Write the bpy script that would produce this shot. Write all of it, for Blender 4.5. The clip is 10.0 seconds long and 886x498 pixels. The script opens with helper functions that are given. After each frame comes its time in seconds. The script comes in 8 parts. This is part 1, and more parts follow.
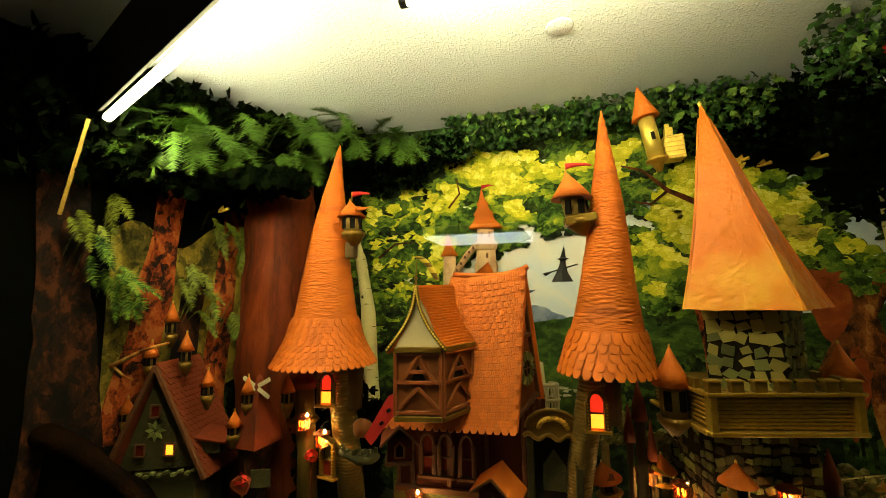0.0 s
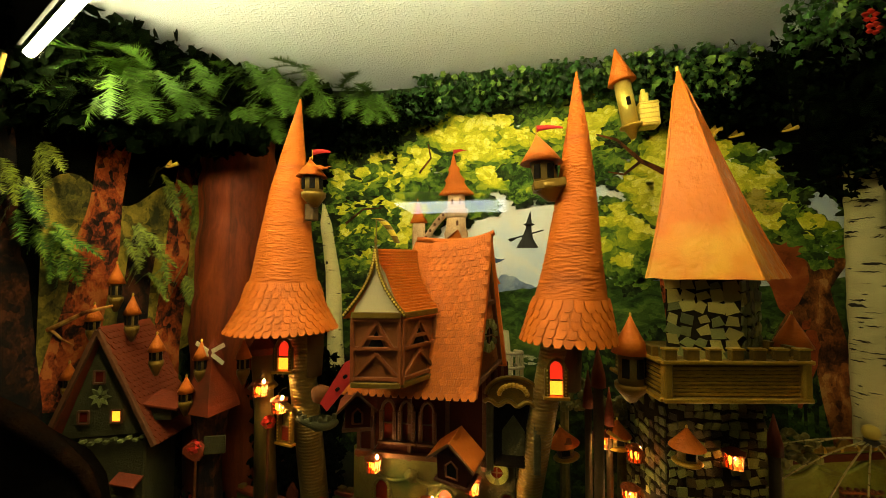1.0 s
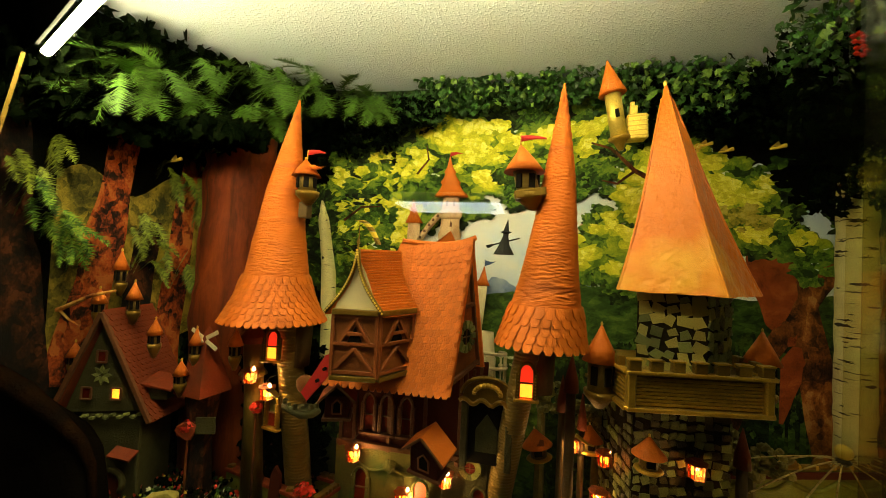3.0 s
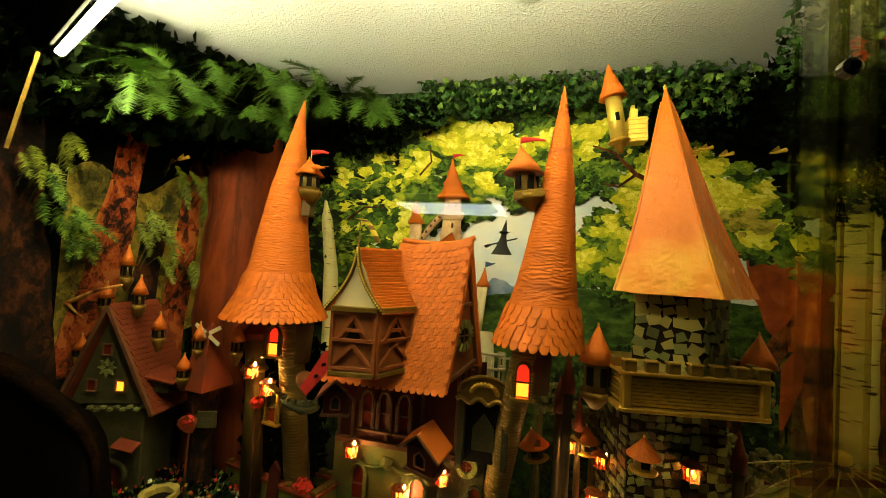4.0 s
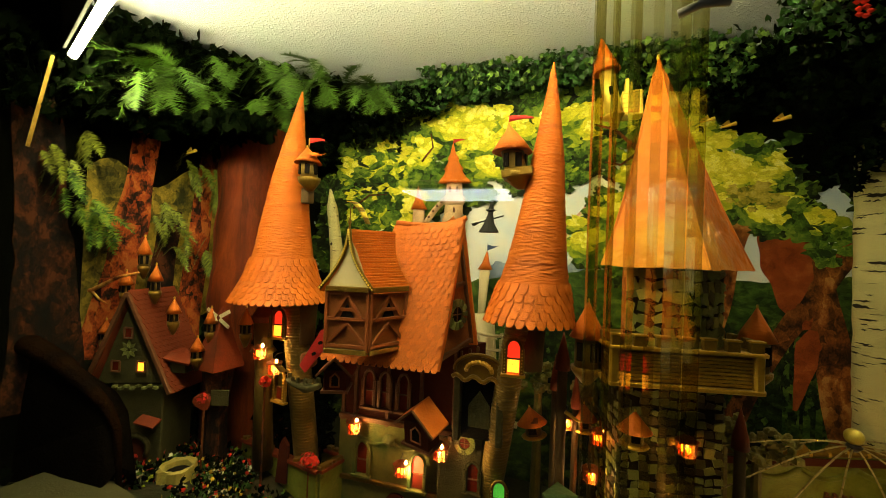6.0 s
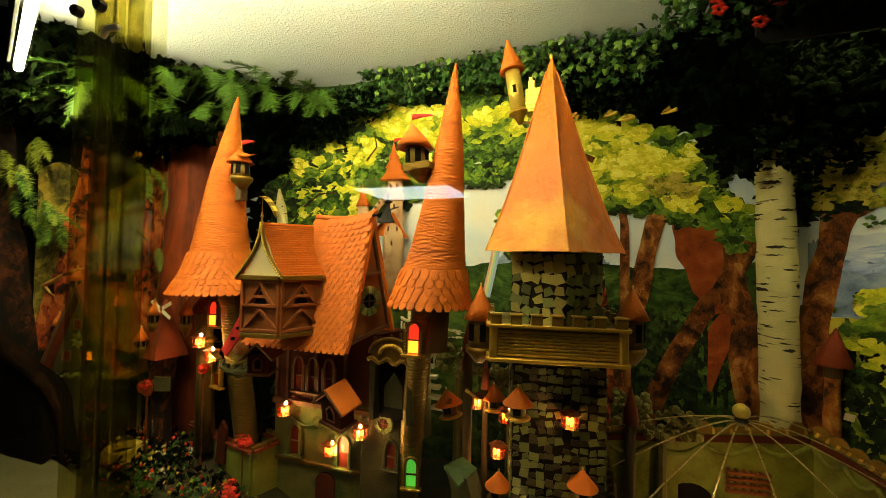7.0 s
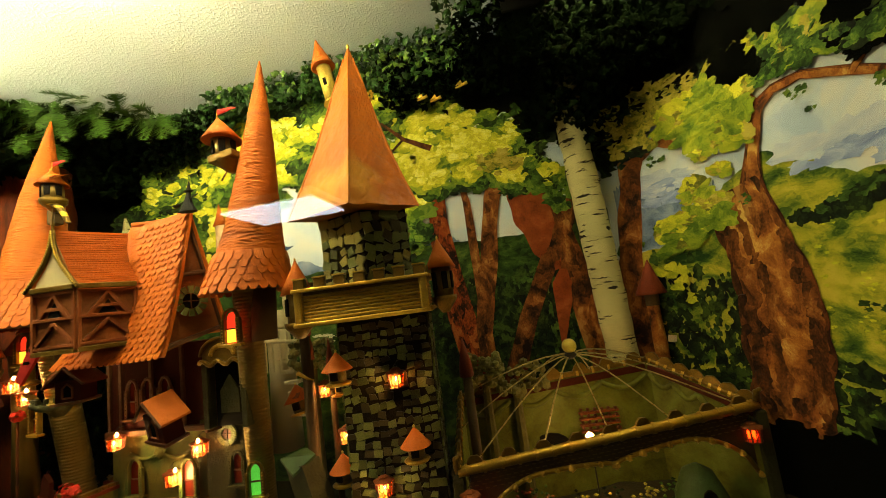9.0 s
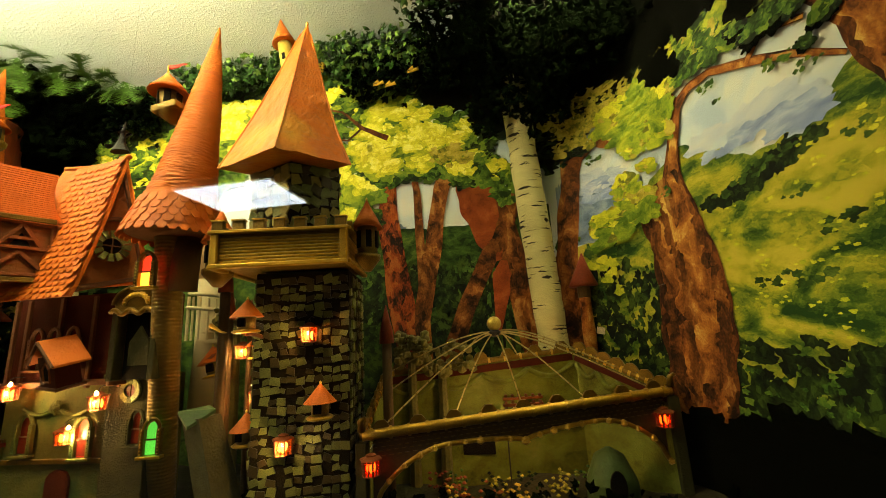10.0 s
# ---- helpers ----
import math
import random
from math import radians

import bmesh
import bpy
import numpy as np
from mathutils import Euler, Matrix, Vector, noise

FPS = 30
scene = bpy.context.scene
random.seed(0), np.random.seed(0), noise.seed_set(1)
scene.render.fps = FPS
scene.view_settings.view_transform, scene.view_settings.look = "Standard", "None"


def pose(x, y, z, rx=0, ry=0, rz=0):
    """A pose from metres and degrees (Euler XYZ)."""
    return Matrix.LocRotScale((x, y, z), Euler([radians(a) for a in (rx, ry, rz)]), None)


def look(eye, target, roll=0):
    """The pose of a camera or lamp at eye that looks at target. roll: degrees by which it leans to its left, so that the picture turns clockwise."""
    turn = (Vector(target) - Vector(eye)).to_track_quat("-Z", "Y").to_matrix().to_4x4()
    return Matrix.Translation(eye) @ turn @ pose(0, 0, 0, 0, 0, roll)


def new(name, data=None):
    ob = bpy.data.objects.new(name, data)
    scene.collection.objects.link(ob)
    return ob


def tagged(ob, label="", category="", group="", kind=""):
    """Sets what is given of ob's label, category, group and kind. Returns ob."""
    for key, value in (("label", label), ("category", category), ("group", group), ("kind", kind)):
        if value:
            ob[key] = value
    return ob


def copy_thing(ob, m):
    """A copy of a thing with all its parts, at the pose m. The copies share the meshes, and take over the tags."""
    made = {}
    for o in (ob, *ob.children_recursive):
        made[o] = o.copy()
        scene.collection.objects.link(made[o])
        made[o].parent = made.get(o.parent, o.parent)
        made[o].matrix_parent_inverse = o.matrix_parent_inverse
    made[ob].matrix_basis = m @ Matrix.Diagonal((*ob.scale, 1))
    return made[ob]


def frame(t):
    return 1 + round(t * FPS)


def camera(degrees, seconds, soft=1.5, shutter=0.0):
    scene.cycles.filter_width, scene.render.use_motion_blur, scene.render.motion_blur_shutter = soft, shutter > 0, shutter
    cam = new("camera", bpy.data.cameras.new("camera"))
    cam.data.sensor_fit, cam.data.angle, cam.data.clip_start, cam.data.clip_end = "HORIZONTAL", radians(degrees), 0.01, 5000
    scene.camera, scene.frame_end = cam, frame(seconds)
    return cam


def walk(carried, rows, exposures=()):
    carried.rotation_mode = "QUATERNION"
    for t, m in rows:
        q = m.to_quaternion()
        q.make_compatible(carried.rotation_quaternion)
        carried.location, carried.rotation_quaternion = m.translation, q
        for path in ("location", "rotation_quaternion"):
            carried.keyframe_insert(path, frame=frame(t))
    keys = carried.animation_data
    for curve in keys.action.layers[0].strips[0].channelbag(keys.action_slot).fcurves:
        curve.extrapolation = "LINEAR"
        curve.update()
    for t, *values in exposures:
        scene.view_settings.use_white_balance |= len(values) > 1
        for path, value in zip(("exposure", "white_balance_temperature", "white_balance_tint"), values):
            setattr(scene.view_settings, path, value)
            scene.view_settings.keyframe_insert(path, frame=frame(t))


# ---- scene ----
cam = camera(97.1, 10.0, soft=0.8)
PATH = [
    (0, (0.741, 0.285, 1.61), (0.268, 2.215, 1.831), -0.9),
    (0.5, (0.74, 0.318, 1.588), (0.31, 2.267, 1.717), -1.9),
    (1, (0.79, 0.371, 1.58), (0.417, 2.334, 1.66), 0.2),
    (1.5, (0.833, 0.384, 1.585), (0.46, 2.348, 1.636), 1.6),
    (2, (0.882, 0.364, 1.601), (0.525, 2.331, 1.652), 3.4),
    (2.5, (0.933, 0.338, 1.62), (0.541, 2.298, 1.688), 2.3),
    (2.7, (0.93, 0.338, 1.618), (0.512, 2.293, 1.673), 2.2),
    (4, (0.965, 0.321, 1.598), (0.499, 2.264, 1.668), 3.6),
    (4.5, (0.974, 0.325, 1.587), (0.513, 2.27, 1.64), 4.3),
    (5, (0.967, 0.34, 1.568), (0.459, 2.273, 1.629), 4.1),
    (6.5, (1.319, 0.334, 1.538), (0.708, 2.239, 1.555), 1.6),
    (7, (1.595, 0.36, 1.504), (0.972, 2.26, 1.542), 1.4),
    (7.5, (1.849, 0.387, 1.446), (1.326, 2.317, 1.506), 2.0),
    (8, (1.977, 0.393, 1.46), (1.553, 2.345, 1.571), 0.4),
    (8.5, (2.08, 0.443, 1.301), (1.726, 2.402, 1.493), -1.8),
    (9, (2.167, 0.504, 1.139), (1.799, 2.454, 1.387), -7.6),
    (9.5, (2.265, 0.538, 0.956), (1.953, 2.486, 1.286), -5.7),
    (10, (2.376, 0.572, 0.811), (2.108, 2.509, 1.23), -3.4),
]
EXPOSURES = [(0.0, 0.0), (1.0, 0.02), (5.0, 0.14), (6.8, 0.36), (8.0, 0.40), (9.0, 0.62), (10.0, 1.02)]
walk(cam, [(t, look(eye, target, roll)) for t, eye, target, roll in PATH], EXPOSURES)

# ---- light ----
TUBE_A, TUBE_B = Vector((-1.13, 1.57, 2.42)), Vector((0.45, 0.93, 2.42))
# The second strength belongs to an added, unseen tube.
TUBE_LIGHT, FILL_TUBE_LIGHT, ROOM_LAMP_LIGHT = 140.0, 110.0, 4.6
LIGHT_COLOUR = (1.0, 0.90, 0.46)
world = bpy.data.worlds.new("world")
scene.world = world
world.use_nodes = True
world.node_tree.nodes["Background"].inputs[0].default_value = (0.01, 0.009, 0.006, 1)
world.node_tree.nodes["Background"].inputs[1].default_value = 0.3

RND = random.Random(7)


# ---- materials ----
def material(name, colour, rough=0.7, metal=0.0, vary=0.25, scale=8.0, fine=60.0, bump=0.15, island=0.0, dirt=None, dirt_at=(0.5, 0.65), stretch=(1, 1, 1), piece=0.0, specular=0.2, foot=None):
    """A painted or natural surface: two scales of noise in the colour, optional stains, fine relief."""
    m = bpy.data.materials.new(name)
    m.use_nodes = True
    nt = m.node_tree
    n, l = nt.nodes, nt.links
    bsdf = n["Principled BSDF"]
    bsdf.inputs["Roughness"].default_value, bsdf.inputs["Metallic"].default_value = rough, metal
    bsdf.inputs["Specular IOR Level"].default_value = specular
    coords, mapping = n.new("ShaderNodeTexCoord"), n.new("ShaderNodeMapping")
    mapping.inputs["Scale"].default_value = stretch
    l.new(coords.outputs["Object"], mapping.inputs[0])

    def grain(size, detail):
        t = n.new("ShaderNodeTexNoise")
        t.inputs["Scale"].default_value, t.inputs["Detail"].default_value = size, detail
        l.new(mapping.outputs[0], t.inputs["Vector"])
        return t.outputs["Fac"]

    def maths(kind, a, b):
        t = n.new("ShaderNodeMath")
        t.operation = kind
        for k, v in enumerate((a, b)):
            if hasattr(v, "links"):
                l.new(v, t.inputs[k])
            else:
                t.inputs[k].default_value = v
        return t.outputs[0]

    broad, small = grain(scale, 5), grain(fine, 4)
    value = maths("ADD", maths("MULTIPLY", maths("SUBTRACT", broad, 0.5), 2.6 * vary), maths("MULTIPLY", maths("SUBTRACT", small, 0.5), 1.3 * vary))
    if island:
        g = n.new("ShaderNodeNewGeometry")
        value = maths("ADD", value, maths("MULTIPLY", maths("SUBTRACT", g.outputs["Random Per Island"], 0.5), 2 * island))
    if piece:
        g = n.new("ShaderNodeObjectInfo")
        value = maths("ADD", value, maths("MULTIPLY", maths("SUBTRACT", g.outputs["Random"], 0.5), 2 * piece))
    value = maths("ADD", value, 1.0)
    mul = n.new("ShaderNodeVectorMath")
    mul.operation = "SCALE"
    mul.inputs[0].default_value = colour
    l.new(value, mul.inputs["Scale"])
    out = mul.outputs[0]
    if dirt:
        ramp, mix = n.new("ShaderNodeMapRange"), n.new("ShaderNodeMix")
        ramp.inputs["From Min"].default_value, ramp.inputs["From Max"].default_value = dirt_at
        mask = grain(scale * 0.6, 6)
        if foot:  # gilding that is thickest at the foot of the piece
            sep, low = n.new("ShaderNodeSeparateXYZ"), n.new("ShaderNodeMapRange")
            l.new(coords.outputs["Object"], sep.inputs[0])
            low.inputs["From Min"].default_value, low.inputs["From Max"].default_value = foot[1], foot[0]
            l.new(sep.outputs["Z"], low.inputs["Value"])
            mask = maths("ADD", mask, maths("MULTIPLY", low.outputs[0], 0.30))
        l.new(mask, ramp.inputs["Value"])
        mix.data_type = "RGBA"
        l.new(ramp.outputs[0], mix.inputs["Factor"])
        l.new(out, mix.inputs[6])
        mix.inputs[7].default_value = (*dirt, 1)
        out = mix.outputs[2]
    l.new(out, bsdf.inputs["Base Color"])
    if bump:
        b = n.new("ShaderNodeBump")
        b.inputs["Strength"].default_value, b.inputs["Distance"].default_value = bump, 0.01
        l.new(maths("ADD", small, maths("MULTIPLY", broad, 1.5)), b.inputs["Height"])
        l.new(b.outputs[0], bsdf.inputs["Normal"])
    return m


def glow(name, colour, strength):
    m = bpy.data.materials.new(name)
    m.use_nodes = True
    b = m.node_tree.nodes["Principled BSDF"]
    b.inputs["Base Color"].default_value = (*colour, 1)
    b.inputs["Emission Color"].default_value, b.inputs["Emission Strength"].default_value = (*colour, 1), strength
    return m


def clear(name, tint, body, gloss=0.06, rough=0.02):
    """A clear sheet: mostly see-through, a little of its own colour, and a mirror that grows at a slant."""
    m = bpy.data.materials.new(name)
    m.use_nodes = True
    n, l = m.node_tree.nodes, m.node_tree.links
    out = n["Material Output"]
    n.remove(n["Principled BSDF"])
    through_it, own, shine, fres = n.new("ShaderNodeBsdfTransparent"), n.new("ShaderNodeBsdfDiffuse"), n.new("ShaderNodeBsdfGlossy"), n.new("ShaderNodeLayerWeight")
    through_it.inputs[0].default_value, own.inputs[0].default_value = (*tint, 1), (*tint, 1)
    shine.inputs["Roughness"].default_value = rough
    fres.inputs["Blend"].default_value = 0.5
    a, b, k = n.new("ShaderNodeMixShader"), n.new("ShaderNodeMixShader"), n.new("ShaderNodeMath")
    a.inputs[0].default_value = body
    l.new(through_it.outputs[0], a.inputs[1])
    l.new(own.outputs[0], a.inputs[2])
    k.operation = "POWER"
    l.new(fres.outputs["Facing"], k.inputs[0])
    k.inputs[1].default_value = 4.0
    more = n.new("ShaderNodeMath")
    more.operation = "MULTIPLY_ADD"
    l.new(k.outputs[0], more.inputs[0])
    more.inputs[1].default_value, more.inputs[2].default_value = 0.5, gloss
    l.new(more.outputs[0], b.inputs[0])
    l.new(a.outputs[0], b.inputs[1])
    l.new(shine.outputs[0], b.inputs[2])
    l.new(b.outputs[0], out.inputs["Surface"])
    return m


def painted(name, stops, scale=6.0, dabs=36.0, fine=110.0, broad=2.2, dab=0.4, grainy=0.7, stretch=(1, 1, 1), island=0.0, bump=0.12, rough=0.8):
    """Brushed scenery paint: several tones laid in patches, broken up by single dabs of the brush and by grain."""
    m = bpy.data.materials.new(name)
    m.use_nodes = True
    n, l = m.node_tree.nodes, m.node_tree.links
    bsdf = n["Principled BSDF"]
    bsdf.inputs["Roughness"].default_value, bsdf.inputs["Specular IOR Level"].default_value = rough, 0.15
    coords, mapping = n.new("ShaderNodeTexCoord"), n.new("ShaderNodeMapping")
    mapping.inputs["Scale"].default_value = stretch
    l.new(coords.outputs["Object"], mapping.inputs[0])

    def grain(size, detail, twist):
        t = n.new("ShaderNodeTexNoise")
        t.inputs["Scale"].default_value, t.inputs["Detail"].default_value, t.inputs["Distortion"].default_value = size, detail, twist
        l.new(mapping.outputs[0], t.inputs["Vector"])
        return t

    def weigh(value, weight, total):
        t = n.new("ShaderNodeMath")
        t.operation = "MULTIPLY_ADD"
        l.new(value, t.inputs[0])
        t.inputs[1].default_value = weight
        if total is None:
            t.inputs[2].default_value = 0.5 - 0.5 * (broad + dab + grainy + island)
        else:
            l.new(total, t.inputs[2])
        return t.outputs[0]

    large, small, push = grain(scale, 4, 1.2), grain(fine, 3, 0.4), grain(dabs * 0.7, 2, 0.0)
    shift, cells, red = n.new("ShaderNodeVectorMath"), n.new("ShaderNodeTexVoronoi"), n.new("ShaderNodeSeparateColor")
    shift.operation = "MULTIPLY_ADD"
    l.new(push.outputs["Color"], shift.inputs[0])
    shift.inputs[1].default_value = (1.1 / dabs,) * 3
    l.new(mapping.outputs[0], shift.inputs[2])
    cells.inputs["Scale"].default_value = dabs
    l.new(shift.outputs[0], cells.inputs["Vector"])
    l.new(cells.outputs["Color"], red.inputs[0])
    value = weigh(large.outputs["Fac"], broad, None)
    value = weigh(red.outputs[0], dab, value)
    value = weigh(small.outputs["Fac"], grainy, value)
    if island:
        g = n.new("ShaderNodeNewGeometry")
        value = weigh(g.outputs["Random Per Island"], island, value)
    ramp = n.new("ShaderNodeValToRGB")
    while len(ramp.color_ramp.elements) < len(stops):
        ramp.color_ramp.elements.new(0.5)
    for k, colour in enumerate(stops):
        ramp.color_ramp.elements[k].position = (k + 0.5) / len(stops)
        ramp.color_ramp.elements[k].color = (*colour, 1)
    l.new(value, ramp.inputs[0])
    l.new(ramp.outputs[0], bsdf.inputs["Base Color"])
    b = n.new("ShaderNodeBump")
    b.inputs["Strength"].default_value, b.inputs["Distance"].default_value = bump, 0.006
    l.new(value, b.inputs["Height"])
    l.new(b.outputs[0], bsdf.inputs["Normal"])
    return m


ORANGE = material("orange_roof_paint", (0.55, 0.126, 0.009), 0.55, vary=0.2, scale=9, fine=80, bump=0.6, dirt=(0.36, 0.07, 0.010), dirt_at=(0.55, 0.8))
SHINGLE = material("orange_shingle_paint", (0.55, 0.126, 0.009), 0.5, vary=0.22, scale=20, fine=150, bump=0.4, piece=0.15)
RED_ROOF = material("dull_red_roof_paint", (0.17, 0.027, 0.006), 0.7, vary=0.35, scale=12, fine=120, bump=0.4, dirt=(0.07, 0.016, 0.005), dirt_at=(0.5, 0.7))
WRAPPED = material("wrapped_paper_roof", (0.55, 0.126, 0.009), 0.6, vary=0.14, scale=6, fine=40, bump=0.5, stretch=(1, 1, 5), dirt=(0.36, 0.08, 0.014), dirt_at=(0.52, 0.75))
COPPER = material("copper_gold_roof", (0.57, 0.145, 0.011), 0.42, vary=0.14, scale=5, fine=45, bump=0.55, dirt=(0.70, 0.36, 0.035), dirt_at=(0.60, 0.80), foot=(1.30, 1.70))
GOLD = material("old_gold_paint", (0.54, 0.32, 0.040), 0.34, metal=0.75, vary=0.3, scale=25, fine=140, bump=0.3)
GOLD_DULL = material("tarnished_gold_paint", (0.17, 0.098, 0.013), 0.40, metal=0.5, vary=0.35, scale=22, fine=140, bump=0.4)
GOLD_SIZE = material("bright_gold_leaf", (0.75, 0.55, 0.10), 0.32, metal=0.6, vary=0.2, scale=25, fine=120, bump=0.3)
TIMBER = material("dark_stained_timber", (0.11, 0.042, 0.015), 0.6, vary=0.35, scale=10, fine=90, bump=0.3, stretch=(1, 1, 6))
TIMBER_RED = material("red_brown_timber", (0.20, 0.052, 0.010), 0.6, vary=0.3, scale=10, fine=90, bump=0.3)
PANEL_BROWN = material("brown_plank_panel", (0.19, 0.060, 0.012), 0.65, vary=0.3, scale=14, fine=80, bump=0.3)
RED_WALL = material("dark_red_plaster", (0.055, 0.010, 0.004), 0.8, vary=0.3, scale=12, fine=80, bump=0.3, specular=0.1)
PINK_CREAM = material("pinkish_cream_plaster", (0.56, 0.37, 0.20), 0.75, vary=0.2, scale=16, fine=90, bump=0.3, dirt=(0.36, 0.20, 0.10))
CREAM = material("cream_plaster", (0.60, 0.50, 0.29), 0.7, vary=0.15, scale=10, fine=70, bump=0.25)
GREEN_WALL = material("olive_green_plaster", (0.125, 0.118, 0.026), 0.7, vary=0.4, scale=9, fine=70, bump=0.5, dirt=(0.05, 0.085, 0.02))
HALL_GREEN = painted("hall_green_plaster", [(0.05, 0.048, 0.007), (0.11, 0.115, 0.013), (0.15, 0.17, 0.022), (0.20, 0.20, 0.035)], 4, 16, 70, 1.6, 0.15, 0.4, bump=0.15, rough=0.6)
STONE = material("grey_green_stone", (0.046, 0.042, 0.013), 0.85, vary=0.4, scale=18, fine=110, bump=0.6)
GROUT = material("dark_grout", (0.014, 0.010, 0.004), 0.9, vary=0.4, scale=20, fine=120, bump=0.5, specular=0.1)
MOSAIC = material("stone_chip", (0.33, 0.27, 0.060), 0.45, vary=0.35, scale=30, fine=160, bump=0.35, piece=0.30)
MOSAIC_DARK = material("dark_stone_chip", (0.150, 0.160, 0.042), 0.36, vary=0.4, scale=30, fine=160, bump=0.35, piece=0.5)
MOSAIC_BROWN = material("brown_stone_chip", (0.055, 0.040, 0.014), 0.36, vary=0.4, scale=30, fine=160, bump=0.35, piece=0.5)
STEM = material("cord_wound_stem", (0.17, 0.112, 0.024), 0.42, metal=0.4, vary=0.3, scale=12, fine=90, bump=0.35)
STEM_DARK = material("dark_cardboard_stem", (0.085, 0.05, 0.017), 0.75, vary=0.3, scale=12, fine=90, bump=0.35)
BARK_RED = painted("red_bark", [(0.010, 0.004, 0.002), (0.05, 0.011, 0.004), (0.17, 0.028, 0.006), (0.28, 0.050, 0.008), (0.34, 0.095, 0.018)], 8, 34, 120, 2.2, 0.6, 0.8, (1, 1, 0.6), bump=0.5)
BARK_BROWN = painted("brown_bark_paint", [(0.05, 0.014, 0.004), (0.18, 0.052, 0.011), (0.31, 0.10, 0.017), (0.46, 0.18, 0.030), (0.64, 0.36, 0.08)], 7, 24, 120, 2.3, 0.16, 0.5, (1, 1, 0.8), bump=0.3)
BARK_MID = painted("umber_bark_paint", [(0.014, 0.005, 0.002), (0.06, 0.018, 0.005), (0.15, 0.044, 0.009), (0.26, 0.085, 0.016), (0.40, 0.18, 0.04)], 7, 28, 120, 2.1, 0.3, 0.5, (1, 1, 0.7), bump=0.35)
BARK_FLAKE = painted("flaking_red_paint", [(0.07, 0.014, 0.004), (0.19, 0.034, 0.007), (0.26, 0.050, 0.010), (0.34, 0.085, 0.018)], 6, 26, 120, 1.3, 0.2, 0.5, bump=0.3)
BARK_BLACK = painted("blackish_bark_paint", [(0.002, 0.0015, 0.001), (0.006, 0.003, 0.0015), (0.026, 0.008, 0.003), (0.07, 0.02, 0.006)], 7, 44, 120, 2.2, 0.4, 0.6, (1, 1, 0.6), bump=0.35)
BARK_SHADE = painted("shaded_bark_paint", [(0.012, 0.004, 0.002), (0.04, 0.012, 0.004), (0.10, 0.028, 0.007), (0.18, 0.052, 0.010)], 7, 30, 120, 1.8, 0.35, 0.5, (1, 1, 0.6), bump=0.35)
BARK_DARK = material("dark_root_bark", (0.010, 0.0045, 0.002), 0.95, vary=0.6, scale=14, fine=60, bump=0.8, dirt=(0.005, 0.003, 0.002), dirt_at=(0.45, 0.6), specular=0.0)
BARK_SMOOTH = painted("smooth_red_trunk", [(0.03, 0.007, 0.002), (0.085, 0.015, 0.003), (0.14, 0.024, 0.004), (0.20, 0.038, 0.006)], 4, 16, 60, 1.5, 0.15, 0.4, (2.0, 2.0, 0.3), bump=0.15, rough=0.65)
BIRCH = material("birch_bark", (0.64, 0.57, 0.25), 0.75, vary=0.25, scale=7, fine=60, bump=0.35, stretch=(1, 1, 2), dirt=(0.40, 0.32, 0.10), dirt_at=(0.60, 0.80))
BIRCH_MARK = material("birch_mark", (0.03, 0.025, 0.015), 0.9, vary=0.3)
# Near-black for sheets in openings: the shade of a hollow put into colour.
DARK = material("hollow_shade", (0.006, 0.0045, 0.003), 0.9, vary=0.3, bump=0.0, specular=0.1)
SLATE = material("green_slate", (0.045, 0.075, 0.02), 0.6, vary=0.4, scale=20, fine=90, bump=0.4)
# Near-black colour standing in for the shade under the root.
BANK_SHADE = material("bank_shade_black", (0.003, 0.0022, 0.0014), 1.0, vary=0.5, scale=12, fine=60, bump=0.6, specular=0.0)
# Near-black mural tone: unlit depth put into the paint colour.
CANOPY_SHADE = material("canopy_shade_paint", (0.0014, 0.0016, 0.0008), 0.95, vary=0.4, scale=14, fine=60, bump=0.1, specular=0.02)
ROOM_CEILING = material("darkened_room_ceiling", (0.05, 0.045, 0.035), 0.9, vary=0.1, scale=3, fine=70, bump=0.2)
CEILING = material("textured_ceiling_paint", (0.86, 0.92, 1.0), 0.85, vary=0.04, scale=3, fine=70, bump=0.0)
WALL_PAINT = material("dim_room_paint", (0.014, 0.011, 0.007), 0.9, vary=0.15, scale=2, fine=40, bump=0.1)
FLOOR_PAINT = material("dim_carpet", (0.025, 0.02, 0.014), 0.95, vary=0.3, scale=6, fine=200, bump=0.3)
BLACK = material("black_painted_board", (0.006, 0.005, 0.004), 0.8, vary=0.2, scale=5, fine=60, bump=0.1, specular=0.2)
SKY = painted("painted_sky", [(0.46, 0.56, 0.70), (0.60, 0.68, 0.74), (0.72, 0.74, 0.72), (0.78, 0.76, 0.68)], 2.2, 9, 40, 2.2, 0.15, 0.3, bump=0.04)
HILL = painted("painted_hill_green", [(0.008, 0.020, 0.004), (0.022, 0.050, 0.008), (0.045, 0.090, 0.013), (0.10, 0.15, 0.02)], 5, 26, 110, 2.0, 0.28, 0.4, (1, 1, 1.6))
HILL_YELLOW = painted("painted_hill_yellow_green", [(0.014, 0.045, 0.008), (0.065, 0.115, 0.012), (0.20, 0.235, 0.018), (0.38, 0.35, 0.022), (0.52, 0.42, 0.04)], 3.4, 34, 120, 2.6, 0.22, 0.35, (1, 1, 1.6))
MOUNTAIN = painted("painted_mountain_blue", [(0.10, 0.14, 0.22), (0.18, 0.24, 0.38), (0.30, 0.36, 0.46)], 6, 22, 60, 2.0, 0.3, 0.3, bump=0.04)
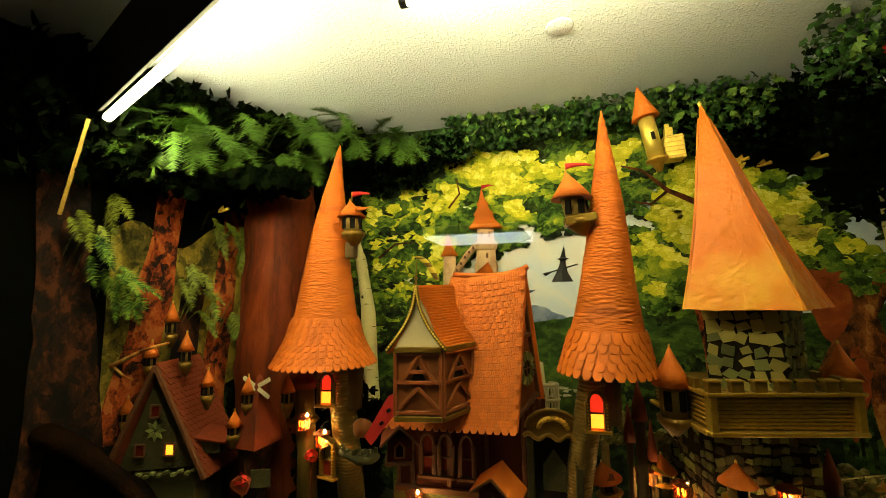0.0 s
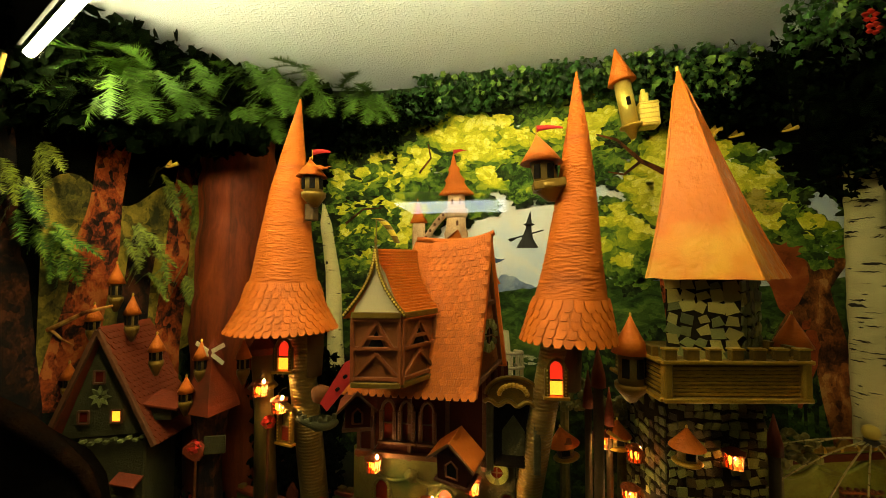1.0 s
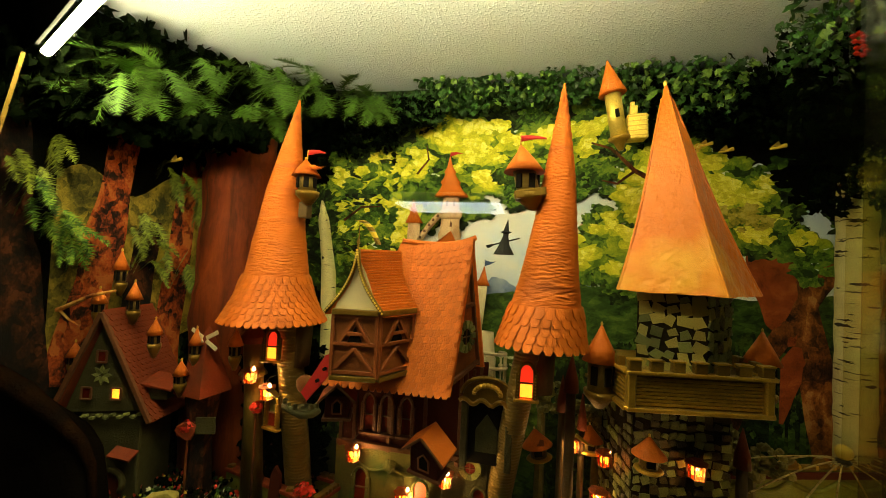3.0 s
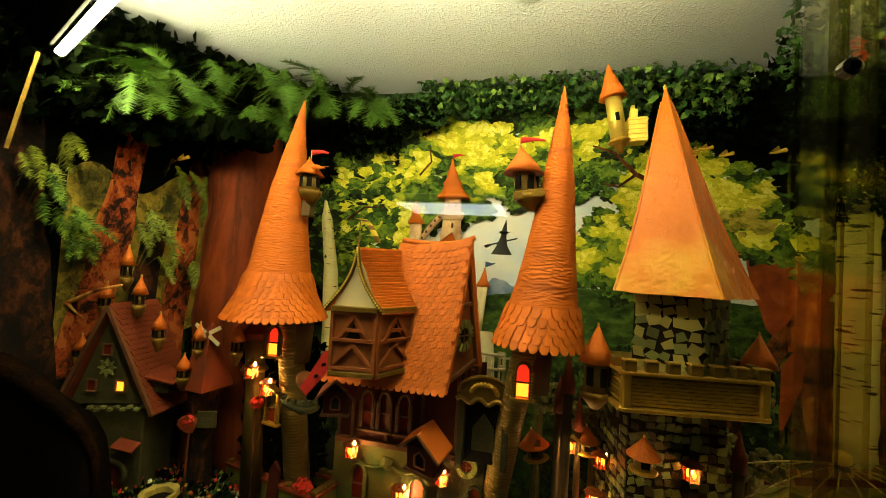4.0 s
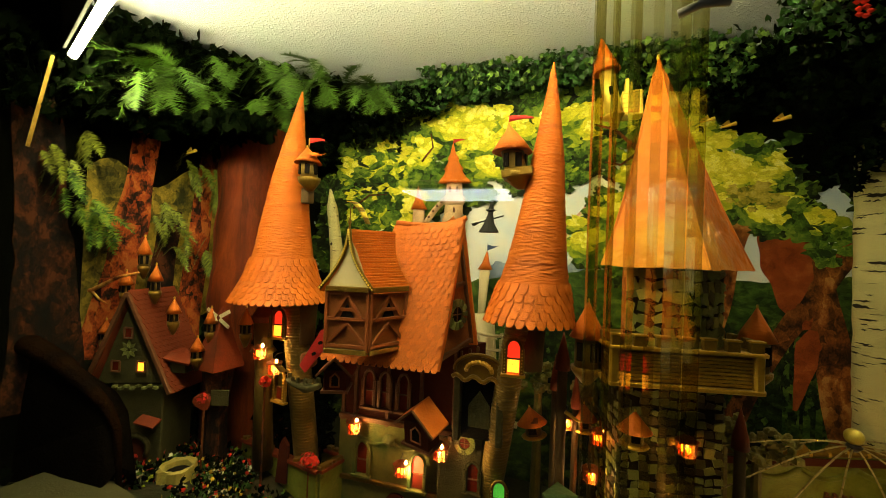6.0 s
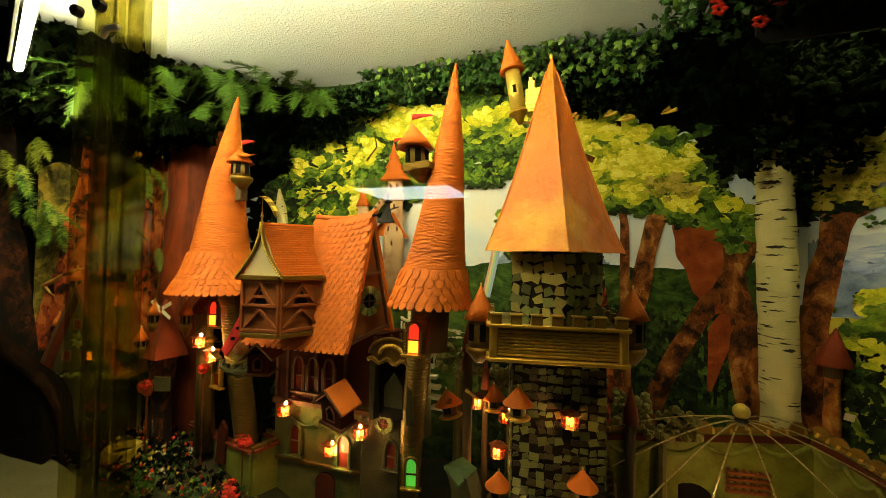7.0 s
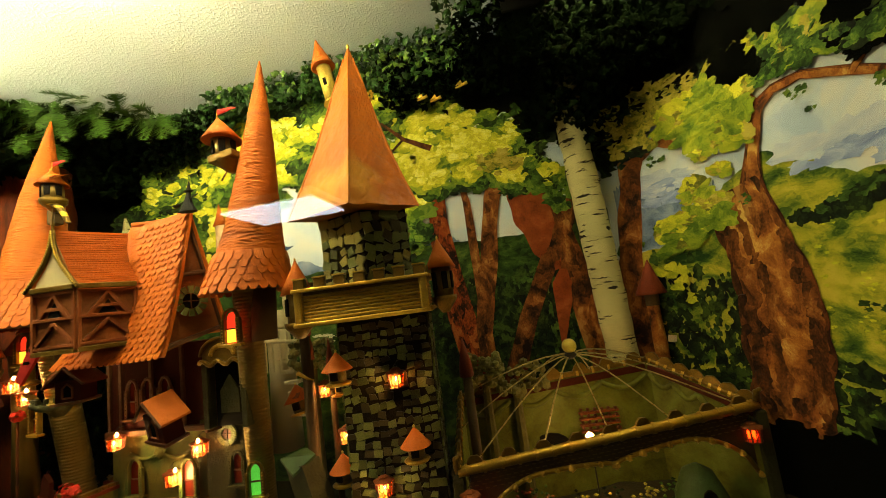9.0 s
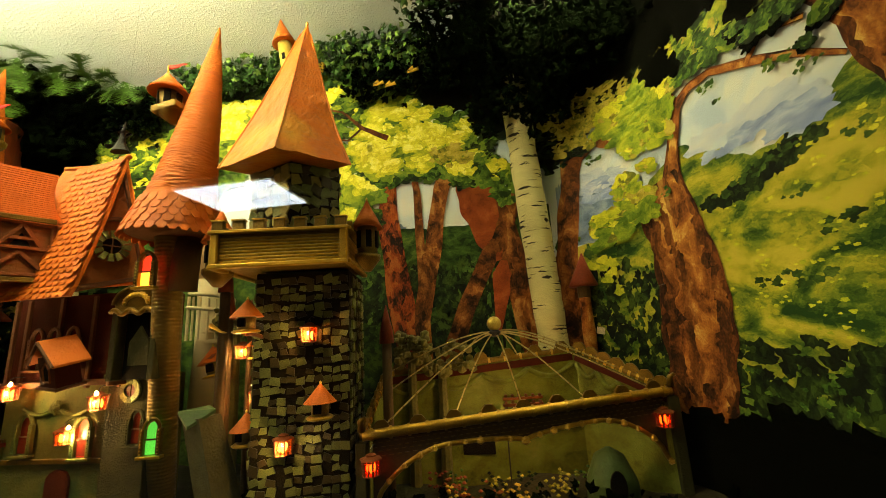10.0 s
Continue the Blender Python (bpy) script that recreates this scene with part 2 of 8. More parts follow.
CLOUD = painted("painted_cloud_blue", [(0.20, 0.26, 0.52), (0.27, 0.34, 0.58), (0.38, 0.45, 0.66), (0.50, 0.55, 0.70)], 7, 12, 50, 1.9, 0.15, 0.15, (1, 1, 2.6), bump=0.03)
CLOUD_PALE = painted("painted_cloud_pale_blue", [(0.38, 0.44, 0.62), (0.50, 0.56, 0.68), (0.62, 0.65, 0.70)], 6, 12, 50, 1.8, 0.15, 0.15, (1, 1, 2.2), bump=0.03)
UNDER = painted("painted_undergrowth", [(0.0015, 0.003, 0.001), (0.005, 0.011, 0.003), (0.014, 0.028, 0.005), (0.042, 0.072, 0.010)], 7, 38, 120, 2.2, 0.5, 0.5)
LEAF_YELLOW = painted("painted_leaf_yellow", [(0.26, 0.31, 0.014), (0.46, 0.46, 0.018), (0.62, 0.57, 0.024), (0.74, 0.67, 0.045)], 7, 30, 120, 1.5, 0.25, 0.5, island=0.35)
LEAF_PALE = painted("painted_leaf_pale_yellow", [(0.50, 0.46, 0.02), (0.70, 0.64, 0.04), (0.80, 0.74, 0.09), (0.84, 0.80, 0.18)], 9, 40, 120, 1.6, 0.5, 0.6, island=0.4)
LEAF_LIME = painted("painted_leaf_lime", [(0.07, 0.13, 0.010), (0.15, 0.22, 0.014), (0.26, 0.32, 0.018), (0.40, 0.42, 0.024)], 7, 30, 120, 1.6, 0.3, 0.5, island=0.4)
LEAF_MID = painted("painted_leaf_green", [(0.012, 0.030, 0.005), (0.035, 0.080, 0.010), (0.08, 0.15, 0.016), (0.16, 0.23, 0.022)], 9, 40, 120, 1.8, 0.5, 0.6, island=0.6)
LEAF_OCHRE = painted("painted_leaf_ochre", [(0.12, 0.13, 0.014), (0.28, 0.24, 0.022), (0.42, 0.33, 0.035), (0.50, 0.40, 0.07)], 9, 40, 120, 1.7, 0.5, 0.6, island=0.5)
OCHRE_GROUND = painted("painted_ochre_glade", [(0.02, 0.02, 0.004), (0.07, 0.058, 0.008), (0.17, 0.125, 0.013), (0.27, 0.19, 0.022)], 5, 30, 100, 2.2, 0.4, 0.5, (1, 1, 0.7))
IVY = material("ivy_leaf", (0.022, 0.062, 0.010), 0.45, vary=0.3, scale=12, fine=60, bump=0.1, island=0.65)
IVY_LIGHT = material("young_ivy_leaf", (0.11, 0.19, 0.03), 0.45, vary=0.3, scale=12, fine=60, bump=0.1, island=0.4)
# Near-black copy of the ivy leaf: deep shade put into its colour.
IVY_SHADE = material("shade_coloured_ivy_leaf", (0.002, 0.0036, 0.0012), 0.95, vary=0.3, scale=12, fine=60, bump=0.1, island=0.6, specular=0.0)
FIR = material("fir_needle", (0.060, 0.125, 0.014), 0.6, vary=0.3, scale=12, fine=60, bump=0.2, island=0.5)
FIR_LIGHT = material("yellow_cedar_needle", (0.12, 0.145, 0.012), 0.6, vary=0.3, scale=12, fine=60, bump=0.2, island=0.6)
MOSS = material("mossy_ground", (0.018, 0.020, 0.006), 0.95, vary=0.6, scale=7, fine=60, bump=0.7, dirt=(0.03, 0.022, 0.009), dirt_at=(0.5, 0.62))
PATH_SAND = material("sandy_path", (0.055, 0.050, 0.018), 0.9, vary=0.25, scale=9, fine=90, bump=0.4)
PETAL_RED = material("red_petal", (0.55, 0.03, 0.015), 0.5, vary=0.2, island=0.3)
PETAL_WHITE = material("white_petal", (0.62, 0.60, 0.38), 0.6, vary=0.2, island=0.25)
PETAL_YELLOW = material("yellow_petal", (0.62, 0.40, 0.04), 0.6, vary=0.2, island=0.3)
RED_CLOTH = material("red_cloth", (0.45, 0.022, 0.018), 0.7, vary=0.15, scale=20, fine=150, bump=0.2)
BLUE_CLOTH = material("blue_cloth", (0.04, 0.07, 0.16), 0.7, vary=0.15, scale=20, fine=150, bump=0.2)
YELLOW_CLOTH = material("yellow_cloth", (0.65, 0.45, 0.04), 0.7, vary=0.15, scale=20, fine=150, bump=0.2)
BLACK_CLOTH = material("black_cloth", (0.015, 0.014, 0.013), 0.8, vary=0.2, scale=20, fine=150, bump=0.2)
WHITE_PLASTIC = material("white_plastic", (0.7, 0.68, 0.55), 0.4, vary=0.06, bump=0.05)
GLITTER = material("gold_glitter", (0.90, 0.68, 0.16), 0.12, metal=0.95, vary=0.1, scale=60, fine=200, bump=0.6)
SHRUB = material("carved_shrub_paint", (0.150, 0.130, 0.030), 0.6, vary=0.35, scale=20, fine=90, bump=0.4, island=0.4)
ROPE = material("glitter_rope", (0.42, 0.33, 0.12), 0.35, metal=0.5, vary=0.4, scale=60, fine=200, bump=0.5)
STEEL = material("dark_bolt_steel", (0.05, 0.045, 0.04), 0.4, metal=0.8, vary=0.2)
TUBE_GLOW = glow("fluorescent_tube_light", LIGHT_COLOUR, TUBE_LIGHT)
# Glow of the two tubes added as fill; neither is a known fixture.
RIGHT_FILL_TUBE_GLOW = glow("added_right_fill_tube_light", LIGHT_COLOUR, 330.0)
FILL_TUBE_GLOW = glow("added_fill_tube_light", LIGHT_COLOUR, FILL_TUBE_LIGHT)
PANEL_GLOW = glow("room_lamp_light", (0.86, 0.95, 1.0), ROOM_LAMP_LIGHT)
LANTERN_GLOW = glow("lantern_flame", (1.0, 0.50, 0.10), 22.0)
LANTERN_DIM = glow("dim_lantern_flame", (1.0, 0.10, 0.02), 7.0)
FLAME = glow("bright_bulb", (1.0, 0.60, 0.18), 60.0)
WINDOW_RED = glow("red_lit_window", (0.9, 0.03, 0.008), 1.1)
WINDOW_YELLOW = glow("yellow_lit_window", (1.0, 0.33, 0.018), 2.6)
WINDOW_GREEN = glow("green_lit_window", (0.12, 0.70, 0.06), 0.45)
WINDOW_DARK = material("dark_red_window", (0.10, 0.012, 0.006), 0.25, vary=0.3, bump=0.05)
GLASS = clear("window_glass", (1, 1, 1), 0.0, 0.06, 0.008)
LANTERN_GLASS = clear("red_lantern_glass", (1.0, 0.30, 0.06), 0.10, 0.04)
ACRYLIC = clear("clear_acrylic", (0.94, 0.93, 0.78), 0.0, 0.03, 0.04)
ACRYLIC_DARK = clear("smoky_acrylic", (0.76, 0.72, 0.44), 0.0, 0.06, 0.05)
ACRYLIC_EDGE = clear("cut_acrylic_edge", (0.86, 0.83, 0.56), 0.004, 0.14, 0.06)

# raised droplets of texture in the ceiling paint
_n, _l = CEILING.node_tree.nodes, CEILING.node_tree.links
_tex, _no, _ramp, _bump = _n.new("ShaderNodeTexCoord"), _n.new("ShaderNodeTexNoise"), _n.new("ShaderNodeMapRange"), _n.new("ShaderNodeBump")
_no.inputs["Scale"].default_value, _no.inputs["Detail"].default_value = 74, 2
_ramp.inputs["From Min"].default_value, _ramp.inputs["From Max"].default_value = 0.50, 0.68
_bump.inputs["Strength"].default_value, _bump.inputs["Distance"].default_value = 0.55, 0.005
_l.new(_tex.outputs["Object"], _no.inputs["Vector"])
_l.new(_no.outputs["Fac"], _ramp.inputs["Value"])
_l.new(_ramp.outputs[0], _bump.inputs["Height"])
_l.new(_bump.outputs[0], _n["Principled BSDF"].inputs["Normal"])


# ---- building blocks ----
class Shape:
    """Vertices and faces of one mesh, gathered piece by piece."""

    def __init__(self):
        self.v, self.f = [], []

    def add(self, verts, faces, m=None):
        k = len(self.v)
        self.v += [tuple(m @ Vector(p)) for p in verts] if m else [tuple(p) for p in verts]
        self.f += [tuple(k + i for i in f) for f in faces]
        return self

    def box(self, size, m=None, bevel=0.15):
        """A box of that size about its middle, its edges cut off by bevel times the least half side."""
        h = [s / 2 for s in size]
        b = min(h) * bevel
        verts, at = [], {}
        for sx in (-1, 1):
            for sy in (-1, 1):
                for sz in (-1, 1):
                    s = (sx, sy, sz)
                    for a in range(3):
                        at[(s, a)] = len(verts)
                        verts.append([s[k] * (h[k] if k == a else h[k] - b) for k in range(3)])
        faces = []
        for a in range(3):
            u, w = (a + 1) % 3, (a + 2) % 3
            for s in (-1, 1):
                c = []
                for p, q in ((-1, -1), (1, -1), (1, 1), (-1, 1)):
                    t = [0, 0, 0]
                    t[a], t[u], t[w] = s, p, q
                    c.append(at[(tuple(t), a)])
                faces.append(c if s > 0 else c[::-1])
            for p in (-1, 1):
                for q in (-1, 1):
                    lo, hi = [0, 0, 0], [0, 0, 0]
                    lo[a], lo[u], lo[w] = -1, p, q
                    hi[a], hi[u], hi[w] = 1, p, q
                    c = [at[(tuple(lo), u)], at[(tuple(hi), u)], at[(tuple(hi), w)], at[(tuple(lo), w)]]
                    faces.append(c if p * q > 0 else c[::-1])
        for sx in (-1, 1):
            for sy in (-1, 1):
                for sz in (-1, 1):
                    c = [at[((sx, sy, sz), a)] for a in range(3)]
                    faces.append(c if sx * sy * sz > 0 else c[::-1])
        return self.add(verts, faces, m)

    def beam(self, a, b, w, d=None, up=(0, 0, 1), bevel=0.2):
        a, b = Vector(a), Vector(b)
        z = (b - a).normalized()
        x = Vector(up).cross(z)
        x = x.normalized() if x.length > 1e-4 else Vector((1, 0, 0))
        m = Matrix((x, z.cross(x), z)).transposed().to_4x4()
        return self.box((w, d or w, (b - a).length), Matrix.Translation((a + b) / 2) @ m, bevel)

    def rings(self, rows, segs=20, turn=0.0, wobble=0.0, caps=True, flat=1.0, m=None, seed=1):
        """Rings (x, y, z, radius) joined from bottom to top; flat squashes the y radius."""
        rnd = random.Random(seed)
        verts = []
        for x, y, z, r in rows:
            for k in range(segs):
                a = turn + 2 * math.pi * k / segs
                q = r * (1 + wobble * rnd.uniform(-1, 1))
                verts.append((x + q * math.cos(a), y + flat * q * math.sin(a), z))
        faces = [(i * segs + k, i * segs + (k + 1) % segs, (i + 1) * segs + (k + 1) % segs, (i + 1) * segs + k) for i in range(len(rows) - 1) for k in range(segs)]
        if caps:
            faces += [tuple(range(segs))[::-1], tuple((len(rows) - 1) * segs + k for k in range(segs))]
        return self.add(verts, faces, m)

    def tube(self, points, r, segs=8, ends=None):
        """A round bar along points; ends gives the radius at the far end."""
        pts = [Vector(p) for p in points]
        verts, side = [], None
        for i, p in enumerate(pts):
            way = (pts[min(i + 1, len(pts) - 1)] - pts[max(i - 1, 0)]).normalized()
            side = (side - way * side.dot(way)) if side else way.orthogonal()
            side.normalize()
            up = way.cross(side)
            q = r + ((ends if ends is not None else r) - r) * i / max(1, len(pts) - 1)
            verts += [p + q * (math.cos(2 * math.pi * k / segs) * side + math.sin(2 * math.pi * k / segs) * up) for k in range(segs)]
        n = len(pts)
        faces = [(i * segs + k, i * segs + (k + 1) % segs, (i + 1) * segs + (k + 1) % segs, (i + 1) * segs + k) for i in range(n - 1) for k in range(segs)]
        faces += [tuple(range(segs))[::-1], tuple((n - 1) * segs + k for k in range(segs))]
        return self.add(verts, faces)

    def plate(self, outline, thick, m=None):
        """A flat plate in the xz plane with that outline, from y = 0 to y = thick."""
        n = len(outline)
        verts = [(x, 0, z) for x, z in outline] + [(x, thick, z) for x, z in outline]
        faces = [tuple(range(n)), tuple(range(2 * n - 1, n - 1, -1))] + [(i, n + i, n + (i + 1) % n, (i + 1) % n) for i in range(n)]
        return self.add(verts, faces, m)

    def mesh(self, name, mat, smooth=False):
        me = bpy.data.meshes.new(name)
        me.from_pydata(self.v, [], self.f)
        me.materials.append(mat)
        if smooth:
            me.polygons.foreach_set("use_smooth", [True] * len(me.polygons))
        me.update()
        return me


def part(name, shape, mat, parent, label="", smooth=False, m=None):
    ob = new(name, shape.mesh(name, mat, smooth) if isinstance(shape, Shape) else shape)
    ob.parent = parent
    if m is not None:
        ob.matrix_basis = m
    return tagged(ob, label) if label else ob


def thing(name, at, label, category, group="", kind="", turn=0.0):
    ob = new(name)
    ob.empty_display_size = 0.05
    ob.matrix_basis = pose(*at, 0, 0, turn)
    return tagged(ob, label, category, group, kind)


def solo(name, shape, mat, label, category, group="", kind="", smooth=False):
    return tagged(new(name, shape.mesh(name, mat, smooth)), label, category, group, kind)


def lerp(a, b, t):
    return a + (b - a) * t


def curve_rows(bottom, top, radii, n, bend=0.0, ripple=0.0, waves=0):
    """Rings from bottom to top (x, y, z) with radii given at even steps, bowed sideways by bend."""
    rows = []
    for i in range(n + 1):
        t = i / n
        k = t * (len(radii) - 1)
        j = min(int(k), len(radii) - 2)
        r = lerp(radii[j], radii[j + 1], k - j)
        if ripple:
            r += ripple * (1 if i % 2 else -1)
        rows.append((lerp(bottom[0], top[0], t) + bend * math.sin(math.pi * t), lerp(bottom[1], top[1], t), lerp(bottom[2], top[2], t), max(r, 0.001)))
    return rows


# ---- the room and the display case ----
CEIL = 2.80
solo("floor", Shape().box((7.6, 7.4, 0.1), pose(0.9, -0.3, -0.05), 0.02), FLOOR_PAINT, "dim carpeted floor of the viewing room", "floor", kind="structure")
solo("ceiling", Shape().box((7.6, 2.75, 0.1), pose(0.9, 2.025, CEIL + 0.05), 0.02), CEILING, "cream ceiling with rough droplet texture", "ceiling", kind="structure")
# Unseen; split off and coloured dark so the panes mirror less of it.
solo("ceiling_room", Shape().box((7.6, 4.65, 0.1), pose(0.9, -1.675, CEIL + 0.05), 0.02), ROOM_CEILING, "unseen viewing-room ceiling, darkened to weaken its reflection", "ceiling", kind="structure")
for name, size, at in (
    ("wall_south", (7.6, 0.1, CEIL), (0.9, -3.95, CEIL / 2)),
    ("wall_west", (0.1, 7.0, CEIL), (-2.6, -0.4, CEIL / 2)),
    ("wall_east", (0.1, 7.0, CEIL), (4.4, -0.4, CEIL / 2)),
    ("wall_north", (7.6, 0.1, CEIL), (0.9, 3.25, CEIL / 2)),
    ("window_wall_below", (6.8, 0.06, 0.3), (0.9, 0.67, 0.15)),
    ("window_wall_above", (6.8, 0.06, CEIL - 2.25), (0.9, 0.67, (CEIL + 2.25) / 2)),
    ("window_wall_west", (1.7, 0.06, 1.94), (-1.65, 0.67, 1.275)),
    ("window_wall_east", (0.7, 0.06, 1.94), (3.95, 0.67, 1.275)),
):
    solo(name, Shape().box(size, pose(*at), 0.02), BLACK if "window" in name else WALL_PAINT, "dark painted wall around the viewing window" if "window" in name else "plain dim room wall", "wall", kind="structure")

# round patch plate in the ceiling
solo("ceiling_rose", Shape().rings([(0.875, 2.02, CEIL - 0.007, 0.055), (0.875, 2.02, CEIL - 0.004, 0.062), (0.875, 2.02, CEIL + 0.004, 0.064)], 28), CEILING, "round painted-over cover plate on the ceiling", "cover plate", smooth=True)

# ---- window panes, post ----
POST_X, PANE_Y = 1.168, 0.635
for name, x0, x1 in (("window_1", -0.8, POST_X - 0.032), ("window_2", POST_X + 0.032, 3.6)):
    w = thing(name, ((x0 + x1) / 2, PANE_Y, 1.27), "large clear viewing pane of the display", "window", kind="structure")
    p = part("pane", Shape().box((x1 - x0, 0.006, 1.94), None, 0.1), GLASS, w)
    p.visible_shadow = False

post = thing("window_post", (POST_X, PANE_Y, 0.3), "clear acrylic post between two panes, bolted near the top", "window post")
for x, w, deep, mat in ((-0.031, 0.006, 0.026, ACRYLIC_EDGE), (-0.020, 0.003, 0.018, ACRYLIC_DARK), (-0.008, 0.004, 0.022, ACRYLIC_EDGE), (0.006, 0.003, 0.018, ACRYLIC), (0.018, 0.006, 0.026, ACRYLIC_EDGE), (0.030, 0.004, 0.020, ACRYLIC_DARK)):
    fin = part("acrylic_fin", Shape().box((w, deep, 1.94), pose(0, 0, 0.97), 0.3), mat, post)
    fin.matrix_basis = pose(x, -0.004 - deep / 2, 0)
    fin.visible_shadow = False
s = part("acrylic_plate", Shape().box((0.066, 0.005, 1.94), pose(0, 0.008, 0.97), 0.2), ACRYLIC, post)
s.visible_shadow = False
for x in (-0.026, 0.006):
    part("bolt", Shape().rings([(0, 0, 0, 0.0055), (0, 0, 0.006, 0.0055), (0, 0, 0.008, 0.003)], 12), STEEL, post, m=pose(x, -0.031, 1.43, 90))
part("cable_clip", Shape().tube([(0, 0, 0), (0.012, -0.004, 0.003), (0.026, -0.004, 0.002)], 0.0028, 8), WHITE_PLASTIC, post, "small white plastic clip", True, pose(0.012, -0.034, 1.40))

# ---- lamps ----
def tube_lamp(a, b, glow_mat, name, label, hood, hood_mat=None):
    lamp = thing(name, a, label, "fluorescent lamp")
    d = b - a
    way = d.normalized()
    side = Vector((0, 0, 1)).cross(way).normalized()
    part("tube", Shape().tube([(0, 0, 0), d], 0.018, 14), glow_mat, lamp, "glowing white fluorescent tube", True)
    for p in (Vector((0, 0, 0)), d):
        part("tube_holder", Shape().beam(p - way * 0.02, p + way * 0.012, 0.034, 0.036), BLACK, lamp)
    out = side if side.y < 0 else -side
    if hood == "board":
        for z in (0.19,):
            part("hood", Shape().beam(out * 0.035 + Vector((0, 0, z)) - way * 0.3, out * 0.035 + Vector((0, 0, z)) + d + way * 0.6, 0.012, 0.36), BLACK, lamp, "black hood board beside the tube")
    else:
        # Cover and back board of the added tubes, keeping their light off the ceiling.
        part("hood", Shape().beam(out * 0.02 + Vector((0, 0, 0.045)) - way * 0.05, out * 0.02 + Vector((0, 0, 0.045)) + d + way * 0.05, 0.06, 0.012), hood_mat or WHITE_PLASTIC, lamp, "flat cover over an added tube")
        part("hood_back", Shape().beam(out * 0.17 - way * 0.05, out * 0.17 + d + way * 0.05, 0.012, 0.10), BLACK, lamp, "black back board of an added tube")
        for k in (0.1, 0.9):
            part("hanger", Shape().beam(d * k + Vector((0, 0, 0.05)), d * k + Vector((0, 0, CEIL - a.z)), 0.012), STEEL, lamp)
    return lamp


tube_lamp(TUBE_A, TUBE_B, TUBE_GLOW, "fluorescent_lamp", "bare fluorescent tube lamp beside a black hood board", "board")
# Two unseen tubes added to brighten the village middle and the right-hand mural.
tube_lamp(Vector((0.30, 1.55, 2.68)), Vector((1.50, 1.51, 2.68)), FILL_TUBE_GLOW, "fluorescent_lamp", "added fluorescent tube lamp, unseen above the middle of the village", "flat")
tube_lamp(Vector((2.50, 2.44, 2.62)), Vector((3.12, 2.25, 2.62)), RIGHT_FILL_TUBE_GLOW, "fluorescent_lamp", "short added tube lamp, unseen, filling the right-hand mural", "flat", BLACK)

strip = thing("glass_edge_strip", (-1.14, 1.5, 1.95), "thin brass-coloured edge strip under the tube lamp", "edge strip")
part("strip", Shape().beam((0.0, 0.0, 0.43), (-0.02, -0.06, 0.0), 0.03, 0.012), ACRYLIC_DARK, strip)
part("strip_edge", Shape().beam((0.016, -0.008, 0.43), (-0.004, -0.068, 0.0), 0.005, 0.014), GOLD_DULL, strip)

room = thing("room_lamp", (0.29, -2.2, 2.04), "hanging white light box in the viewing room", "ceiling lamp")
part("diffuser", Shape().box((0.82, 0.56, 0.012), None, 0.3), PANEL_GLOW, room, "glowing white diffuser")
part("housing", Shape().box((0.86, 0.60, 0.07), pose(0, 0, 0.045), 0.1), WHITE_PLASTIC, room)
for x in (-0.36, 0.36):
    part("hanger", Shape().beam((x, 0, 0.08), (x, 0, CEIL - 2.04), 0.01), STEEL, room)

# ---- the painted wall ----
RUN = [(-1.75, 0.2), (-1.45, 1.3), (-1.28, 1.9), (-1.0, 2.5), (-0.65, 2.85), (-0.2, 2.95), (2.45, 2.95), (2.85, 2.85), (3.15, 2.6), (3.3, 2.2), (3.42, 1.4), (3.5, 0.2)]
_at = [0.0]
for (_ax, _ay), (_bx, _by) in zip(RUN, RUN[1:]):
    _at.append(_at[-1] + math.hypot(_bx - _ax, _by - _ay))


STEP = 0.01
_even = np.arange(0, _at[-1] + STEP, STEP)
_line = [sum(np.interp(np.clip(_even + 0.05 * k, 0, _at[-1]), _at, [p[c] for p in RUN]) for k in range(-3, 4)) / 7 for c in (0, 1)]
_line = [list(map(float, c)) for c in _line]


def run_at(s):
    """The place along the painted wall, its corners rounded."""
    q = min(max(s, 0.0), _at[-1] - STEP) / STEP
    i = int(q)
    return Vector((lerp(_line[0][i], _line[0][i + 1], q - i), lerp(_line[1][i], _line[1][i + 1], q - i), 0))


def on_wall(s, z, off=0.0):
    """A place on the painted wall: s metres along it, z up, off metres proud of it."""
    p, d = run_at(s), run_at(s + 0.02) - run_at(s - 0.02)
    d.normalize()
    return Vector((p.x + d.y * off, p.y - d.x * off, z))


mural = thing("mural_wall", (0, 0, 0), "curved wall painted with a woodland landscape", "mural", kind="structure")
g = Shape()
_n = 110
for i in range(_n + 1):
    s = _at[-1] * i / _n
    for z in (0, CEIL):
        g.v.append(tuple(on_wall(s, z)))
    for z in (0, CEIL):
        g.v.append(tuple(on_wall(s, z, -0.05)))
for i in range(_n):
    a, b = 4 * i, 4 * i + 4
    g.f += [(a, b, b + 1, a + 1), (a + 2, a + 3, b + 3, b + 2)]
part("painted_sky", g, SKY, mural, "pale painted sky", True)

_layer = [0.0015]


def next_layer():
    _layer[0] += 0.00012
    return _layer[0]


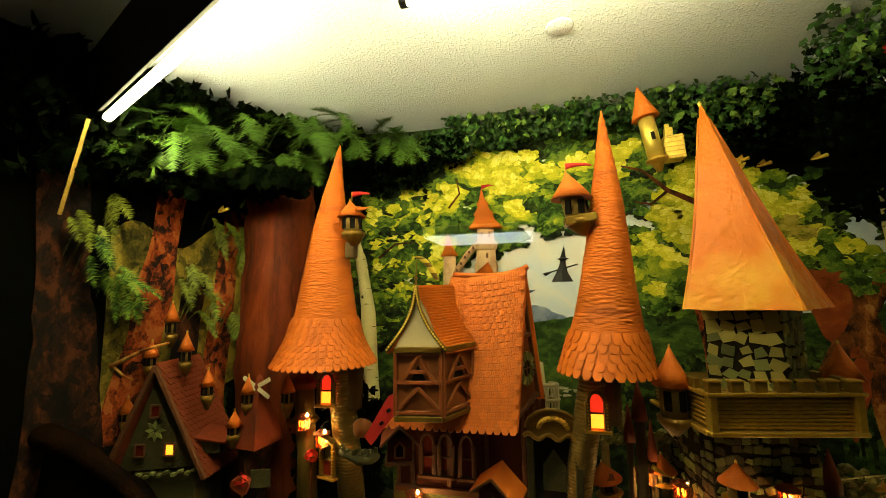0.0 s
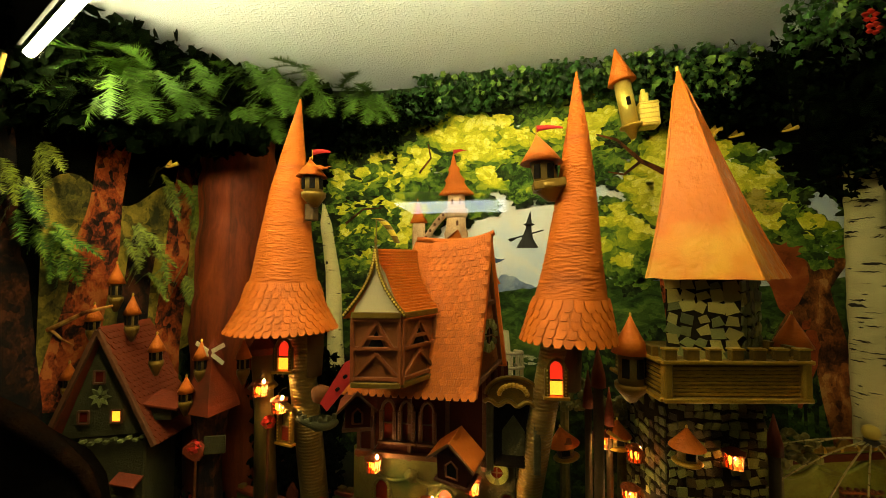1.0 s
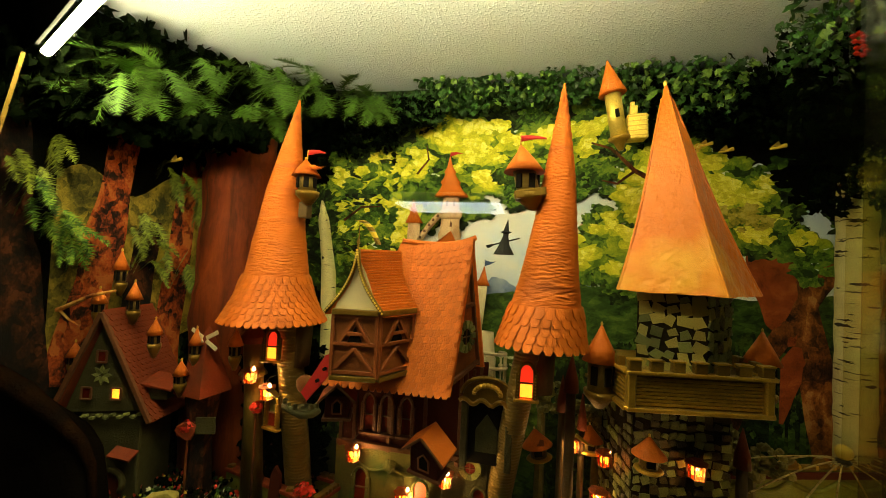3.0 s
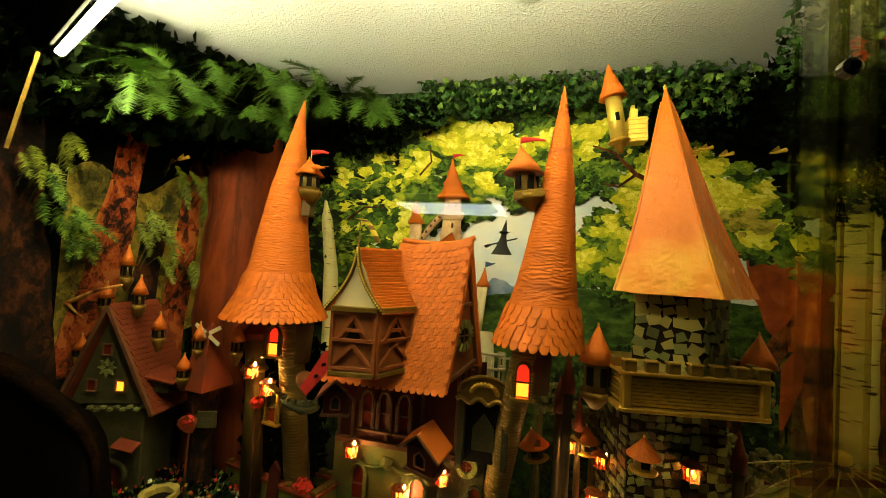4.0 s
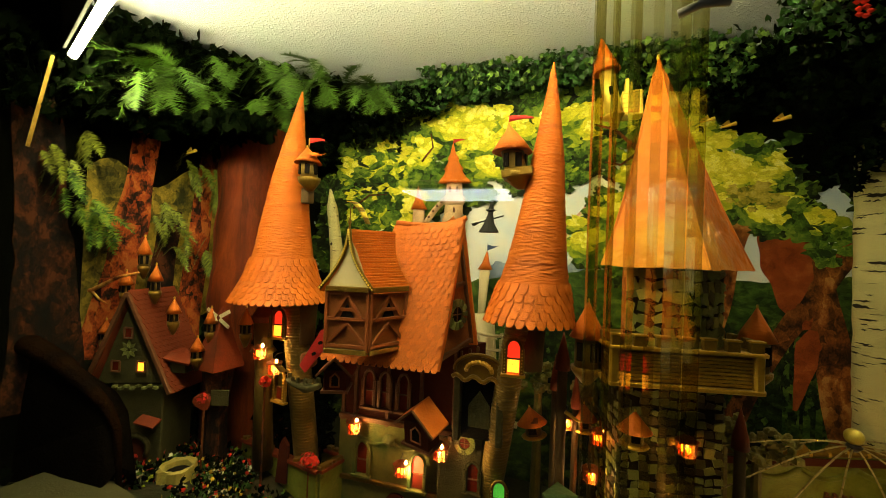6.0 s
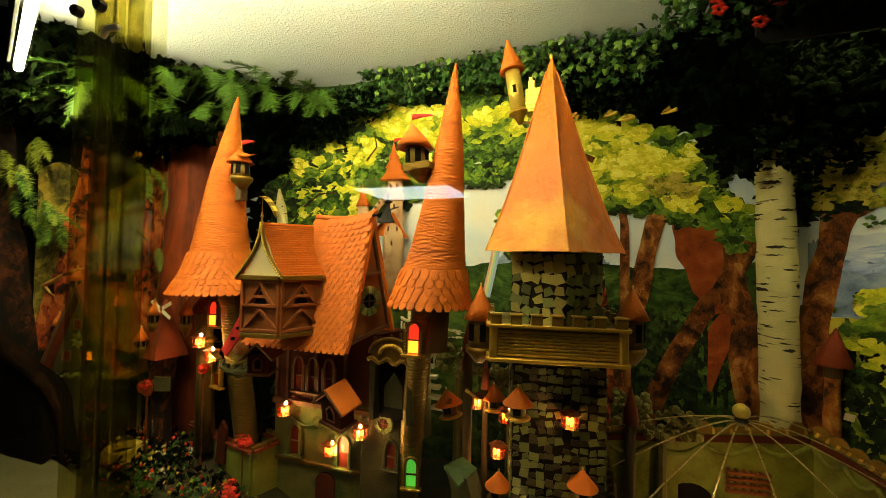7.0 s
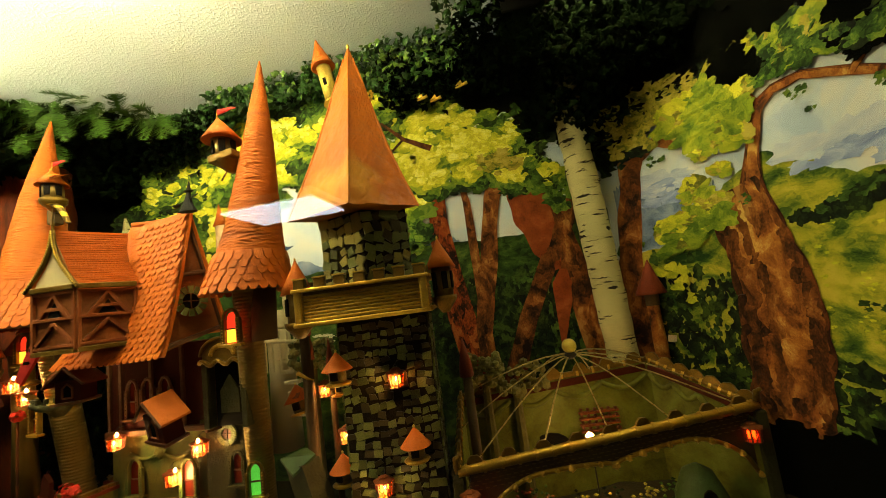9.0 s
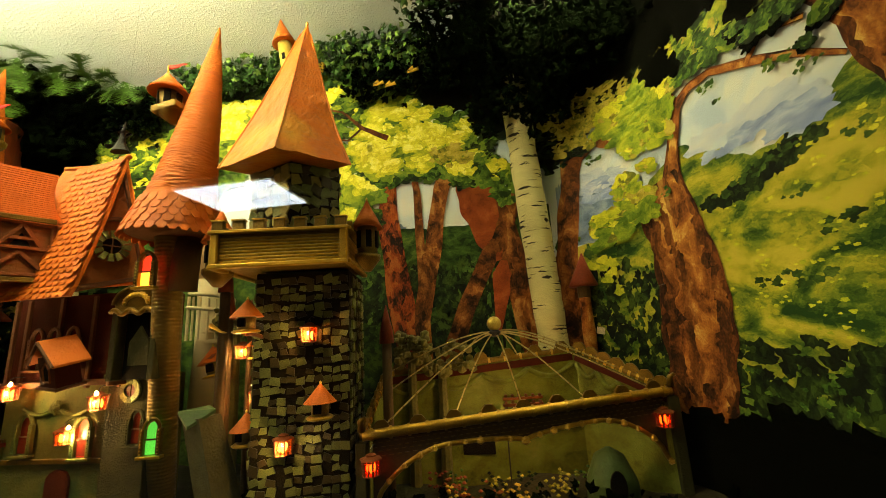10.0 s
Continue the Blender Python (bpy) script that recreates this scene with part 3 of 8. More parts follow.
def paint_band(name, mat, s0, s1, bottom, top, label="", rough_edge=0.03, steps=70, seed=1):
    """A painted area between two heights, each a function of t from 0 to 1 or a number, with a brushed edge."""
    rnd, off, sh = random.Random(seed), next_layer(), Shape()
    f = lambda h, t: h(t) if callable(h) else h
    rows = 6
    for i in range(steps + 1):
        t = i / steps
        lo, hi = f(bottom, t), f(top, t) + rnd.uniform(-1, 1) * rough_edge
        for k in range(rows + 1):
            sh.v.append(tuple(on_wall(lerp(s0, s1, t), lerp(lo, hi, k / rows), off)))
    for i in range(steps):
        for k in range(rows):
            a, b = i * (rows + 1) + k, (i + 1) * (rows + 1) + k
            sh.f.append((a, b, b + 1, a + 1))
    return part(name, sh, mat, mural, label)


def paint_leaves(name, mat, patches, size, density, label="", seed=1, flat=0.7, droop=0.0):
    """Painted leaf clumps with lobed outlines, scattered over oval patches (s, z, half width, half height)."""
    rnd, sh, base = random.Random(seed), Shape(), next_layer()
    _layer[0] += 0.00015
    for cs, cz, rs, rz in patches:
        for _ in range(int(density * rs * rz * 3.2)):
            a, q = rnd.uniform(0, 2 * math.pi), math.sqrt(rnd.random()) * (1.0 if rnd.random() < 0.9 else 1.2)
            s, z = cs + rs * q * math.cos(a), cz + rz * q * math.sin(a)
            r, off, n = size * rnd.uniform(0.45, 1.3), base + rnd.random() * 0.00015, 13
            turn, lobes = rnd.uniform(0, 6.3), rnd.choice((3, 4, 5, 6))
            pts = [on_wall(s, z, off)]
            for k in range(n):
                b = 2 * math.pi * k / n
                w = r * (1 + 0.26 * math.sin(lobes * b + turn) + rnd.uniform(-0.12, 0.12))
                du, dv = w * math.cos(b), w * flat * math.sin(b)
                pts.append(on_wall(s + du, z + dv - droop * abs(du), off))
            sh.add(pts, [(0, 1 + k, 1 + (k + 1) % n) for k in range(n)])
    return part(name, sh, mat, mural, label)


def paint_trunk(name, mat, points, label="", proud=0.012, seed=1):
    """A painted trunk in slight relief along (s, z, half width)."""
    rnd, sh, off = random.Random(seed), Shape(), next_layer()
    rows, across = [], 8
    for (s0, z0, w0), (s1, z1, w1) in zip(points, points[1:]):
        for k in range(12):
            t = k / 12
            rows.append((lerp(s0, s1, t), lerp(z0, z1, t), lerp(w0, w1, t)))
    rows.append(points[-1])
    for i, (s, z, w) in enumerate(rows):
        a, b = rows[max(i - 1, 0)], rows[min(i + 1, len(rows) - 1)]
        d = Vector((b[0] - a[0], b[1] - a[1])).normalized()
        w1, w2 = w * (1 + 0.22 * noise.noise((i * 0.13, seed, 3))), w * (1 + 0.22 * noise.noise((i * 0.13, seed, 7)))
        for k in range(across + 1):
            u = lerp(-w1, w2, k / across)
            sh.v.append(tuple(on_wall(s + d.y * u, z - d.x * u, off + 0.02 * proud * math.cos(math.pi / 2 * (2 * k / across - 1)))))
    for i in range(len(rows) - 1):
        for k in range(across):
            a, b = i * (across + 1) + k, (i + 1) * (across + 1) + k
            sh.f.append((a, a + 1, b + 1, b))
    base = part(name, sh, BARK_SHADE if mat is BARK_BROWN else mat, mural, label, True)
    if mat is BARK_BROWN:  # the rounder, sunlit middle of the trunk in two ragged tones
        for tone, (left, right), ragged in ((BARK_MID, (0.84, 0.92), 0.16), (BARK_BROWN, (0.50, 0.74), 0.30)):
            lit, off = Shape(), next_layer()
            for i, (s, z, w) in enumerate(rows):
                a, b = rows[max(i - 1, 0)], rows[min(i + 1, len(rows) - 1)]
                d = Vector((b[0] - a[0], b[1] - a[1])).normalized()
                w1, w2 = (w * (e + ragged * (noise.noise((i * 0.25, seed, q)) + 0.6 * noise.noise((i * 1.1, seed, q)))) for e, q in ((left, 0), (right, 9)))
                for k in range(5):
                    u = lerp(-w1, w2, k / 4)
                    lit.v.append(tuple(on_wall(s + d.y * u, z - d.x * u, off + 0.02 * proud + 0.0003)))
            lit.f = [(i * 5 + k, i * 5 + k + 1, i * 5 + k + 6, i * 5 + k + 5) for i in range(len(rows) - 1) for k in range(4)]
            part("sunlit_bark", lit, tone, base, "sunlit brown bark")
    return base


bumpy = lambda a, b, w, n, ph=0.0: (lambda t: lerp(a, b, t) + w * math.sin(n * t * math.pi + ph))
# ground tones of the landscape
paint_band("painted_mountain", MOUNTAIN, 4.2, 5.4, 1.3, bumpy(1.46, 1.50, 0.05, 5, 0.3), "grey-blue painted mountains", 0.012, seed=2)
paint_band("painted_hill", HILL, 2.9, 6.3, 0.0, bumpy(1.36, 1.52, 0.035, 4, 0.4), "dark green painted hills", 0.012, seed=3)
paint_band("painted_undergrowth", UNDER, 4.6, 6.75, 0.1, bumpy(1.12, 1.16, 0.07, 7), "dark painted undergrowth", 0.05, seed=4)
paint_band("painted_glade", OCHRE_GROUND, 1.3, 2.75, 0.2, 2.25, "ochre painted forest glade", 0.03, seed=5)
# Shade under the canopy and at the forest edge, painted near-black.
paint_band("painted_shade", CANOPY_SHADE, 0.4, 3.1, bumpy(1.90, 1.98, 0.07, 13, 0.5), CEIL + 0.06, "forest canopy with its shade painted near-black", 0.02, seed=6)
paint_band("painted_undergrowth", UNDER, 0.2, 3.3, 0.1, bumpy(1.15, 0.95, 0.12, 6, 1), "dark painted undergrowth", 0.05, seed=7)
paint_band("painted_shade", CANOPY_SHADE, 0.2, 1.62, 0.1, 2.5, "forest edge with its shade painted near-black", 0.03, seed=8)
paint_band("painted_shade", CANOPY_SHADE, 5.95, 8.4, bumpy(2.12, 2.05, 0.06, 8), CEIL + 0.06, "unlit canopy painted near-black", 0.05, seed=18)
paint_band("painted_shade", UNDER, 3.0, 6.1, bumpy(2.60, 2.36, 0.05, 9), CEIL + 0.06, "dark painted canopy under the ceiling", 0.04, seed=19)
paint_band("painted_shade", CANOPY_SHADE, 5.55, 6.05, bumpy(2.30, 2.15, 0.04, 5), CEIL + 0.06, "unlit canopy painted near-black", 0.05, seed=20)
# landscape on the right-hand part
paint_band("painted_mountain", MOUNTAIN, 6.35, 6.85, 1.25, bumpy(1.62, 1.52, 0.03, 4), "blue painted mountains", 0.015, seed=9)
paint_band("painted_hill", HILL_YELLOW, 6.3, 8.6, 0.1, lambda t: float(np.interp(6.3 + 2.3 * t, [6.3, 6.7, 6.9, 7.1, 7.24, 7.4, 7.6, 7.8, 8.0, 8.6], [1.2, 1.3, 1.5, 1.57, 1.49, 1.38, 1.38, 1.475, 1.6, 1.9])), "sunlit yellow-green painted hillside", 0.012, seed=10)
paint_leaves("painted_hedge", UNDER, [(7.20 + 0.045 * k, 1.262 + 0.0006 * k * k + 0.003 * k, 0.05, 0.030) for k in range(11)], 0.030, 1500, "dark painted hedge on the hillside", 11, 0.7)
paint_leaves("painted_hedge", HILL, [(7.24 + 0.045 * k, 1.285 + 0.009 * k, 0.04, 0.022) for k in range(9)] + [(7.55, 1.18, 0.06, 0.02), (7.68, 1.05, 0.08, 0.03), (7.76, 1.28, 0.04, 0.04), (7.45, 0.92, 0.16, 0.03), (7.12, 1.02, 0.06, 0.05)], 0.018, 1300, "green dabs on the hillside hedge", 63, 0.6)
paint_leaves("painted_dabs", LEAF_YELLOW, [(7.55, 1.05, 0.5, 0.22), (7.8, 1.28, 0.25, 0.12), (7.3, 0.75, 0.35, 0.15)], 0.011, 260, "dabs of yellow paint on the hillside", 42, 0.5)
paint_band("painted_undergrowth", UNDER, 6.6, 8.6, 0.0, bumpy(0.58, 0.46, 0.05, 7), "dark painted undergrowth", 0.012, seed=12)
paint_leaves("painted_bushes", UNDER, [(7.3, 0.60, 0.6, 0.13), (7.9, 0.55, 0.5, 0.15)], 0.035, 600, "dark painted bushes", 44)
paint_leaves("painted_bushes", LEAF_MID, [(7.4, 0.52, 0.6, 0.10)], 0.018, 300, "green dabs in the dark undergrowth", 45)
paint_leaves("painted_cloud", CLOUD_PALE, [(7.30, 1.53, 0.13, 0.035), (7.50, 1.50, 0.14, 0.035), (7.66, 1.44, 0.10, 0.04), (6.62, 1.60, 0.14, 0.06)], 0.07, 500, "pale blue painted clouds", 64, 0.5)
paint_leaves("painted_cloud", CLOUD, [(6.60, 1.54, 0.10, 0.05), (6.70, 1.52, 0.08, 0.03), (7.30, 1.47, 0.10, 0.035), (7.42, 1.455, 0.12, 0.03), (7.56, 1.43, 0.12, 0.04), (7.66, 1.40, 0.06, 0.03)], 0.055, 500, "blue painted clouds", 13, 0.5)
paint_leaves("painted_bushes", HILL, [(5.6, 0.95, 0.9, 0.22), (6.55, 1.05, 0.35, 0.32), (4.5, 1.05, 0.5, 0.2)], 0.018, 150, "green painted bushes", 15, 1.5)
paint_leaves("painted_bushes", UNDER, [(5.7, 1.0, 0.8, 0.25), (6.6, 0.8, 0.3, 0.3)], 0.02, 900, "dark painted bushes", 16, 1.5)
# a faint rainbow and a white cascade behind the towers
for k, tone in enumerate(((0.62, 0.34, 0.30), (0.70, 0.58, 0.24), (0.38, 0.60, 0.34), (0.34, 0.46, 0.66))):
    bow = material("painted_rainbow", tone, 0.8, vary=0.15, scale=9, fine=40, bump=0.05)
    paint_trunk("painted_rainbow", bow, [(4.62 + 0.013 * k, 1.24, 0.009), (4.665 + 0.013 * k, 1.46, 0.009), (4.70 + 0.013 * k, 1.66, 0.008), (4.755 + 0.013 * k, 1.80 - 0.004 * k, 0.007), (4.83 + 0.012 * k, 1.89 - 0.01 * k, 0.006)], "pale painted rainbow stripe", 0.002, seed=60 + k)
paint_leaves("painted_cascade", PETAL_WHITE, [(4.37, 1.0, 0.10, 0.008), (4.5, 0.985, 0.08, 0.008), (4.42, 0.955, 0.06, 0.006)], 0.014, 9000, "white painted water", 61, 0.35)
# trunks
paint_trunk("painted_trunk", BARK_MID, [(5.50, 0.55, 0.035), (5.49, 1.2, 0.03), (5.48, 1.72, 0.024), (5.44, 2.0, 0.018)], "thin painted trunk", seed=2)
paint_trunk("painted_trunk", BARK_RED, [(5.44, 0.45, 0.10), (5.34, 1.1, 0.075), (5.28, 1.55, 0.07), (5.29, 1.95, 0.05)], "reddish painted tree trunk", 0.03, seed=3)
paint_trunk("painted_trunk", BARK_MID, [(5.44, 0.75, 0.05), (5.56, 1.3, 0.055), (5.64, 1.72, 0.05), (5.72, 1.95, 0.04)], "brown painted tree trunk", 0.02, seed=4)
paint_trunk("painted_trunk", BARK_MID, [(6.20, 0.6, 0.12), (6.08, 1.1, 0.085), (6.02, 1.5, 0.06), (5.98, 1.85, 0.045)], "dark painted tree trunk", 0.02, seed=5)
paint_trunk("painted_trunk", BARK_FLAKE, [(5.93, 0.78, 0.010), (5.965, 1.0, 0.045), (5.99, 1.14, 0.065), (6.0, 1.22, 0.02)], "torn strip of red painted bark", 0.02, seed=16)
paint_trunk("painted_trunk", BARK_FLAKE, [(5.97, 1.22, 0.02), (5.93, 1.36, 0.085), (5.88, 1.55, 0.115), (5.84, 1.72, 0.105), (5.82, 1.86, 0.08)], "broad wedge of red flaking painted trunk", 0.02, seed=6)
paint_trunk("painted_trunk", BARK_MID, [(5.60, 0.55, 0.06), (5.75, 0.95, 0.05), (5.95, 1.32, 0.055), (6.12, 1.60, 0.05), (6.26, 1.84, 0.05)], "leaning painted trunk", 0.025, seed=7)
paint_trunk("painted_trunk", BARK_MID, [(6.30, 0.5, 0.09), (6.35, 1.07, 0.07), (6.40, 1.38, 0.062), (6.44, 1.62, 0.058), (6.50, 1.77, 0.04), (6.62, 1.82, 0.028), (6.72, 1.76, 0.02)], "umber painted trunk with a bent limb", 0.03, seed=8)
paint_trunk("painted_trunk", BARK_MID, [(6.44, 1.62, 0.045), (6.43, 1.82, 0.032), (6.46, 2.05, 0.02)], "upright painted fork of the trunk", 0.02, seed=18)
paint_trunk("painted_trunk", BARK_BROWN, [(6.93, 0.05, 0.15), (6.95, 0.38, 0.15), (6.98, 0.55, 0.168), (7.005, 0.77, 0.182), (7.02, 0.985, 0.172), (6.975, 1.23, 0.158), (6.925, 1.46, 0.142)], "thick brown painted tree trunk", 0.06, seed=9)
paint_trunk("painted_trunk", BARK_BROWN, [(7.00, 1.38, 0.06), (7.06, 1.60, 0.036), (7.12, 1.76, 0.028), (7.20, 1.80, 0.022), (7.32, 1.79, 0.018), (7.50, 1.70, 0.018), (7.67, 1.60, 0.014), (7.80, 1.50, 0.008)], "painted limb of the thick tree", 0.015, seed=10)
paint_trunk("painted_trunk", BARK_BROWN, [(7.49, 1.70, 0.016), (7.57, 1.76, 0.013), (7.72, 1.69, 0.010)], "upper painted branch of the thick tree", 0.010, seed=12)
paint_trunk("painted_trunk", BARK_SHADE, [(7.13, 1.77, 0.014), (7.10, 1.84, 0.010), (7.06, 1.88, 0.004)], "broken painted twig", 0.008, seed=13)
paint_trunk("painted_trunk", BARK_BROWN, [(7.78, 2.05, 0.12), (7.84, 1.80, 0.12), (7.92, 1.55, 0.12), (8.0, 1.35, 0.13), (8.2, 0.9, 0.15)], "brown painted trunk at the edge", 0.04, seed=11)
_layer[0] += 0.0014  # clear of the bulging trunks
# Black dabs that sink the trunk's foot into painted shade.
paint_leaves("painted_bushes", CANOPY_SHADE, [(6.93, 0.18, 0.24, 0.16), (7.15, 0.24, 0.22, 0.16), (7.4, 0.34, 0.3, 0.14), (6.80, 0.28, 0.08, 0.10), (6.95, 0.34, 0.18, 0.07)], 0.05, 1500, "near-black painted shade at the foot of the thick tree", 62)
# trees of the left-hand part
for n, (pts, lab) in enumerate((
    ([(1.70, 0.9, 0.10), (1.79, 1.42, 0.085), (1.84, 1.8, 0.075), (1.89, 2.3, 0.06)], "rusty painted pine trunk"),
    ([(1.95, 0.9, 0.07), (1.98, 1.4, 0.06), (2.02, 1.75, 0.05)], "dark painted pine trunk"),
    ([(2.12, 0.9, 0.075), (2.156, 1.52, 0.062), (2.22, 2.2, 0.05)], "rusty painted pine trunk"),
    ([(1.50, 0.7, 0.16), (1.49, 1.4, 0.11), (1.46, 1.6, 0.10), (1.42, 2.3, 0.09)], "dark painted pine trunk"),
)):
    paint_trunk("painted_trunk", BARK_BLACK if lab[0] == "d" else BARK_RED, pts, lab, 0.03, seed=20 + n)
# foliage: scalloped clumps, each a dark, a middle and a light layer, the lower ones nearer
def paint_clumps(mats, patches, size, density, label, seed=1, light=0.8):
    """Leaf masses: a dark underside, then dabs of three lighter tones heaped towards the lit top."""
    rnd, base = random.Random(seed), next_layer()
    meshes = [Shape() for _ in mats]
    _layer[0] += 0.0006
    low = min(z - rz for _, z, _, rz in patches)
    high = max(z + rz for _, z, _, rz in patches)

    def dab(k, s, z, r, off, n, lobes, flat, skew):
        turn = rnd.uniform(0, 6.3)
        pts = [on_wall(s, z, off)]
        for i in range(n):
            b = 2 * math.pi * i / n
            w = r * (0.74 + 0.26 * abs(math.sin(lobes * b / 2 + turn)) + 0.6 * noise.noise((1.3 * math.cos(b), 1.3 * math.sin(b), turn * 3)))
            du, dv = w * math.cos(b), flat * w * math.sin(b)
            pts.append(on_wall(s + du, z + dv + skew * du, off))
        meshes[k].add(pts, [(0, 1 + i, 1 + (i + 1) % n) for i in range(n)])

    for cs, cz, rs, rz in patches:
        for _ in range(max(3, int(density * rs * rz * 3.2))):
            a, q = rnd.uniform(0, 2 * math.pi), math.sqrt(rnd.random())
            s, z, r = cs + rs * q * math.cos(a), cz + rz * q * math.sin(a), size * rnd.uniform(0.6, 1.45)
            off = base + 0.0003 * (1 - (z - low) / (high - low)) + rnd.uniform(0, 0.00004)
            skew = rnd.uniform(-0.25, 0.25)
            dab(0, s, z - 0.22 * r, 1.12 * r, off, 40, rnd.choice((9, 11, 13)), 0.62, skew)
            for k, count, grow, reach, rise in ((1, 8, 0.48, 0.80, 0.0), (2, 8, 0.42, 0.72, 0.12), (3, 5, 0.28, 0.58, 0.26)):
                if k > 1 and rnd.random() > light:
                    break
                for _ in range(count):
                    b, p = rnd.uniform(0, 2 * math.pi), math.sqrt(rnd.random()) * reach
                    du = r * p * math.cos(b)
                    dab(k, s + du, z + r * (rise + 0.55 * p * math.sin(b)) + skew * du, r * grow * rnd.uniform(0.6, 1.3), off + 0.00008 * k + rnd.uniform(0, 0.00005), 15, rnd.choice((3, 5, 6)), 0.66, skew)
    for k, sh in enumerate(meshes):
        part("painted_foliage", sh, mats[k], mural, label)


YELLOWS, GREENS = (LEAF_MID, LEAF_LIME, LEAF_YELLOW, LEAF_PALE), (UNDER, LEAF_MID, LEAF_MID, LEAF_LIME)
# Near-black dabs: the dark among the leaves is painted on.
paint_leaves("painted_foliage", CANOPY_SHADE, [(3.05, 1.6, 0.35, 0.5), (3.0, 2.3, 0.4, 0.4)], 0.05, 300, "dark painted foliage", 29)
paint_leaves("painted_foliage", LEAF_MID, [(3.62, 2.38, 0.42, 0.14), (3.50, 2.12, 0.20, 0.20), (3.86, 2.30, 0.12, 0.14), (6.08, 1.72, 0.10, 0.14), (5.80, 2.14, 0.16, 0.14)], 0.06, 300, "green painted leaves behind the yellow clumps", 67)
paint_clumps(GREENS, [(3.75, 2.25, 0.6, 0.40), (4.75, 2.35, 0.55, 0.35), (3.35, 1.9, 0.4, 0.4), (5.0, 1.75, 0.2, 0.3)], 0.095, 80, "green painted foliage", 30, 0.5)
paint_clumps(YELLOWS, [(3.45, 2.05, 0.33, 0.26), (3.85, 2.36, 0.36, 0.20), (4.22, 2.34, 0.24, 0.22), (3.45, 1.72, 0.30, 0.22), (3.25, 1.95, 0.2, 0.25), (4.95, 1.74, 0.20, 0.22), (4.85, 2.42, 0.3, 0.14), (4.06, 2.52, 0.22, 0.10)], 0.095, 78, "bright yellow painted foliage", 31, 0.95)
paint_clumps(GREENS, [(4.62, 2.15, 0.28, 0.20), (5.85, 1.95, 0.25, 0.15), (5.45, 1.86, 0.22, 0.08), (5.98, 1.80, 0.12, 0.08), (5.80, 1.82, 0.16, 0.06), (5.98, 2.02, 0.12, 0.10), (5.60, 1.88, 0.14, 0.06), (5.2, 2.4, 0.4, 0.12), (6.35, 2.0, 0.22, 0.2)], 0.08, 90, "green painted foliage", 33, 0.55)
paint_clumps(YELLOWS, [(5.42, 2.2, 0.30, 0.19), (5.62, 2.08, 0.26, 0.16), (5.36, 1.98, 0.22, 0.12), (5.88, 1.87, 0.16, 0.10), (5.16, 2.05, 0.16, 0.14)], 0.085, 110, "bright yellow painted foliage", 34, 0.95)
# Unlit foliage over the woods, its shade painted in.
paint_leaves("painted_foliage", CANOPY_SHADE, [(6.05, 2.16, 0.16, 0.12), (6.22, 2.02, 0.14, 0.12), (6.40, 2.14, 0.26, 0.12), (6.75, 2.12, 0.30, 0.10), (6.36, 1.98, 0.06, 0.10), (7.1, 2.16, 0.2, 0.08)], 0.06, 500, "foliage over the woods with its shade painted near-black", 48)
paint_leaves("painted_foliage", UNDER, [(6.36, 1.86, 0.10, 0.16), (6.62, 1.98, 0.22, 0.10), (6.85, 2.0, 0.16, 0.08)], 0.04, 500, "dark painted foliage behind the ochre leaves", 49)
paint_leaves("painted_foliage", LEAF_OCHRE, [(6.42, 2.04, 0.10, 0.07), (6.56, 1.90, 0.14, 0.10), (6.72, 1.92, 0.10, 0.09), (5.72, 1.95, 0.14, 0.09), (6.62, 2.02, 0.25, 0.12), (6.45, 1.88, 0.10, 0.10)], 0.04, 600, "ochre painted foliage", 35)
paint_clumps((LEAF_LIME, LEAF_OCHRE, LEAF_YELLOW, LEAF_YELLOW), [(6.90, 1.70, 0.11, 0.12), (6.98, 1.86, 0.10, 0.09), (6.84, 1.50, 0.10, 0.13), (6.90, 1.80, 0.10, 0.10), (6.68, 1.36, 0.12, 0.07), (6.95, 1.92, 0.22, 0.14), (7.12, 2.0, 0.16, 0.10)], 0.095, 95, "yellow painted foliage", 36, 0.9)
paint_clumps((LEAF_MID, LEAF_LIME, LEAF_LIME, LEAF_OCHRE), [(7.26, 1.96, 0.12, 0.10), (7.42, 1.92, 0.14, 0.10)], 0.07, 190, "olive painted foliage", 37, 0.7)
paint_clumps((CANOPY_SHADE, UNDER, LEAF_MID, LEAF_MID), [(7.62, 1.76, 0.12, 0.07), (7.72, 1.64, 0.07, 0.06), (7.52, 1.88, 0.10, 0.06)], 0.05, 260, "dark green painted foliage over the limb", 65, 0.6)
# Dark foliage round the limb, its shade painted in.
paint_leaves("painted_foliage", CANOPY_SHADE, [(7.08, 2.06, 0.10, 0.12), (7.14, 1.95, 0.04, 0.06), (7.35, 2.12, 0.25, 0.08), (7.65, 1.95, 0.15, 0.09)], 0.05, 700, "foliage over the limb with its shade painted near-black", 66)
paint_leaves("painted_foliage", LEAF_MID, [(7.30, 1.73, 0.05, 0.03), (7.33, 1.65, 0.025, 0.012), (7.60, 1.62, 0.07, 0.025), (7.70, 1.54, 0.05, 0.02), (7.22, 1.90, 0.03, 0.05), (6.98, 1.40, 0.03, 0.03), (6.6, 1.72, 0.05, 0.03)], 0.013, 2600, "green painted leaf sprays", 38)
paint_leaves("painted_foliage", LEAF_YELLOW, [(6.62, 1.05, 0.035, 0.10), (6.55, 1.12, 0.05, 0.03)], 0.03, 900, "yellow painted drooping leaves", 39)

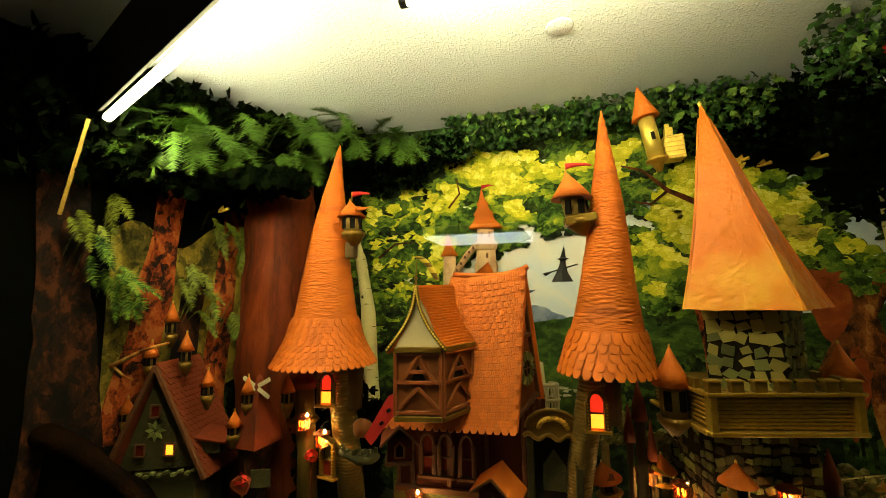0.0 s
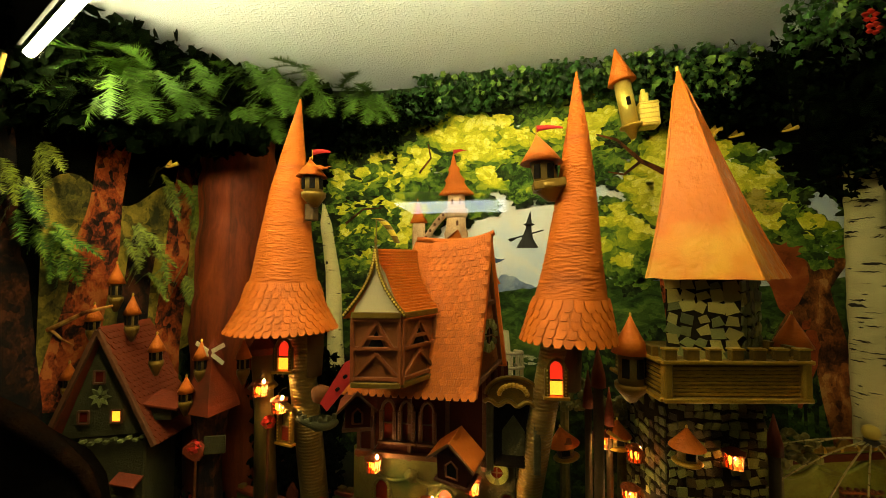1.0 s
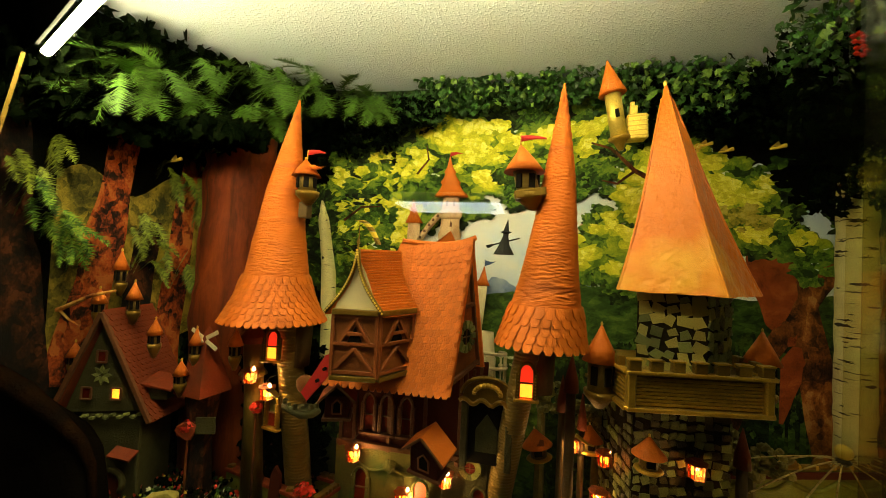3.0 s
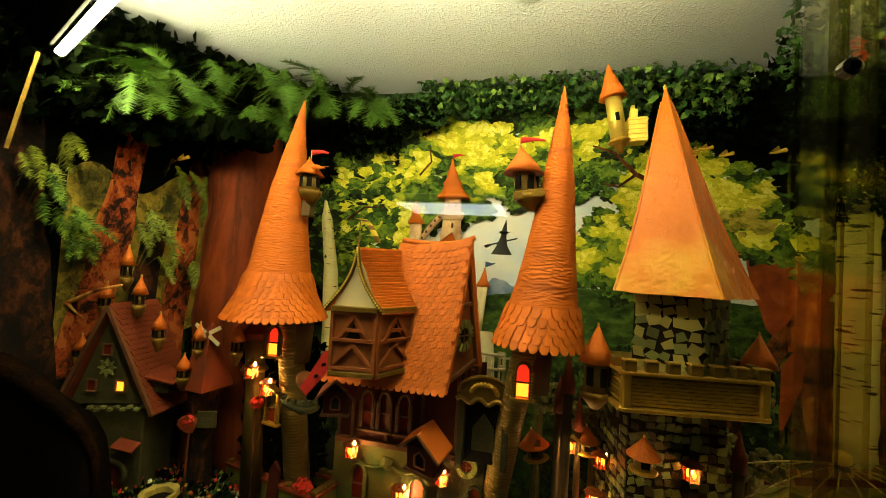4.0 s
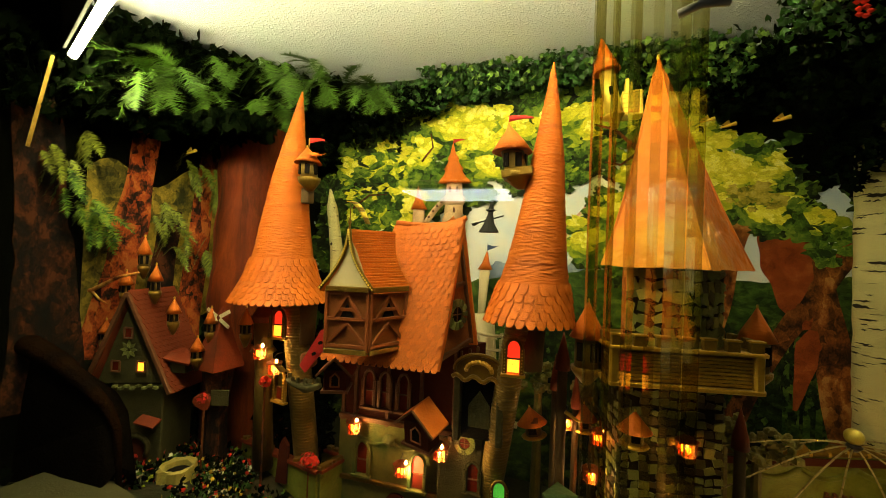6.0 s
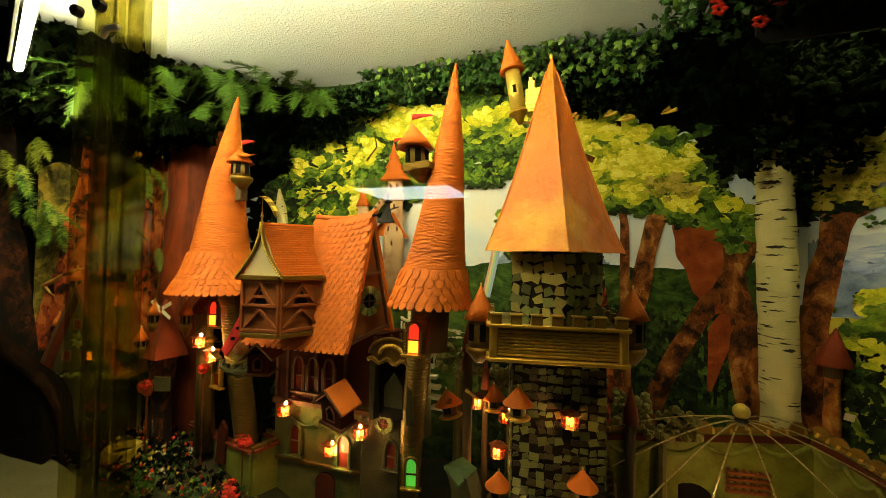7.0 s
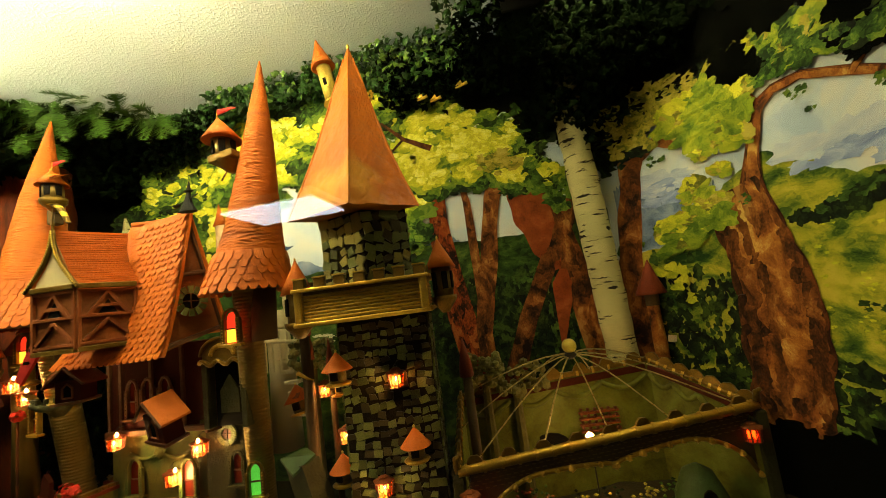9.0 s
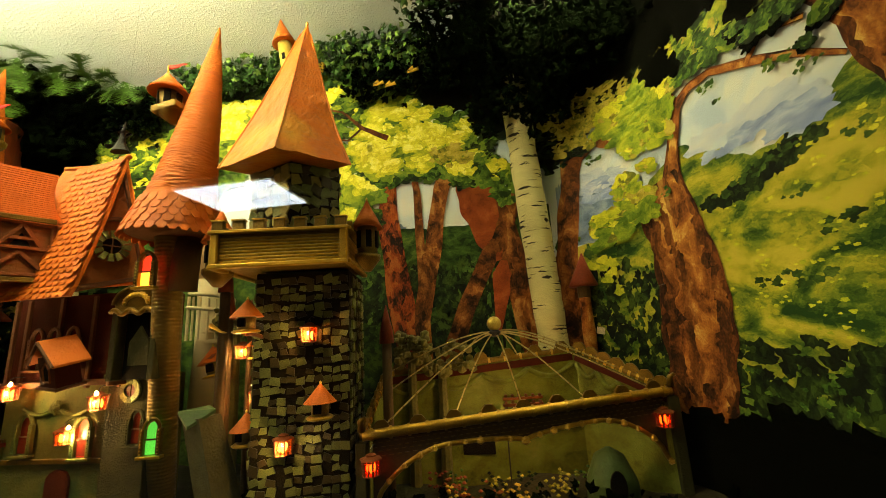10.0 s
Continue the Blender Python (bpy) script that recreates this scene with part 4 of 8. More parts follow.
for pts in ([(5.30, 2.12, 0.020), (5.12, 2.22, 0.014), (4.98, 2.36, 0.009), (4.86, 2.40, 0.005)], [(5.12, 2.22, 0.010), (5.02, 2.14, 0.007), (4.93, 2.16, 0.004)], [(3.72, 2.20, 0.008), (3.80, 2.30, 0.006), (3.78, 2.40, 0.004)], [(3.20, 1.86, 0.010), (3.32, 1.96, 0.007), (3.46, 1.97, 0.004)]):
    paint_trunk("painted_branch", BARK_SHADE, pts, "thin painted branch among the leaves", 0.004, seed=70)

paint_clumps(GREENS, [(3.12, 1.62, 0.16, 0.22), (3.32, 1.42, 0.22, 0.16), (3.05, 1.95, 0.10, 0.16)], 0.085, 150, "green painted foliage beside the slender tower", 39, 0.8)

# ---- the far castle on the mural, in low relief ----
castle = thing("relief_castle", (0.40, 2.88, 0.885), "small cream fairy-tale castle with orange roofs, in relief", "toy castle")
def relief(name, mat, rows, label=""):
    return part(name, Shape().rings(rows, 18, flat=0.45), mat, castle, label, True)
relief("tower", PINK_CREAM, [(0, 0, 0.3, 0.085), (0, 0, 0.86, 0.074), (0, 0, 0.90, 0.080), (0, 0, 0.93, 0.066), (0, 0, 1.18, 0.054)])
relief("tower_band", PINK_CREAM, [(0, 0, 1.0, 0.066), (0, 0, 1.02, 0.078), (0, 0, 1.055, 0.080), (0, 0, 1.06, 0.066)])
relief("tower_roof", ORANGE, [(0, 0, 1.15, 0.118), (0, 0, 1.165, 0.108), (-0.004, 0, 1.20, 0.076), (-0.008, 0, 1.235, 0.058), (-0.009, 0, 1.245, 0.070), (-0.012, 0, 1.28, 0.044), (-0.014, 0, 1.305, 0.034), (-0.015, 0, 1.315, 0.042), (-0.018, 0, 1.35, 0.020), (-0.02, 0, 1.42, 0.003)])
relief("small_tower", PINK_CREAM, [(-0.25, 0, 0.6, 0.05), (-0.25, 0, 0.98, 0.042)])
relief("small_roof", ORANGE, [(-0.25, 0, 0.97, 0.062), (-0.255, 0, 1.03, 0.03), (-0.26, 0, 1.13, 0.002)])
part("bridge", Shape().tube([(-0.21 + 0.2 * t / 8, 0, 0.85 + 0.2 * math.sin(math.pi * 0.5 * t / 8)) for t in range(9)], 0.022, 8), PINK_CREAM, castle, smooth=True)
for k in range(7):
    t = (k + 0.5) / 7
    part("bridge_opening", Shape().box((0.014, 0.02, 0.018), pose(-0.21 + 0.2 * t, -0.018, 0.85 + 0.2 * math.sin(math.pi * 0.5 * t))), TIMBER, castle)
for x, z in ((0.012, 0.96), (-0.02, 1.10), (0.028, 1.10), (-0.03, 0.80), (0.035, 0.80), (0.0, 0.70)):
    y = -0.45 * math.sqrt(max(0.064 ** 2 - x * x, 0.0)) - 0.002
    part("slit_window", Shape().box((0.014, 0.010, 0.026), pose(x, y, z)).rings([(x, y - 0.005, z + 0.012, 0.007), (x, y - 0.005, z + 0.022, 0.003)], 8), TIMBER, castle)
part("gable_roof", Shape().add([(-0.16, 0, 0.76), (0.10, 0, 0.74), (0.02, -0.06, 0.92), (0.10, 0.04, 0.74), (-0.10, -0.06, 0.82)], [(0, 1, 2, 4), (1, 3, 2), (0, 4, 2, 3)]), ORANGE, castle)
part("pennant", Shape().add([(-0.02, 0, 1.42), (-0.02, 0, 1.45), (0.03, -0.005, 1.45), (0.07, 0, 1.44), (0.03, -0.004, 1.435)], [(0, 1, 2, 4), (2, 3, 4)]), RED_CLOTH, castle)
relief("side_turret", CREAM, [(0.22, -0.02, 0.25, 0.022), (0.235, -0.02, 0.58, 0.035)])
relief("side_turret_roof", ORANGE, [(0.235, -0.02, 0.575, 0.05), (0.24, -0.02, 0.62, 0.025), (0.245, -0.02, 0.70, 0.002)])
part("blue_pennant", Shape().add([(0.245, -0.02, 0.70), (0.245, -0.02, 0.74), (0.285, -0.024, 0.73), (0.32, -0.02, 0.735), (0.285, -0.022, 0.715)], [(0, 1, 2, 4), (2, 3, 4)]), BLUE_CLOTH, castle, "small blue pennant")

stair = thing("garden_stair", (0.70, 2.66, 0.4), "cream spiral stair tower with a curved balustrade", "stair")
part("drum", Shape().rings([(0, 0, 0, 0.09), (0, 0, 0.4, 0.075), (-0.02, 0, 0.8, 0.06)], 18), CREAM, stair, smooth=True)
for k, (r, z) in enumerate(((0.115, 0.72), (0.12, 0.64))):
    part("balustrade_rail", Shape().tube([(r * math.cos(a), r * math.sin(a), z - 0.05 * i / 12) for i, a in enumerate(np.linspace(-2.6, 0.9, 13))], 0.010, 8), CREAM, stair, smooth=True)
for i, a in enumerate(np.linspace(-2.5, 0.8, 10)):
    part("baluster", Shape().tube([(0.117 * math.cos(a), 0.117 * math.sin(a), 0.45), (0.117 * math.cos(a), 0.117 * math.sin(a), 0.70 - 0.005 * i)], 0.006, 6), CREAM, stair)
for i in range(6):
    part("step", Shape().box((0.09, 0.05, 0.02), pose(0.06 + 0.02 * i, -0.06, 0.50 - 0.06 * i), 0.2), CREAM, stair)

# ---- ground ----
def ground_z(x, y):
    k = min(max((0.35 - x) / 0.95, 0), 1)
    k = k * k * (3 - 2 * k)
    return 0.10 + 0.24 * k + 0.012 * math.sin(9 * x + 4 * y) + 0.010 * math.sin(17 * y - 7 * x) + (0.10 * min(max((2.0 - y) / 1.0, 0), 1) if x < -0.2 else 0)


g, nx, ny = Shape(), 100, 48
for j in range(ny + 1):
    for i in range(nx + 1):
        x, y = -1.75 + 5.3 * i / nx, 0.71 + 2.28 * j / ny
        g.v.append((x, y, ground_z(x, y) + 0.012 * noise.noise((x * 9, y * 9, 0))))
g.f = [(j * (nx + 1) + i, j * (nx + 1) + i + 1, (j + 1) * (nx + 1) + i + 1, (j + 1) * (nx + 1) + i) for j in range(ny) for i in range(nx)]
solo("ground", g, MOSS, "mossy modelled ground under the toy village", "ground", kind="structure", smooth=True)


# ---- towers ----
def shingle_mesh(w, h):
    """One shingle with a clipped lower edge, hanging from its top in the xz plane and facing -y."""
    o = [(-w / 2, 0), (-w / 2, -h * 0.66), (-w * 0.26, -h), (w * 0.26, -h), (w / 2, -h * 0.66), (w / 2, 0)]
    return Shape().plate(o, 0.005)


def flag(parent, base, height, length, mat, name="pennant"):
    x, y, z = base
    part("flagpole", Shape().tube([(x, y, z), (x, y, z + height)], 0.0022, 6), GOLD, parent)
    n, sh = 8, Shape()
    for i in range(n + 1):
        t = i / n
        w, dy, dz = 0.014 * (1 - 0.75 * t), 0.008 * math.sin(5 * t), 0.006 * math.sin(4 * t)
        for q in (-1, 1):
            for th in (0, 0.0012):
                sh.v.append((x + length * t, y + dy + th, z + height - 0.014 + dz + q * w))
    for i in range(n):
        a, b = 4 * i, 4 * i + 4
        sh.f += [(a, b, b + 2, a + 2), (a + 1, a + 3, b + 3, b + 1), (a, a + 1, b + 1, b), (a + 2, b + 2, b + 3, a + 3)]
    part(name, sh, mat, parent, smooth=True)


def lit_window(parent, at, w, h, turn, lower=WINDOW_YELLOW, upper=WINDOW_RED, frame_mat=GOLD_DULL, deep=0.02):
    """An arched window: frame, sill, two panes. It faces -y before the turn about z."""
    m = pose(*at, 0, 0, turn)
    arch = [(-w / 2, -h / 2), (w / 2, -h / 2), (w / 2, h * 0.25)] + [(w / 2 * math.cos(a), h * 0.25 + h * 0.25 * math.sin(a)) for a in np.linspace(0.4, math.pi - 0.4, 5)] + [(-w / 2, h * 0.25)]
    win = part("window", Shape().plate([(x * 1.0, z * 1.0) for x, z in arch], 0.008), upper, parent, m=m)
    part("lower_pane", Shape().box((w * 0.96, 0.008, h * 0.42), pose(0, -0.002, -h * 0.27), 0.1), lower, win)
    for x in (-1, 1):
        part("jamb", Shape().beam((x * (w / 2 + 0.010), -deep / 2, -h / 2), (x * (w / 2 + 0.010), -deep / 2, h * 0.3), 0.019, deep), frame_mat, win)
        studs = Shape()
        for k in range(8):
            studs.rings([(0, 0, 0, 0.0035), (0, 0, 0.003, 0.003), (0, 0, 0.005, 0.001)], 6, m=pose(x * (w / 2 + 0.010), -deep, -h / 2 + h * 0.8 * (k + 0.5) / 8, 90))
        part("stud_row", studs, GOLD if frame_mat is GOLD_DULL else frame_mat, win)
    part("lintel", Shape().tube([((w / 2 + 0.008) * math.cos(a), -deep / 2, h * 0.28 + (h * 0.25 + 0.008) * math.sin(a)) for a in np.linspace(0, math.pi, 9)], 0.008, 6), frame_mat, win)
    part("glazing_bar", Shape().box((w, 0.008, 0.006), pose(0, -0.006, -h * 0.04)), TIMBER, win)
    part("sill", Shape().box((w + 0.05, deep + 0.012, 0.012), pose(0, -deep / 2, -h / 2 - 0.008), 0.3), GOLD if frame_mat is GOLD_DULL else frame_mat, win)
    return win


def roof_turret(name, at, tip, r_roof, h_body, r_body, lean, label, group=""):
    """A little round turret with a cone roof; at is the middle of its foot."""
    t = thing(name, at, label, "toy turret", group)
    lx, ly = lean
    part("corbel", Shape().rings([(-0.4 * lx * 0.2, 0, -0.05, r_body * 0.35), (0, 0, 0.0, r_body * 1.25), (0, 0, 0.02, r_body * 1.3)], 16), GOLD_DULL, t, smooth=True)
    part("body", Shape().rings([(0, 0, 0.015, r_body), (lx * h_body, ly * h_body, h_body, r_body)], 16), STEM, t, smooth=True)
    # Openings are black plates; the shade inside is in their colour.
    for a in (-2.2, -1.1, -0.1):
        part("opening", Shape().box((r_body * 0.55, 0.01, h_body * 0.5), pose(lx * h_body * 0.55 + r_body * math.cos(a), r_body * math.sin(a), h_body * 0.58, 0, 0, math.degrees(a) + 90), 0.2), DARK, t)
    zt = tip - at[2]
    cx, cy = lx * h_body, ly * h_body
    part("roof", Shape().rings([(cx, cy, h_body - 0.006, r_roof * 0.9), (cx, cy, h_body - 0.008, r_roof), (cx + lx * 0.02, cy, lerp(h_body, zt, 0.35), r_roof * 0.62), (cx + lx * 0.05, cy, lerp(h_body, zt, 0.7), r_roof * 0.28), (cx + lx * 0.1, cy, zt, 0.002)], 20, wobble=0.015), ORANGE, t, "orange cone roof", True)
    part("finial", Shape().rings([(cx + lx * 0.1, cy, zt - 0.004, 0.004), (cx + lx * 0.1, cy, zt + 0.004, 0.005), (cx + lx * 0.1, cy, zt + 0.01, 0.002)], 8), GOLD, t)
    return t


def cone_tower(name, label, tip, brim, brim_r, radii, stem_top, stem_bottom, stem_r, rows, bend, ripple, win, win_turn, foot=(0, 0), tile=(0.033, 0.0275)):
    t = thing(name, stem_bottom, label, "toy tower")
    o = Vector(stem_bottom)
    loc = lambda p: tuple(Vector(p) - o)
    tip, brim = loc(tip), loc(brim)
    n = 120
    cone = curve_rows(brim, tip, radii, n, bend)
    rnd = random.Random(len(name) * 3)
    if ripple > 0.0015:  # wound strips: many irregular ridges
        sh, segs, fine = Shape(), 72, 330
        cone_fine = curve_rows(brim, tip, radii, fine, bend)
        for i, (x, y, z, q) in enumerate(cone_fine):
            for c in range(segs):
                a = 2 * math.pi * c / segs
                wave = math.sin(2 * math.pi * (i / 4.3 + 1.0 * noise.noise((1.7 * math.cos(a), 1.7 * math.sin(a), i * 0.05)) + 0.9 * noise.noise((7 * math.cos(a), 7 * math.sin(a), i * 0.10))))
                lump = noise.noise((5 * math.cos(a), 5 * math.sin(a), i * 0.16))
                k = q * (1 + 0.02 * noise.noise((1.5 * math.cos(a), 1.5 * math.sin(a), i * 0.02))) + ((ripple * wave * (0.55 + 0.9 * lump) + 0.0016 * lump) if 50 < i < fine - 8 else 0)
                sh.v.append((x + k * math.cos(a), y + k * math.sin(a), z))
        for i in range(fine):
            for c in range(segs):
                a, b = i * segs + c, i * segs + (c + 1) % segs
                sh.f.append((a, b, b + segs, a + segs))
        part("roof", sh, WRAPPED, t, "tall bent cone roof wound with paper strips", True)
    else:
        part("roof", Shape().rings(cone, 40, wobble=0.008, seed=5), ORANGE, t, "tall bent cone roof wound with paper strips", True)
    # rows of shingles round the flared foot of the roof
    wide, pitch = tile
    me = shingle_mesh(wide * 0.97, pitch * 1.5).mesh("shingle", SHINGLE)
    for row in range(rows):
        i = (row + 1.0) * pitch / (tip[2] - brim[2]) * n
        x, y, z, r = (lerp(p, q, i - int(i)) for p, q in zip(cone[int(i)], cone[int(i) + 1]))
        below = cone[max(0, int(i - 0.03 * n))]
        count = max(14, round(2 * math.pi * (r + 0.006) / wide))
        for c in range(count):
            a = 2 * math.pi * (c + 0.5 * (row % 2) + rnd.uniform(-0.06, 0.06)) / count
            tilt = math.degrees(math.atan2(below[3] - r + (below[0] - x) * math.cos(a) + (below[1] - y) * math.sin(a), z - below[2]))
            m = Matrix.Translation((x + (r + 0.0065) * math.cos(a), y + (r + 0.0065) * math.sin(a), z)) @ pose(0, 0, 0, 0, 0, math.degrees(a) + 90) @ pose(0, 0, 0, -tilt - 7 + rnd.uniform(-2.0, 2.0), rnd.uniform(-2.5, 2.5), 0)
            part("shingle", me, None, t, m=m)
    part("eave_shadow_board", Shape().rings([(brim[0], brim[1], brim[2] + 0.004, brim_r * 0.93), (brim[0], brim[1], brim[2] + 0.012, brim_r * 0.93)], 30), TIMBER, t)
    top = loc(stem_top)
    m = int(top[2] / 0.003)
    stem = [(lerp(foot[0], top[0], i / m), lerp(foot[1], top[1], i / m), lerp(-0.05, top[2], i / m), stem_r * lerp(1.0, 0.96, i / m) + 0.0017 * math.sin(i * 2 * math.pi / 5.0) + rnd.uniform(-0.0005, 0.0005)) for i in range(m + 1)]
    part("stem", Shape().rings(stem, 28, wobble=0.008), STEM, t, "stem wound with cord", True)
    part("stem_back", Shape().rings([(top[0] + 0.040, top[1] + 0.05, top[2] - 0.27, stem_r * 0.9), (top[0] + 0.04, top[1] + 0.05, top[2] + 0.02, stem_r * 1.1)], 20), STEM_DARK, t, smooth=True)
    lit_window(t, loc(win), 0.05, 0.13, win_turn)
    return t


tower_a = cone_tower("cone_tower", "slender bent orange cone tower with a shingled brim and cord-wound stem", (-0.285, 2.15, 2.413), (-0.325, 2.10, 1.275), 0.245, [0.245, 0.185, 0.155, 0.135, 0.118, 0.104, 0.088, 0.068, 0.045, 0.024, 0.004], (-0.25, 2.10, 1.31), (-0.19, 2.16, 0.30), 0.066, 8, -0.02, 0.0026, (-0.265, 2.022, 1.16), 8, (-0.015, 0.09))
part("brim_wing", Shape().add([(-0.12, 0.0, 1.12), (-0.40, 0.02, 0.965), (-0.30, 0.16, 0.965), (-0.10, 0.12, 1.14), (-0.12, 0.0, 1.10), (-0.40, 0.02, 0.955), (-0.30, 0.16, 0.955), (-0.10, 0.12, 1.12)], [(0, 1, 2, 3), (7, 6, 5, 4), (0, 4, 5, 1), (1, 5, 6, 2), (2, 6, 7, 3)]), ORANGE, tower_a)
tower_b = cone_tower("cone_tower", "leaning orange cone tower wound with ridged paper, shingled brim, cord-wound stem", (1.050, 2.150, 2.435), (0.988, 2.035, 1.29), 0.178, [0.178, 0.152, 0.128, 0.110, 0.095, 0.082, 0.069, 0.054, 0.038, 0.020, 0.004], (0.955, 2.06, 1.33), (0.83, 2.20, 0.10), 0.060, 5, 0.015, 0.0036, (0.937, 1.985, 1.135), 4, (-0.07, 0.14), (0.037, 0.0315))

ramp = part("rampart", Shape().tube([(0.10 + 0.085 * math.cos(a), -0.14 + 0.06 * math.sin(a), 0.585 + 0.012 * math.sin(2 * a)) for a in np.linspace(math.pi, 2 * math.pi, 11)], 0.016, 8), STONE, tower_a, "curved stone rampart", True)
for k in range(7):
    a = math.pi + math.pi * (k + 0.5) / 7
    part("merlon", Shape().box((0.018, 0.014, 0.022), pose(0.10 + 0.085 * math.cos(a), -0.14 + 0.06 * math.sin(a), 0.61, 0, 0, 30 * k), 0.2), STONE, ramp)
part("rampart_corbel", Shape().rings([(0.08, -0.10, 0.52, 0.02), (0.09, -0.11, 0.555, 0.05), (0.10, -0.13, 0.575, 0.07)], 14), STONE, tower_a, smooth=True)
part("wheel_window", Shape().rings([(0, 0, 0, 0.045), (0, 0, 0.012, 0.042)], 16, wobble=0.08, m=pose(0.10, -0.12, 0.69, 90, 0, 20)), PANEL_BROWN, tower_a, "round brown wheel window", True)
ta = roof_turret("wall_turret", (-0.165, 2.08, 1.90), 2.085, 0.072, 0.105, 0.045, (-0.1, 0), "small turret with cone roof hung on the slender tower", "hanging turrets")
part("lower_block", Shape().box((0.05, 0.05, 0.08), pose(-0.02, 0.02, -0.07), 0.2), STEM_DARK, ta)
part("roof_dormer", Shape().add([(0.03, -0.05, 0.12), (0.08, -0.05, 0.125), (0.085, 0.02, 0.15), (0.03, 0.02, 0.15)], [(0, 1, 2, 3)]).box((0.05, 0.05, 0.004), pose(0.05, -0.03, 0.135, 20, 20, 0)), ORANGE, ta)
flag(ta, (-0.01, 0, 0.18), 0.05, 0.10, RED_CLOTH)
tb = roof_turret("wall_turret", (0.915, 2.05, 1.895), 2.13, 0.09, 0.12, 0.050, (-0.2, 0), "small turret with cone roof hung on the leaning tower", "hanging turrets")
flag(tb, (-0.045, 0, 0.22), 0.055, 0.11, RED_CLOTH)
part("balcony", Shape().box((0.13, 0.10, 0.035), pose(0.005, -0.01, 0.015, 0, -8, 0), 0.2), GOLD_DULL, tb)

# ---- the great square tower ----
big = thing("square_tower", (1.55, 2.1, 0.1), "great square stone-chip tower with a tall copper-gold spire roof", "toy tower")
def big_loc(x, y, z):
    return (x - 1.55, y - 2.1, z - 0.1)
apex = Vector(big_loc(1.49, 2.24, 2.454))
CORNERS = [Vector(big_loc(x, y, 1.533)) for x, y in ((1.586, 1.83), (1.795, 2.055), (1.470, 2.169), (1.261, 1.944))]
mid = sum(CORNERS, Vector()) / 4


def hip(k, t):
    """A place on the hip from corner k to the apex, drawn in a little between."""
    p = CORNERS[k % 4].lerp(apex, t)
    axis = mid.lerp(apex, t)
    return axis + (p - axis) * (1 - 0.10 * math.sin(math.pi * t))


g, steps = Shape(), 70
for i in range(steps + 1):
    t = i / steps * 0.995
    for k in range(4):
        for q in range(20):
            p = hip(k, t).lerp(hip(k + 1, t), q / 20)
            d = 0.004 * noise.noise((p.x * 22 + k, p.y * 22, p.z * 11)) + 0.0022 * abs(noise.noise((p.x * 60, p.y * 60 + k, p.z * 38))) + 0.0010 * noise.noise((p.x * 120, p.y * 120, p.z * 90 + k))
            d *= 1 if q else 0.3
            g.v.append((p.x + d, p.y - d, p.z + d + (0.006 * noise.noise((q * 0.7, k * 3.1, 2)) if i == 0 else 0)))
for i in range(steps):
    for k in range(80):
        g.f.append((i * 80 + k, i * 80 + (k + 1) % 80, (i + 1) * 80 + (k + 1) % 80, (i + 1) * 80 + k))
g.f.append(tuple(range(79, -1, -1)))
part("roof", g, COPPER, big, "tall four-sided copper-gold roof with dents")
part("finial", Shape().rings([(apex.x, apex.y, apex.z - 0.012, 0.006), (apex.x, apex.y, apex.z + 0.002, 0.009), (apex.x, apex.y, apex.z + 0.012, 0.004)], 10), GOLD_SIZE, big)
for k in range(4):
    part("roof_hip", Shape().tube([tuple(hip(k, 0.083 * q)) for q in range(12)], 0.005, 6), COPPER, big)
bouquet = thing("flower_sprig", (1.60, 2.19, 2.13), "small dried flower sprig on the spire's edge", "flower sprig")
sh = Shape()
for i in range(14):
    d = Vector((RND.uniform(-1, 1), RND.uniform(-1, 0.6), RND.uniform(-1, 1))) * 0.020
    sh.rings([(d.x, d.y, d.z, 0.003), (d.x, d.y, d.z + 0.008, 0.008), (d.x, d.y, d.z + 0.012, 0.002)], 6)
part("blossom", sh, PETAL_YELLOW, bouquet)

TURN_BOX = 10.7
mbox = Matrix.Translation(big_loc(1.525, 2.28, 0)) @ pose(0, 0, 0, 0, 0, TURN_BOX)
part("shaft", Shape().box((0.385, 0.34, 1.08), mbox @ pose(0, 0.0, 0.56), 0.03), GROUT, big, "tower shaft")
UP = [mid + Vector((0.01, 0.075, 0)) + (c - mid) * 0.68 for c in CORNERS]
vs = [(p.x, p.y, z) for z in (1.10, 1.46) for p in UP]
part("upper_block", Shape().add(vs, [(0, 1, 5, 4), (1, 2, 6, 5), (2, 3, 7, 6), (3, 0, 4, 7), (4, 5, 6, 7), (3, 2, 1, 0)]), GROUT, big, "upper storey below the roof")


def chip_mesh(k):
    r = random.Random(k)
    o = [(-0.5 + r.uniform(-0.12, 0.16), -0.5 + r.uniform(-0.12, 0.16)), (0.5 + r.uniform(-0.16, 0.12), -0.5 + r.uniform(-0.1, 0.16)), (0.5 + r.uniform(-0.18, 0.1), 0.5 + r.uniform(-0.18, 0.1)), (-0.5 + r.uniform(-0.1, 0.2), 0.5 + r.uniform(-0.2, 0.1))]
    return Shape().plate(o, 1.0).mesh("stone_chip", MOSAIC if k < 7 else MOSAIC_DARK if k < 12 else MOSAIC_BROWN)


CHIPS = [chip_mesh(k) for k in range(15)]


